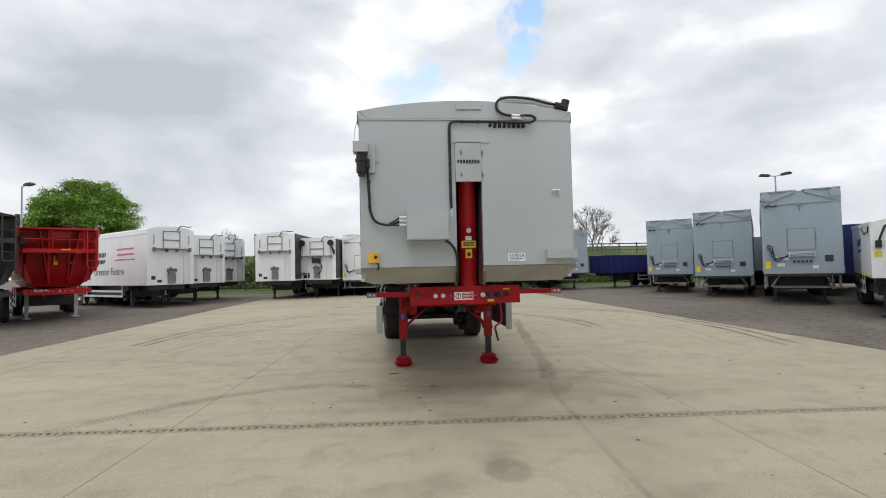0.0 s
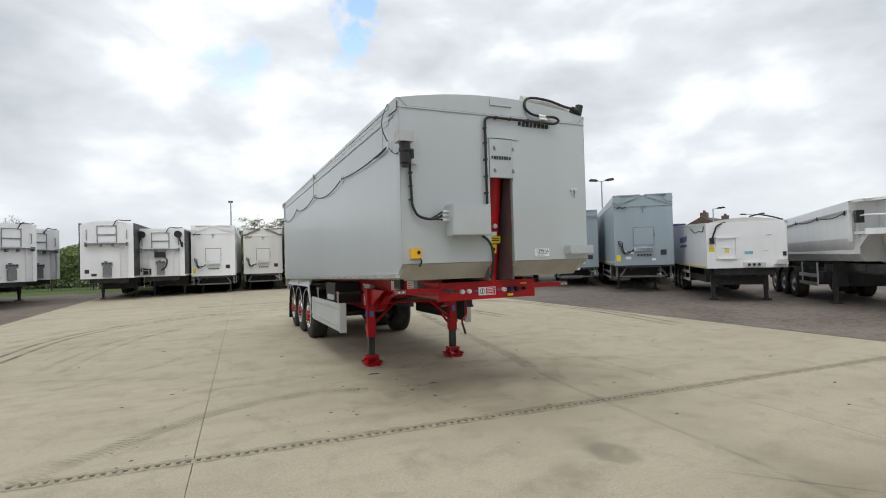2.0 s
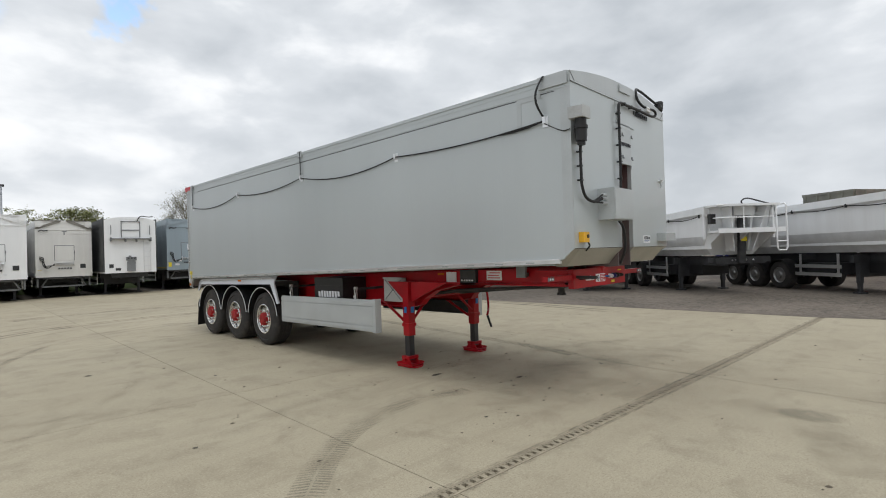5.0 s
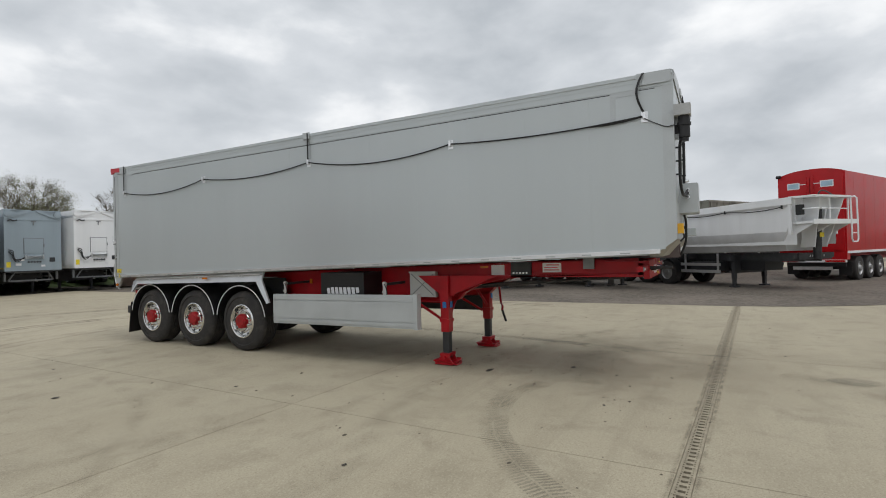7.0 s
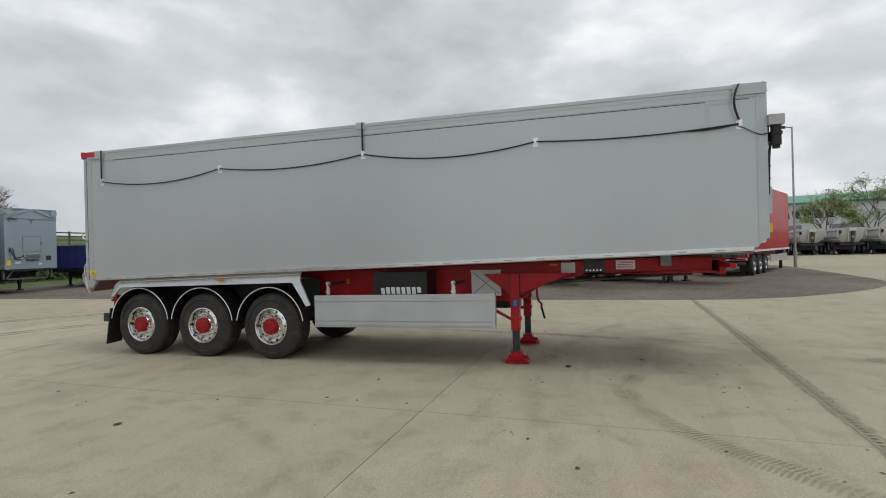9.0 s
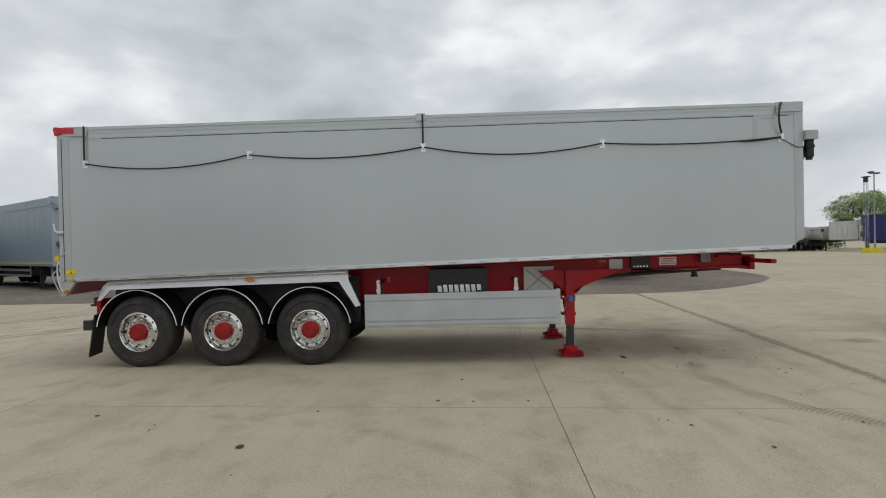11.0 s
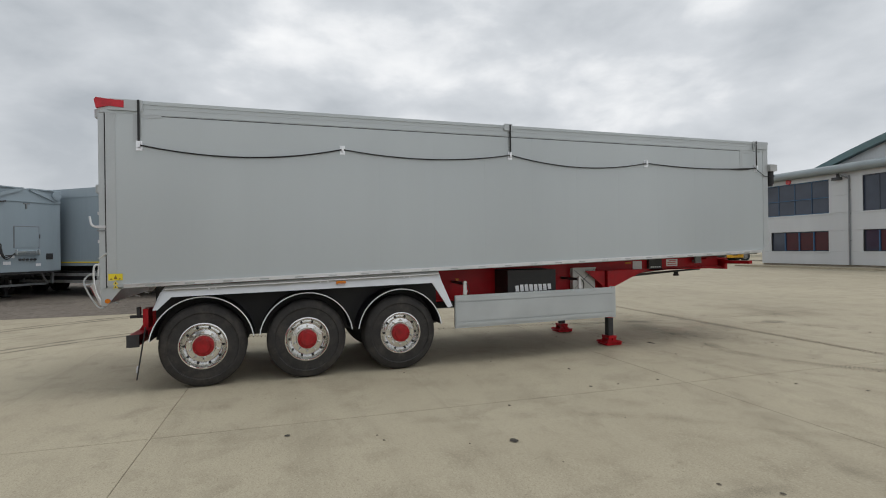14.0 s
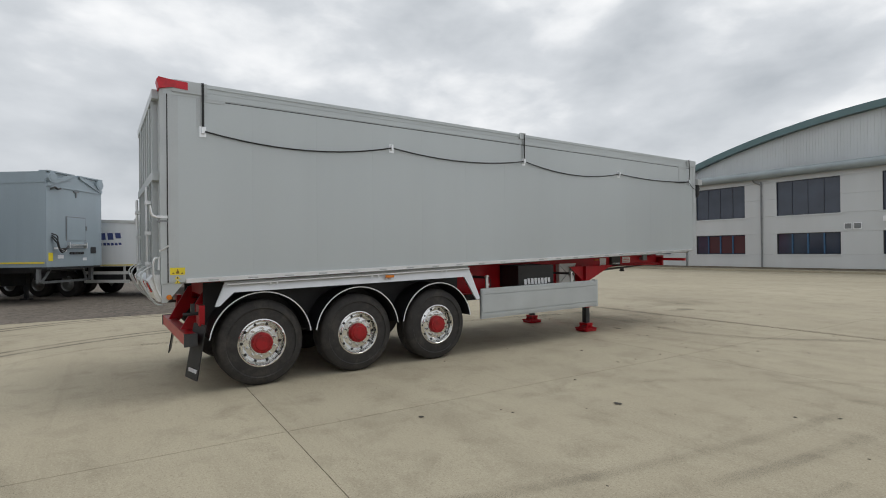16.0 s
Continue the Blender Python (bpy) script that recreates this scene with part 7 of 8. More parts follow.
def utility_truck():
    """White 4x4 utility truck with a folded lift arm and a yellow front bracket."""
    root = thing("utility_truck", pose(28.5, -25.55, 0, 0, 0, -90), "white four-wheel-drive utility truck with a folded lift arm", "truck")
    bm = bm_new()
    prism(bm, [(0.25, 1.15), (0.25, 1.55), (0.45, 1.72), (1.45, 1.85), (2.6, 1.85), (2.6, 1.05), (0.4, 1.05)], "x", -0.95, 0.95)
    part("bonnet", bm, WHITE, root, "white sloping bonnet", 0.03)
    bm = bm_new()
    prism(bm, [(1.35, 1.1), (1.45, 1.85), (1.75, 2.6), (2.75, 2.6), (2.8, 1.1)], "x", -1.0, 1.0)
    cab = part("cab", bm, WHITE, root, "", 0.03)
    bm = bm_new()
    v = [(-0.88, 1.44, 1.9), (0.88, 1.44, 1.9), (0.85, 1.72, 2.5), (-0.85, 1.72, 2.5)]
    bm.faces.new([bm.verts.new(c) for c in v])
    bm.faces.new([bm.verts.new((x, y + 0.01, z)) for x, y, z in v][::-1])
    part("windscreen", bm, GLASS, cab)
    for s in (-1, 1):
        bm = bm_new()
        prism(bm, [(1.75, 1.9), (1.95, 2.48), (2.6, 2.48), (2.6, 1.9)], "x", s * 1.0, s * 1.008)
        part("side_window", bm, GLASS, cab)
        part("door_handle", blocks((s * 1.0, s * 1.02, 2.45, 2.6, 1.7, 1.74)), BLACK, cab)
        bm = bm_new()
        for y in (1.1, 4.2):
            prism(bm, [(y + 0.72 * math.cos(t), 0.62 + 0.72 * math.sin(t)) for t in [math.pi * k / 10 for k in range(11)]], "x", s * 0.75, s * 1.08)
        part("wheel_arch", bm, BLACK, root)
        bm = bm_new()
        tube(bm, [(s * 1.02, 1.5, 1.3), (s * 1.02, 1.75, 2.0), (s * 1.0, 1.9, 2.65)], 0.07, 8)
        part("snorkel", bm, BLACK, cab)
        for y in (1.1, 4.2):
            bm = bm_new()
            lathe(bm, [(-s * a, q) for a, q in [(0.05, 0.0), (0.03, 0.25), (0.0, 0.3), (-0.01, 0.5), (0.04, 0.6), (0.3, 0.6), (0.34, 0.5)]], (s * 1.12, y, 0.6), "x", 22)
            part("wheel", bm, TYRE, root, "chunky off-road wheel")
        part("headlamp", blocks((s * 0.55, s * 0.85, 0.22, 0.25, 1.25, 1.42)), LABEL_W, root)
    part("grille", blocks((-0.5, 0.5, 0.2, 0.25, 1.2, 1.5)), BLACK, root)
    part("front_bracket", blocks((-0.75, -0.55, -0.25, 0.25, 0.55, 1.2), (0.55, 0.75, -0.25, 0.25, 0.55, 1.2), (-0.55, 0.55, -0.24, -0.1, 0.56, 0.75), (-0.55, 0.55, -0.24, -0.1, 1.05, 1.19)), YELLOW, root, "yellow front plough bracket")
    part("flat_bed", blocks((-1.05, 1.05, 2.9, 6.1, 1.05, 1.2), (-0.45, 0.45, 0.4, 6.2, 0.65, 1.05)), DARK, root, "dark flat bed and frame")
    part("equipment", blocks((-0.9, 0.9, 2.95, 4.2, 1.2, 2.2)), DARK, root, "dark equipment on the bed")
    bk = part("work_bucket", blocks((-0.6, 0.6, 5.0, 6.1, 1.35, 2.2)), WHITE, root, "white work bucket", 0.05)
    bm = bm_new()
    tube(bm, [(0, 5.4, 2.15), (0.1, 3.4, 2.55), (0.1, 2.2, 2.85)], 0.14, 8)
    tube(bm, [(0.1, 2.6, 2.75), (0.2, 1.2, 3.05), (0.2, 0.9, 3.05)], 0.15, 8)
    part("lift_arm", bm, WHITE, root, "white folded lift arm")
    part("arm_knuckle", blocks((-0.15, 0.4, 2.0, 2.9, 2.6, 2.8)), BLACK, root)
    for x in (-0.4, -0.1):
        bm = bm_new()
        cyl(bm, (x, 6.0, 1.2), (x, 6.0, 1.6), 0.13, 0.03, 10)
        part("traffic_cone", bm, mat("orange_cone", (0.65, 0.12, 0.03), 0.5), root, "orange traffic cone")


utility_truck()


def service_truck():
    root = thing("service_truck", pose(33.0, -38.0, 0, 0, 0, -24), "grey service truck with blue drums parked behind the office", "truck")
    part("body", blocks((-1.1, 1.1, 0.0, 2.0, 0.8, 2.0), (-1.1, 1.1, 2.0, 6.0, 0.9, 1.5)), MIDGREY, root, "", 0.04)
    part("load", blocks((-0.9, 0.9, 3.4, 4.6, 1.5, 2.6)), OFFWHITE, root, "pale load on the bed", 0.03)
    for x in (-0.6, 0.5):
        bm = bm_new()
        cyl(bm, (x, 2.8, 1.5), (x, 2.8, 2.4), 0.32, seg=18)
        part("drum", bm, BLUE, root, "blue drum")
    simple_wheel_set(root, (1.1, 4.8), 0.5, 1.1)


service_truck()


# ---------------------------------------------------------------- lamps, warehouse, houses, trees
def street_lamp(x, y, h, heads=1, turn=0, arm=0.9, k=1.0):
    root = thing("street_lamp", pose(x, y, 0, 0, 0, turn), "galvanised street lamp with %s dark lantern%s" % (("one", "") if heads == 1 else ("two", "s")), "street lamp", "yard lamps")
    bm = bm_new()
    cyl(bm, (0, 0, 0), (0, 0, 1.2), 0.1, seg=14)
    cyl(bm, (0, 0, 1.2), (0, 0, h), 0.07, 0.05, 14)
    part("pole", bm, POLE, root)
    for s in ((-1, 1) if heads == 2 else (1,)):
        bm = bm_new()
        tube(bm, [(0, 0, h - 0.05), (s * 0.25, 0, h + 0.02), (s * arm * 0.5, 0, h + 0.05)], 0.035, 8)
        part("arm", bm, POLE, root)
        bm = bm_new()
        a = s * arm * 0.45
        prism(bm, [(a, h), (a + s * 0.15 * k, h - 0.02), (a + s * 0.75 * k, h + 0.04), (a + s * 0.78 * k, h + 0.1), (a + s * 0.6 * k, h + 0.2), (a + s * 0.2 * k, h + 0.16), (a, h + 0.1)], "y", -0.17, 0.17)
        part("lantern", bm, DARK, root, "dark lantern head", 0.03)
    return root


street_lamp(27.1, 34.45, 7.9, 2, -35, 0.7, 0.9)
street_lamp(-1.25, 46.6, 6.95, 1, 90, 0.3)
street_lamp(-25.96, 38.15, 8.15, 1, -25)
street_lamp(29.86, -4.17, 8.95, 1, 60, 0.8, 1.0)
street_lamp(44.8, -30.05, 7.9, 2, -58, 0.6, 0.95)
street_lamp(45.0, 38.1, 6.2, 1, -30)
street_lamp(64.0, 47.0, 6.6, 2, -40, 1.6)


def camera_mast(x, y, h):
    """Slim lattice mast with a small box at its head."""
    root = thing("lattice_mast", pose(x, y, 0, 0, 0, 32), "slim galvanised lattice mast beside the yard lamp", "mast")
    bm = bm_new()
    for sx in (-1, 1):
        for sy in (-1, 1):
            cyl(bm, (sx * 0.16, sy * 0.16, 0.4), (sx * 0.13, sy * 0.13, h), 0.02, seg=6)
    part("upright", bm, POLE, root)
    n = int(h / 0.45)
    for k in range(1, n):
        z, e = k * h / n, -1 if k % 2 else 1
        bm = bm_new()
        for sy in (-1, 1):
            cyl(bm, (-0.15 * e, sy * 0.15, z), (0.15 * e, sy * 0.15, z + h / n), 0.01, seg=4)
        part("lattice_brace", bm, POLE, root)
    part("mast_head", blocks((-0.16, 0.16, -0.16, 0.16, h, h + 0.5)), DARK, root, "dark box at the mast head", 0.03)
    part("head_cap", blocks((-0.3, 0.3, -0.3, 0.3, h + 0.5, h + 0.58)), DARK, root)


camera_mast(45.2, -29.55, 7.1)
for k in range(2):
    tagged(part("base_block", blocks((44.3 + 0.6 * k, 44.89 + 0.6 * k, -30.4, -29.2, 0.0, 0.5)), mat("lemon_yellow_paint", (0.72, 0.58, 0.02), 0.55), None, "", 0.08), "yellow concrete block round the foot of the lamp and mast", "barrier", "yellow blocks")


def warehouse():
    root = thing("warehouse", pose(97.5, -11.5, 0, 0, 0, -20), "long white distribution warehouse with a green roof edge", "building")
    part("wall", blocks((0, 30, -34, 6, 0, 8.0)), CLAD, root)
    bm = bm_new()
    prism(bm, [(-0.6, 7.7), (15, 10.0), (30.6, 7.7), (30.6, 8.0), (15, 10.3), (-0.6, 8.0)], "y", -34.5, 6.5)
    part("roof", bm, GREENROOF, root, "green roof edge")
    for k in range(4):
        part("loading_door", blocks((-0.08, 0.0, -32 + k * 8, -28 + k * 8, 0.3, 4.2)), MIDGREY, root)
    brand_bars(root, INK, -0.02, -17.5, 6.0, 9.0, 1.3, 6, "y")


warehouse()


def far_house():
    root = thing("house", pose(54.6, 45.3, -0.5, 0, 0, 22), "dark tiled house roof with two brick chimneys", "building")
    part("wall", blocks((-5, 5, -4, 4, 0, 4.2)), mat("brick_wall", (0.13, 0.09, 0.075), 0.8, 0, 0.2, 4, 30, 0.02), root)
    bm = bm_new()
    prism(bm, [(-4.4, 4.1), (4.4, 4.1), (0, 6.4)], "x", -5.3, 5.3)
    part("roof", bm, mat("brown_roof_tiles", (0.10, 0.07, 0.055), 0.8, 0, 0.2, 3, 20, 0.03), root, "brown tiled roof")
    for x in (-4.2, 4.2):
        bm = blocks((x - 0.42, x + 0.42, -0.35, 0.35, 5.5, 6.9))
        for dx in (-0.2, 0.2):
            cyl(bm, (x + dx, 0, 6.9), (x + dx, 0, 7.15), 0.11, seg=8)
        part("chimney", bm, MATS["brick_wall"], root, "brick chimney with a pot")


far_house()


def tree(x, y, height, radius, base, leaves, n_clump, leaf, spread=0.5, label="", seed=1, flat=0.75, per=16, clump=0.55, lean=0.0, sparse=False, lobe_count=120):
    """Trunk with limbs that fork, and a crown of many small leaves gathered in clumps."""
    rnd = random.Random(seed)
    root = thing("tree", pose(x, y, 0), label, "tree")
    bm = bm_new()
    tips = []
    c = Vector((0, 0, base + (height - base) * 0.42))
    rz = (height - base) * 0.58

    def limb(p, d, length, r, depth):
        q = p + d * length
        reach = 0.84 if sparse else 0.74
        for _ in range(3):
            if depth == 4 or math.hypot((q.x - c.x) / radius, (q.y - c.y) / radius, (q.z - c.z) / rz) < reach:
                break
            length *= 0.6
            q = p + d * length
        else:
            return
        mid = (p + q) / 2 + Vector((rnd.uniform(-1, 1), rnd.uniform(-1, 1), 0)) * length * 0.06
        cyl(bm, p, mid, r, r * 0.85, 7, False)
        cyl(bm, mid, q, r * 0.85, r * 0.68, 7, False)
        tips.append(q)
        if depth:
            for turn in range(6 if sparse and depth == 4 else 3 if depth > 1 else 4):
                if sparse and depth == 4:
                    t = 1.047 * turn + rnd.uniform(-0.3, 0.3)
                    tilt = 0.35 if turn % 2 else 0.95
                    nd = Vector((math.cos(t) * tilt, math.sin(t) * tilt, 1)).normalized()
                else:
                    nd = (d + Vector((rnd.uniform(-1, 1), rnd.uniform(-1, 1), rnd.uniform(-0.25, 0.7))) * spread * 1.5).normalized()
                limb(q - d * length * rnd.uniform(0, 0.3), nd, (height - base) * rnd.uniform(0.34, 0.46) if depth == 4 else length * rnd.uniform(0.6, 0.85), r * 0.55, depth - 1)
    limb(Vector((0, 0, -0.1)), Vector((lean, 0, 1)).normalized(), base, height * (0.03 if not sparse else 0.014), 4)
    high = [q for q in tips if q.z > base * 1.1]
    ends = []
    if sparse:
        for q in high:
            out = Vector((q.x, q.y, (q.z - base) * 0.6)).normalized()
            for _ in range(6):
                d = (out * 0.7 + Vector((rnd.gauss(0, 0.6), rnd.gauss(0, 0.6), rnd.gauss(0.15, 0.5)))).normalized()
                e = q + d * rnd.uniform(0.35, 1.1) * radius * 0.24
                cyl(bm, q, e, 0.011, 0.005, 3, False)
                ends += [e, q.lerp(e, rnd.uniform(0.3, 0.8))]
    part("trunk", bm, BARK, root, "forked brown trunk and limbs")
    verts, faces = [], []
    # the crown is gathered in uneven lobes on a broad dome
    lobes = []
    for i in range(0 if sparse else lobe_count):
        while True:
            v = Vector((rnd.uniform(-1, 1), rnd.uniform(-1, 1), rnd.uniform(-0.8, 1)))
            if 0.35 < v.length < 1:
                break
        v = v.normalized() * rnd.uniform(0.66, 0.94) * (0.92 + 0.3 * noise.noise(v * 1.7 + Vector((seed, 0, 0))))
        lobes.append((c + Vector((v.x * radius, v.y * radius, v.z * rz * (1.0 if v.z > 0 else flat))), radius * rnd.uniform(0.12, 0.24)))
    for i in range(n_clump):
        if sparse:
            o = rnd.choice(ends) + Vector((rnd.gauss(0, 1), rnd.gauss(0, 1), rnd.gauss(0, 0.7))) * 0.12
        else:
            lobe, lr = rnd.choice(lobes)
            v = Vector((rnd.gauss(0, 1), rnd.gauss(0, 1), rnd.gauss(0.35, 0.9))).normalized() * lr * rnd.uniform(0.72, 1.0)
            o = lobe + Vector((v.x, v.y, v.z * 0.72))
        for k in range(per):
            p = o + Vector((rnd.gauss(0, 1), rnd.gauss(0, 1), rnd.gauss(0, 0.42))) * clump * 0.55
            nrm = Vector((rnd.gauss(0, 0.75), rnd.gauss(0, 0.75), 1)).normalized()
            t = rnd.uniform(0, 6.28)
            u = nrm.orthogonal().normalized()
            w = nrm.cross(u)
            a = (u * math.cos(t) + w * math.sin(t)) * leaf * rnd.uniform(0.4, 0.75)
            b = (w * math.cos(t) - u * math.sin(t)) * leaf * rnd.uniform(0.6, 1.2)
            j = len(verts)
            verts += [p - a - b * 0.3, p - b, p + a, p + b]
            faces.append((j, j + 1, j + 2, j + 3))
    me = bpy.data.meshes.new("crown")
    me.from_pydata([tuple(v) for v in verts], [], faces)
    me.materials.append(leaves)
    cr = new("crown", me)
    cr.parent = root
    tagged(cr, "", "", "", "stuff")
    return root


tree(-29.9, 52.6, 11.3, 5.2, 2.6, LEAF, 7600, 0.085, 0.6, "broad round tree in bright spring leaf", 3, 0.8, 26, 0.42, lobe_count=260)
tree(-41.0, 62.5, 9.5, 3.4, 3.0, LEAF_PALE, 300, 0.12, 0.6, "thin olive tree coming into leaf", 4, 0.8, 16, 0.6, 0.0, True)
tree(-34.8, 52.0, 8.0, 2.4, 2.2, LEAF_PALE, 420, 0.11, 0.6, "small olive tree beside the big one", 5, 0.8, 16, 0.6)
tree(15.7, 60.0, 9.7, 4.2, 2.6, TWIG, 2000, 0.055, 0.6, "half-bare spreading tree with thin new leaves", 6, 0.9, 5, 0.5, 0.0, True)
tree(5.5, 62.0, 7.6, 3.2, 2.4, LEAF_PALE, 520, 0.11, 0.6, "low bushy tree behind the trailers", 7, 0.9, 18, 0.5)
tree(1.3, 62.5, 7.0, 2.4, 2.2, LEAF_PALE, 340, 0.11, 0.6, "low bushy tree behind the trailers", 8, 0.9, 18, 0.5)
tree(22.2, 57.0, 9.0, 3.4, 2.2, TWIG, 140, 0.045, 0.8, "bare twiggy tree on the bank", 9, 0.9, 6, 0.4, 0.0, True)
tree(-23.4, 71.7, 8.4, 2.2, 3.0, TWIG, 150, 0.07, 0.8, "bare twiggy tree in the distance", 10, 0.9, 6, 0.4, 0.0, True)
tree(18.0, 63.0, 8.4, 2.8, 2.6, LEAF_PALE, 300, 0.1, 0.7, "half-bare tree behind the trailers", 11, 0.9, 12, 0.5, 0.0, True)
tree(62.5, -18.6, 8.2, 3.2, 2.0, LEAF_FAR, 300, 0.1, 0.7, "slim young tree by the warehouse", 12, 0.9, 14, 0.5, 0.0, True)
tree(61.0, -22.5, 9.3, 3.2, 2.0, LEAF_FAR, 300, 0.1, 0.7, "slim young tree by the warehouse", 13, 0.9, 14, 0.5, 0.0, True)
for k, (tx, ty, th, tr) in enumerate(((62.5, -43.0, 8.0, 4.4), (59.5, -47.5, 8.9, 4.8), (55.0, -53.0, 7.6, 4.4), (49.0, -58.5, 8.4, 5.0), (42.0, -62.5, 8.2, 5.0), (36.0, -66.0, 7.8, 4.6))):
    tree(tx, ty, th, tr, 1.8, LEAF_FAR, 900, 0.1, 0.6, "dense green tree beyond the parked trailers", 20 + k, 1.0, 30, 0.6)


def leaf_bank(name, x0, x1, y0, y1, h, n, mat_, label, seed):
    rnd = random.Random(seed)
    verts, faces = [], []
    for i in range(n * 3):
        x, y = rnd.uniform(x0, x1), rnd.uniform(y0, y1)
        top = h * (0.75 + 0.35 * noise.noise(Vector((x * 0.35, y * 0.35, seed))))
        p = Vector((x, y, top * rnd.random() ** 0.6))
        a = Vector((rnd.gauss(0, 1), rnd.gauss(0, 1), rnd.gauss(0, 1))).normalized()
        b = a.orthogonal().normalized() * rnd.uniform(0.06, 0.14)
        a = a * rnd.uniform(0.05, 0.1)
        j = len(verts)
        verts += [p - a - b * 0.3, p - b, p + a, p + b]
        faces.append((j, j + 1, j + 2, j + 3))
    me = bpy.data.meshes.new(name)
    me.from_pydata([tuple(v) for v in verts], [], faces)
    me.materials.append(mat_)
    return tagged(new(name, me), label, "hedge", kind="stuff")


leaf_bank("hedge", -24, 1, 50, 54, 4.3, 16000, LEAF_DK, "tangled green hedge behind the far fence", 1)
leaf_bank("hedge", 12, 40, 52, 55, 3.6, 14000, LEAF_DK, "overgrown green bank behind the yard", 2)
leaf_bank("hedge", 62, 66, -40, 4, 2.2, 9000, LEAF_DK, "low green hedge along the far road", 3)


def grass_bank():
    bm = bm_new()
    prof = [(44.0, -0.05), (48.0, 0.4), (53.0, 2.6), (58.0, 4.0), (70.0, 4.3), (73.0, 2.9), (85.0, 2.9), (95.0, -0.1)]
    prism(bm, prof, "x", 12.0, 70.0)
    prism(bm, [(45.5, -0.05), (48.0, 0.25), (56.0, 0.4), (60.0, -0.1)], "x", -60.0, 12.0)
    tagged(part("grass_bank", bm, GRASS), "grassy bank rising behind the yard", "ground", kind="structure")
    for k in range(3):
        root = thing("parked_van", pose(31.5 + 3.9 * k, 76 + k, 2.9, 0, 0, 80), "small white van on the road above the bank", "van")
        bm = bm_new()
        prism(bm, [(0, 0.3), (0.1, 0.9), (0.9, 1.05), (1.4, 1.75), (4.2, 1.8), (4.4, 0.3)], "x", -0.85, 0.85)
        part("body", bm, WHITE, root, "", 0.06)
        bm = bm_new()
        for y in (0.85, 3.4):
            for s in (-1, 1):
                cyl(bm, (s * 0.7, y, 0.3), (s * 0.88, y, 0.3), 0.3, seg=14)
        part("wheels", bm, TYRE, root)
        part("side_window", blocks((-0.86, 0.86, 1.5, 2.4, 1.15, 1.6)), GLASS, root)


grass_bank()


def fence():
    root = thing("fence", pose(0, 0, 0), "dark steel mesh fence along the end of the yard", "fence")
    x = -24.0
    while x < 2:
        part("post", blocks((x - 0.04, x + 0.04, 47.4, 47.48, 0, 2.3)), DARK, root)
        x += 2.6
    bm = bm_new()
    for k in range(9):
        box(bm, -24, 2, 47.43, 47.445, 0.2 + k * 0.25, 0.212 + k * 0.25)
    x = -24.0
    while x < 2:
        box(bm, x, x + 0.01, 47.43, 47.445, 0.1, 2.25)
        x += 0.2
    ob = part("mesh_wires", bm, DARK, root)
    tagged(ob, kind="stuff")


fence()


def rail_fence():
    root = thing("rail_fence", pose(0, 54.5, 2.95), "weathered timber post and rail fence on the grass bank", "fence")
    wood = mat("weathered_fence_wood", (0.13, 0.11, 0.09), 0.8, 0, 0.2, 3, 40, 0.02)
    for k in range(19):
        part("post", blocks((12.3 + 2.0 * k, 12.42 + 2.0 * k, -0.06, 0.06, -0.2, 1.3)), wood, root)
    for z in (0.45, 0.8, 1.12):
        part("rail", blocks((12.2, 48.6, -0.1, -0.06, z, z + 0.12)), wood, root)


rail_fence()
leaf_bank("hedge", 12, 34, 46.0, 48.5, 1.7, 7000, LEAF_DK, "low scrub at the foot of the grass bank", 5)


# ---------------------------------------------------------------- pavement: slabs, drain, marks
def drain_y(x):
    return 6.19 - 0.062 * x


def slabs():
    root = tagged(new("pavement"), "worn tan concrete yard cast in large square slabs", "pavement", kind="structure")
    part("joint_bed", blocks((-15.1, 9.25, -25.5, 6.0, -0.2, -0.008), (-8.95, 9.05, 6.9, 38.2, -0.2, -0.008)), JOINT, root, "dark joint filler")
    cols_hi = [-8.95, -2.65, 3.36, 9.05]
    cols_lo = [-15.1, -8.8, -2.65, 3.36, 9.25]
    rows_hi = [None, 10.28, 16.33, 22.45, 28.55, 34.65, 38.2]
    rows_lo = [-25.5, -18.3, -12.2, -6.1, 0.0, None]
    g = 0.004
    lean = 0.042

    def corner(col, cols, row, rows, dx, dy, side):
        """Where a lengthwise and a crosswise joint meet; the outer edges of the yard run straight."""
        x, y = col, row
        for _ in range(3):
            if row is None:
                y = drain_y(x) + side * 0.068
            else:
                y = row + dy - (0.0 if row in (rows[0], rows[-1]) else 0.035 * x)
            x = col + dx + (0.0 if col in (cols[0], cols[-1]) else lean * (y - 6.0))
        return x, y
    for cols, rows, sg in ((cols_hi, rows_hi, 1), (cols_lo, rows_lo, -1)):
        for a, b in zip(cols, cols[1:]):
            for c, d in zip(rows, rows[1:]):
                bm = bm_new()
                prism(bm, [corner(a, cols, c, rows, g, g, sg), corner(b, cols, c, rows, -g, g, sg), corner(b, cols, d, rows, -g, -g, sg), corner(a, cols, d, rows, g, -g, sg)], "z", -0.15, 0.0)
                part("slab", bm, CONCRETE, root)
    return root


slabs()


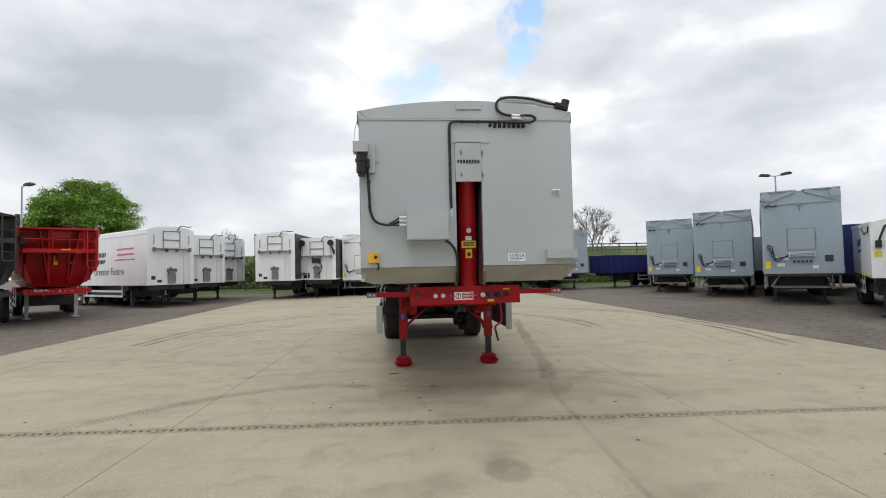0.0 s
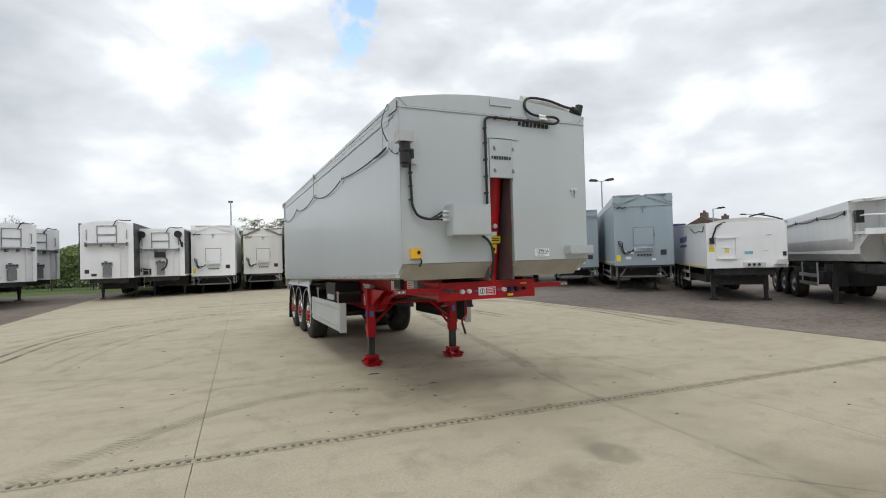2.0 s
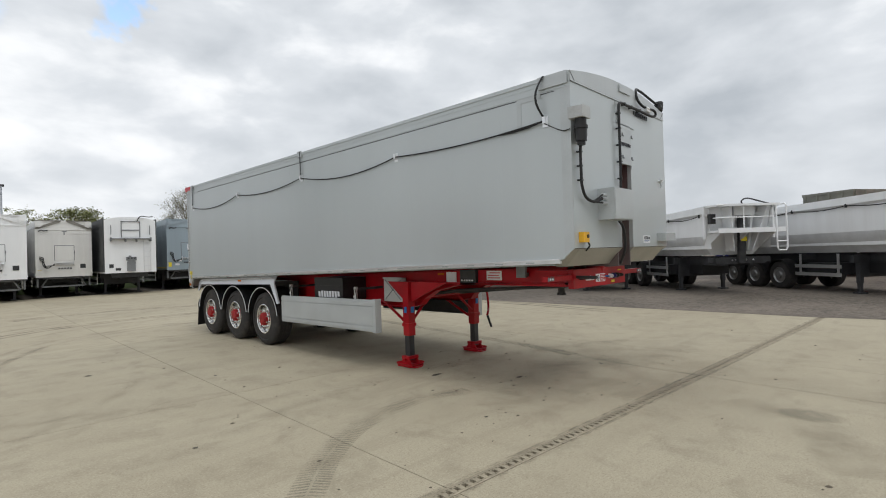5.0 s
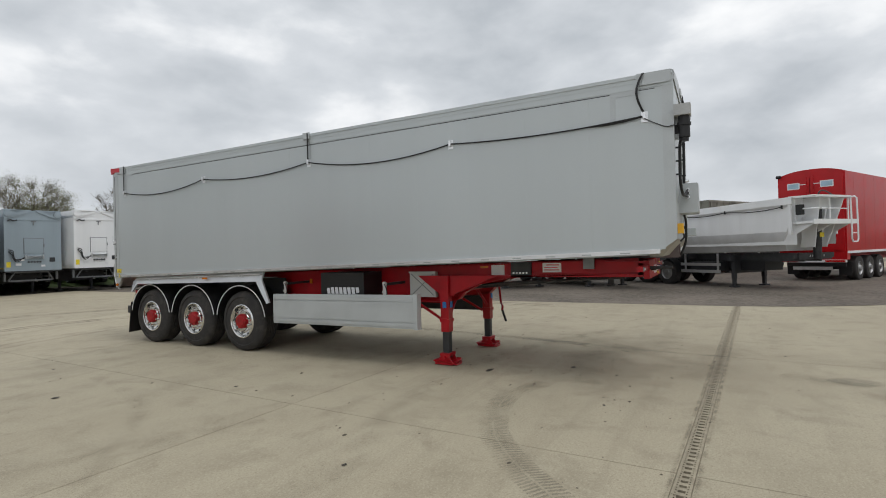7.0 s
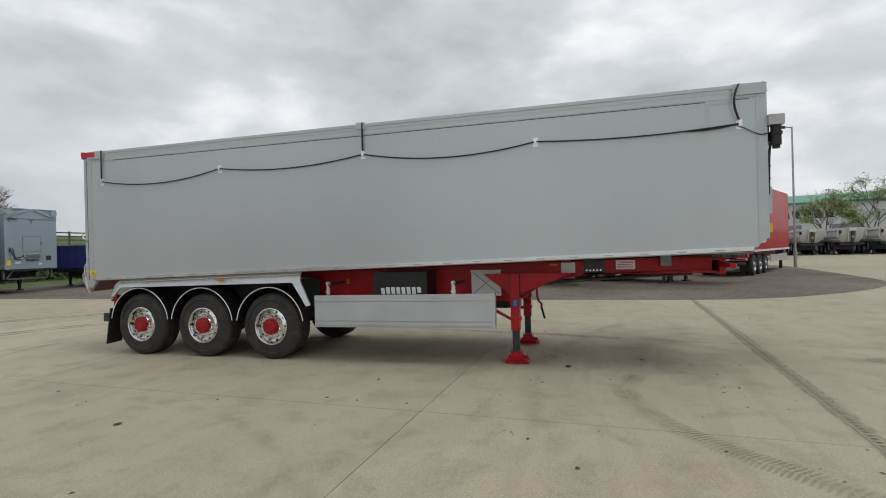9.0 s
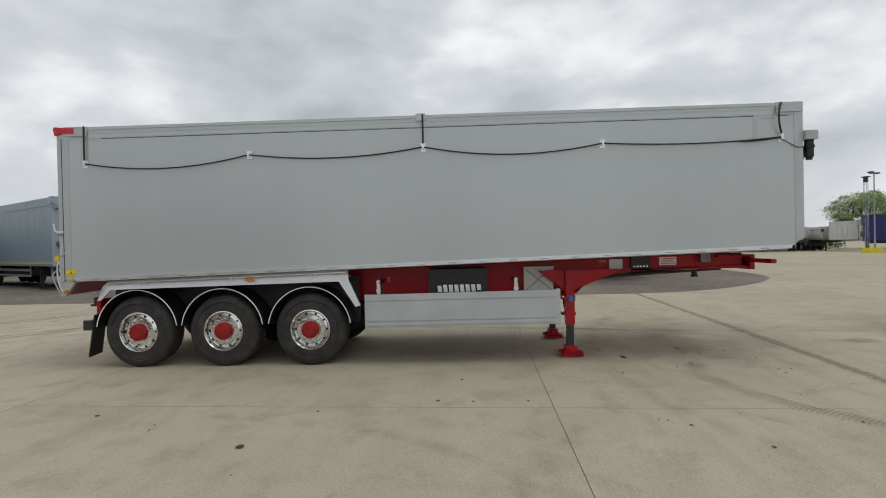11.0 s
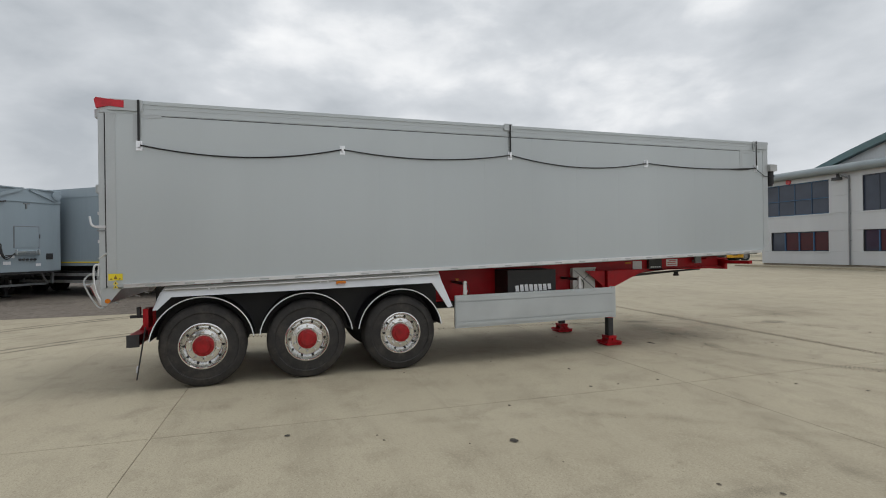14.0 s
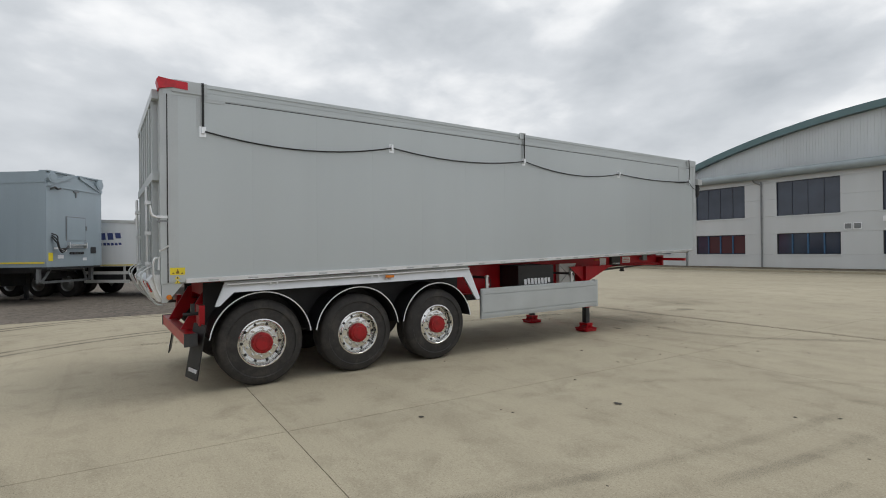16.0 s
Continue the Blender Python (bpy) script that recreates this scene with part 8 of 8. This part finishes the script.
def drain():
    root = tagged(new("drain_channel"), "long iron slot drain set across the concrete", "drain", kind="structure")
    ang = math.atan(-0.062)
    m0 = Matrix.Translation((-9.0, drain_y(-9.0), 0)) @ Matrix.Rotation(ang, 4, "Z") @ Matrix.Diagonal((1, 0.79, 1, 1))
    length = 17.9
    bm = bm_new()
    box(bm, 0, length, -0.085, 0.085, -0.14, -0.06)
    bed = part("channel_bed", bm, BLACK, root)
    bed.matrix_local = m0
    bm = bm_new()
    for s in (-1, 1):
        box(bm, 0, 0.5, s * 0.066 - 0.012, s * 0.066 + 0.012, -0.05, 0.001)
    for s in (-1, 1):
        box(bm, 0, 0.5, s * 0.035 - 0.004, s * 0.035 + 0.004, -0.05, 0.0)
    for k in range(6):
        box(bm, k / 12, k / 12 + 0.045, -0.031, 0.031, -0.045, -0.001)
    for k in range(12):
        for s in (-1, 1):
            box(bm, k / 24, k / 24 + 0.028, min(s * 0.039, s * 0.054), max(s * 0.039, s * 0.054), -0.045, -0.001)
    for s in (-1, 1):
        box(bm, 0, 0.5, s * 0.0815 - 0.0025, s * 0.0815 + 0.0025, -0.02, -0.006)
    first = part("grate", bm, IRON, root)
    first.matrix_local = m0
    for i in range(1, 36):
        ob = new("grate", first.data)
        ob.parent = root
        ob.matrix_local = m0 @ Matrix.Translation((i * 0.502, 0, 0))


drain()


def mark_mat(name, color, amount, scale, sharp=(0.45, 0.65), soft=0.3):
    m = bpy.data.materials.new(name)
    m.use_nodes = True
    N, L = m.node_tree.nodes, m.node_tree.links
    b = N["Principled BSDF"]
    b.inputs["Base Color"].default_value = tuple(color) + (1,)
    b.inputs["Roughness"].default_value = 0.8
    g = N.new("ShaderNodeNewGeometry")
    n = N.new("ShaderNodeTexNoise")
    n.inputs["Scale"].default_value = scale
    n.inputs["Detail"].default_value = 6
    L.new(g.outputs["Position"], n.inputs["Vector"])
    r = N.new("ShaderNodeMapRange")
    r.inputs["From Min"].default_value, r.inputs["From Max"].default_value = sharp
    r.inputs["To Max"].default_value = amount
    L.new(n.outputs[0], r.inputs["Value"])
    # softer towards the rim: u runs from 0 to 1 across the mark
    tc = N.new("ShaderNodeTexCoord")
    sx = N.new("ShaderNodeSeparateXYZ")
    L.new(tc.outputs["UV"], sx.inputs[0])
    d = N.new("ShaderNodeMath"); d.operation = "PINGPONG"
    d.inputs[1].default_value = 0.5
    L.new(sx.outputs[0], d.inputs[0])
    f = N.new("ShaderNodeMapRange"); f.interpolation_type = "SMOOTHSTEP"
    f.inputs["From Max"].default_value = soft
    L.new(d.outputs[0], f.inputs["Value"])
    p = N.new("ShaderNodeMath"); p.operation = "MULTIPLY"
    L.new(r.outputs[0], p.inputs[0]); L.new(f.outputs[0], p.inputs[1])
    L.new(p.outputs[0], b.inputs["Alpha"])
    return m


RUBBER = mark_mat("tyre_rubber_mark", (0.075, 0.066, 0.054), 0.62, 1.3, (0.25, 0.7), 0.4)
RUBBER_THIN = mark_mat("thin_rubber_mark", (0.09, 0.08, 0.064), 0.17, 1.3, (0.3, 0.7), 0.4)
FAINT = mark_mat("faint_rubber_trail", (0.1, 0.088, 0.07), 0.2, 3.0, (0.3, 0.7), 0.5)
SMEAR = mark_mat("brown_smear", (0.14, 0.115, 0.085), 0.17, 3.0, (0.35, 0.7), 0.5)
RUBBER_DK = mark_mat("tyre_tread_print", (0.09, 0.08, 0.062), 0.2, 2.0, (0.4, 0.66))
RUBBER_DK2 = mark_mat("dark_tread_print", (0.075, 0.066, 0.052), 0.5, 2.0, (0.35, 0.6))
DIRT = mark_mat("packed_dirt_edge", (0.13, 0.11, 0.08), 0.34, 7.0, (0.35, 0.65), 0.5)
OIL = mark_mat("oil_spot", (0.035, 0.03, 0.025), 0.9, 14.0, (0.25, 0.5), 0.15)
DAMP = mark_mat("damp_patch", (0.17, 0.15, 0.115), 0.24, 9.0, (0.1, 0.5), 0.2)


def ribbon(name, pts, width, material, z=0.0025, label="", tread=False):
    bm = bm_new()
    uv = bm.loops.layers.uv.new("UVMap")
    pts = [Vector((x, y, 0)) for x, y in pts]
    path = smooth_path(pts, 14)
    if tread:
        dist = 0.0
        for p, q in zip(path, path[1:]):
            d = q - p
            n = max(1, int(d.length / 0.06))
            t = d.normalized()
            s = Vector((-t.y, t.x, 0))
            for i in range(n):
                o = p + d * (i + 0.2) / n
                for side in (-1, 1):
                    c = [o + s * side * 0.01, o + t * 0.026 + s * side * 0.01, o + t * 0.05 + s * side * width * 0.48, o + t * 0.024 + s * side * width * 0.48]
                    fc = bm.faces.new([bm.verts.new((v.x, v.y, z)) for v in c])
                    for lp in fc.loops:
                        lp[uv].uv = (0.5, 0.5)
    else:
        prev = None
        for i, p in enumerate(path):
            t = (path[min(i + 1, len(path) - 1)] - path[max(i - 1, 0)]).normalized()
            s = Vector((-t.y, t.x, 0)) * width / 2
            cur = (bm.verts.new((p.x + s.x, p.y + s.y, z)), bm.verts.new((p.x - s.x, p.y - s.y, z)))
            if prev:
                fc = bm.faces.new((prev[0], prev[1], cur[1], cur[0]))
                for lp, u in zip(fc.loops, (0, 1, 1, 0)):
                    lp[uv].uv = (u, 0.5)
            prev = cur
    return tagged(part(name, bm, material), label, "mark", kind="structure")


def beside(pts, gap):
    """The same sweep shifted sideways, as the next tyre of an axle leaves it."""
    out = []
    for i, (x, y) in enumerate(pts):
        a, b = pts[max(i - 1, 0)], pts[min(i + 1, len(pts) - 1)]
        d = math.hypot(b[0] - a[0], b[1] - a[1])
        out.append((x - (b[1] - a[1]) / d * gap, y + (b[0] - a[0]) / d * gap))
    return out


TURN_A = [(-6.3, 13.6), (-6.0, 16.6), (-5.34, 18.4), (-4.28, 19.75), (-2.8, 20.95), (-1.2, 21.45), (0.4, 21.6), (2.0, 21.1), (3.1, 20.1), (4.2, 18.9), (4.95, 17.5), (5.3, 16.0), (5.35, 14.4)]
TURN_B = [(-4.95, 11.8), (-4.75, 13.4), (-4.4, 15.1), (-4.0, 16.3), (-3.1, 17.85), (-1.72, 18.55), (-0.1, 18.95), (1.2, 18.9)]
TURN_C = [(-3.2, 25.2), (-1.2, 25.7), (0.7, 25.5), (2.6, 24.7), (5.0, 22.8), (6.8, 21.2), (8.2, 19.3), (8.75, 17.6), (8.8, 15.4), (8.75, 13.2), (8.2, 10.2)]
TURN_D = [(-7.2, 10.2), (-7.25, 12.2), (-7.0, 15.2), (-5.95, 18.3), (-4.2, 20.6), (-2.0, 22.3)]
k = 0
for pts, w, shifts, m in ((TURN_A, 0.19, (0, 0.34), RUBBER), (TURN_A, 0.11, (-0.75, 1.2), RUBBER_THIN), (TURN_B, 0.2, (0, 0.42), RUBBER_THIN), (TURN_C, 0.2, (0, -0.36), RUBBER), (TURN_C, 0.12, (-1.3, -1.65, 0.9), RUBBER_THIN), (TURN_D, 0.22, (0, 0.5), RUBBER_THIN)):
    for shift in shifts:
        ribbon("tyre_mark", beside(pts, shift), w, m, 0.0012 + 0.00025 * k, "faint curved tyre mark on the concrete")
        k += 1
TREAD = [(-0.5, 8.05), (-1.2, 8.25), (-1.85, 8.15), (-2.4, 7.95), (-2.95, 7.55), (-3.4, 7.1), (-4.0, 6.5)]
ribbon("tread_mark", TREAD, 0.3, RUBBER_DK, 0.003, "curved tyre tread print on the concrete", True)
ribbon("tread_mark", [(3.83, 17.2), (3.43, 15.1), (3.09, 13.0), (2.81, 11.4), (2.6, 10.0), (2.38, 8.8), (2.2, 8.1)], 0.26, RUBBER_DK2, 0.003, "tyre tread print on the concrete", True)
ribbon("tyre_trail", [(2.3, 8.3), (2.04, 7.4), (1.9, 6.06), (1.82, 5.2), (1.75, 4.26), (1.66, 3.2)], 0.11, FAINT, 0.0048, "thin dark trail across the concrete")
ribbon("tread_smear", TREAD, 0.34, FAINT, 0.0045, "faint curved tyre smear on the concrete")
ribbon("tread_smear", [(3.83, 17.2), (3.43, 15.1), (3.09, 13.0), (2.81, 11.4), (2.6, 10.0), (2.38, 8.8), (2.2, 8.1)], 0.32, FAINT, 0.0046, "faint tyre smear on the concrete")
for k, (pts, w) in enumerate((([(-4.2, 8.6), (-1.6, 9.3), (0.6, 9.2), (2.6, 8.6), (4.6, 7.6)], 0.5), ([(2.3, 7.4), (1.2, 7.9), (-0.4, 7.7)], 0.9), ([(4.6, 9.4), (3.6, 10.6), (2.9, 12.2)], 0.3), ([(-6.4, 9.4), (-4.6, 10.4), (-3.2, 12.0), (-2.6, 14.0)], 0.32), ([(-7.4, 11.6), (-5.0, 11.2), (-3.0, 10.2)], 0.4), ([(-6.0, 14.6), (-4.6, 15.6), (-3.4, 17.4)], 0.5), ([(1.0, 5.4), (0.4, 4.6), (-0.6, 4.2)], 0.7))):
    ribbon("smear", pts, w, SMEAR, 0.0052 + 0.0004 * k, "brown smear on the concrete")
WORN = mark_mat("worn_brown_patch", (0.16, 0.13, 0.095), 0.3, 0.9, (0.2, 0.7), 0.5)
for k, (x, y, rx, ry, m) in enumerate(((1.6, 7.0, 3.0, 2.6, WORN), (2.2, 3.0, 2.4, 1.8, WORN), (-3.46, 13.285, 0.055, 0.04, OIL), (-0.17, 8.93, 0.1, 0.05, OIL), (0.41, 7.91, 0.06, 0.035, OIL), (-3.55, 8.75, 0.03, 0.022, OIL), (-2.6, 15.2, 0.03, 0.03, OIL), (0.82, 4.7, 0.24, 0.33, DAMP), (3.1, 8.6, 0.2, 0.5, SMEAR), (5.5, 9.6, 0.4, 0.35, SMEAR), (6.2, 6.8, 0.4, 0.2, SMEAR), (-0.1, 4.5, 0.3, 0.16, SMEAR), (0.6, 6.9, 0.5, 0.25, SMEAR), (-2.0, 10.9, 0.2, 0.12, SMEAR), (-5.0, 12.0, 0.025, 0.02, OIL), (-1.2, 7.2, 0.025, 0.02, OIL), (1.8, 7.4, 0.03, 0.025, OIL), (-2.2, 11.6, 0.03, 0.025, OIL), (1.9, 8.1, 0.2, 0.09, SMEAR), (-0.9, 9.3, 0.16, 0.08, SMEAR), (1.15, 7.35, 0.14, 0.07, SMEAR), (-4.8, 10.1, 0.16, 0.1, SMEAR))):
    rnd = random.Random(k)
    bm = bm_new()
    uv = bm.loops.layers.uv.new("UVMap")
    wob = 0.06 if m == DAMP else 0.2
    zs = 0.0085 if m != WORN else 0.0015 + 0.0003 * k
    c = bm.verts.new((x, y, zs))
    rim = [bm.verts.new((x + rx * math.cos(t) * (1 + rnd.uniform(-wob, wob)), y + ry * math.sin(t) * (1 + rnd.uniform(-wob, wob)), zs)) for t in [2 * math.pi * i / 28 for i in range(28)]]
    for a, b in zip(rim, rim[1:] + rim[:1]):
        fc = bm.faces.new((c, a, b))
        for lp, u in zip(fc.loops, (0.5, 0.0, 0.0)):
            lp[uv].uv = (u, 0.5)
    tagged(part("stain", bm, m), "dark oil spot on the concrete" if m == OIL else "damp patch on the concrete" if m == DAMP else "brown stain on the concrete", "stain", kind="structure")
for side in (-1, 1):
    ribbon("drain_dirt", [(-8.9 + 0.6 * k, drain_y(-8.9 + 0.6 * k) + side * 0.085) for k in range(30)], 0.06, DIRT, 0.0022, "packed dirt along the drain edge")


def crumbs():
    """Small lumps of dried mud dropped on the concrete."""
    rnd = random.Random(77)
    verts, faces = [], []
    for i in range(260):
        if i % 3:
            x, y = rnd.gauss(0.6, 2.6), rnd.gauss(8.0, 2.2)
        else:
            x, y = rnd.uniform(-8.5, 8.0), rnd.uniform(2.0, 20.0)
        r = rnd.choice((0.006, 0.008, 0.01, 0.014, 0.02)) * rnd.uniform(0.7, 1.2)
        j = len(verts)
        verts.append((x, y, r * 0.6))
        for k in range(6):
            t, q = 1.047 * k, r * rnd.uniform(0.6, 1.3)
            verts.append((x + q * math.cos(t) * 1.3, y + q * math.sin(t), 0.0005))
        faces += [(j, j + 1 + k, j + 1 + (k + 1) % 6) for k in range(6)]
    me = bpy.data.meshes.new("mud_crumbs")
    me.from_pydata(verts, [], faces)
    me.materials.append(mat("dried_mud", (0.11, 0.09, 0.065), 0.9, 0, 0.2, 5, 60, 0.02))
    tagged(new("mud_crumbs", me), "small dark crumbs of dried mud on the concrete", "dirt", kind="stuff")


crumbs()
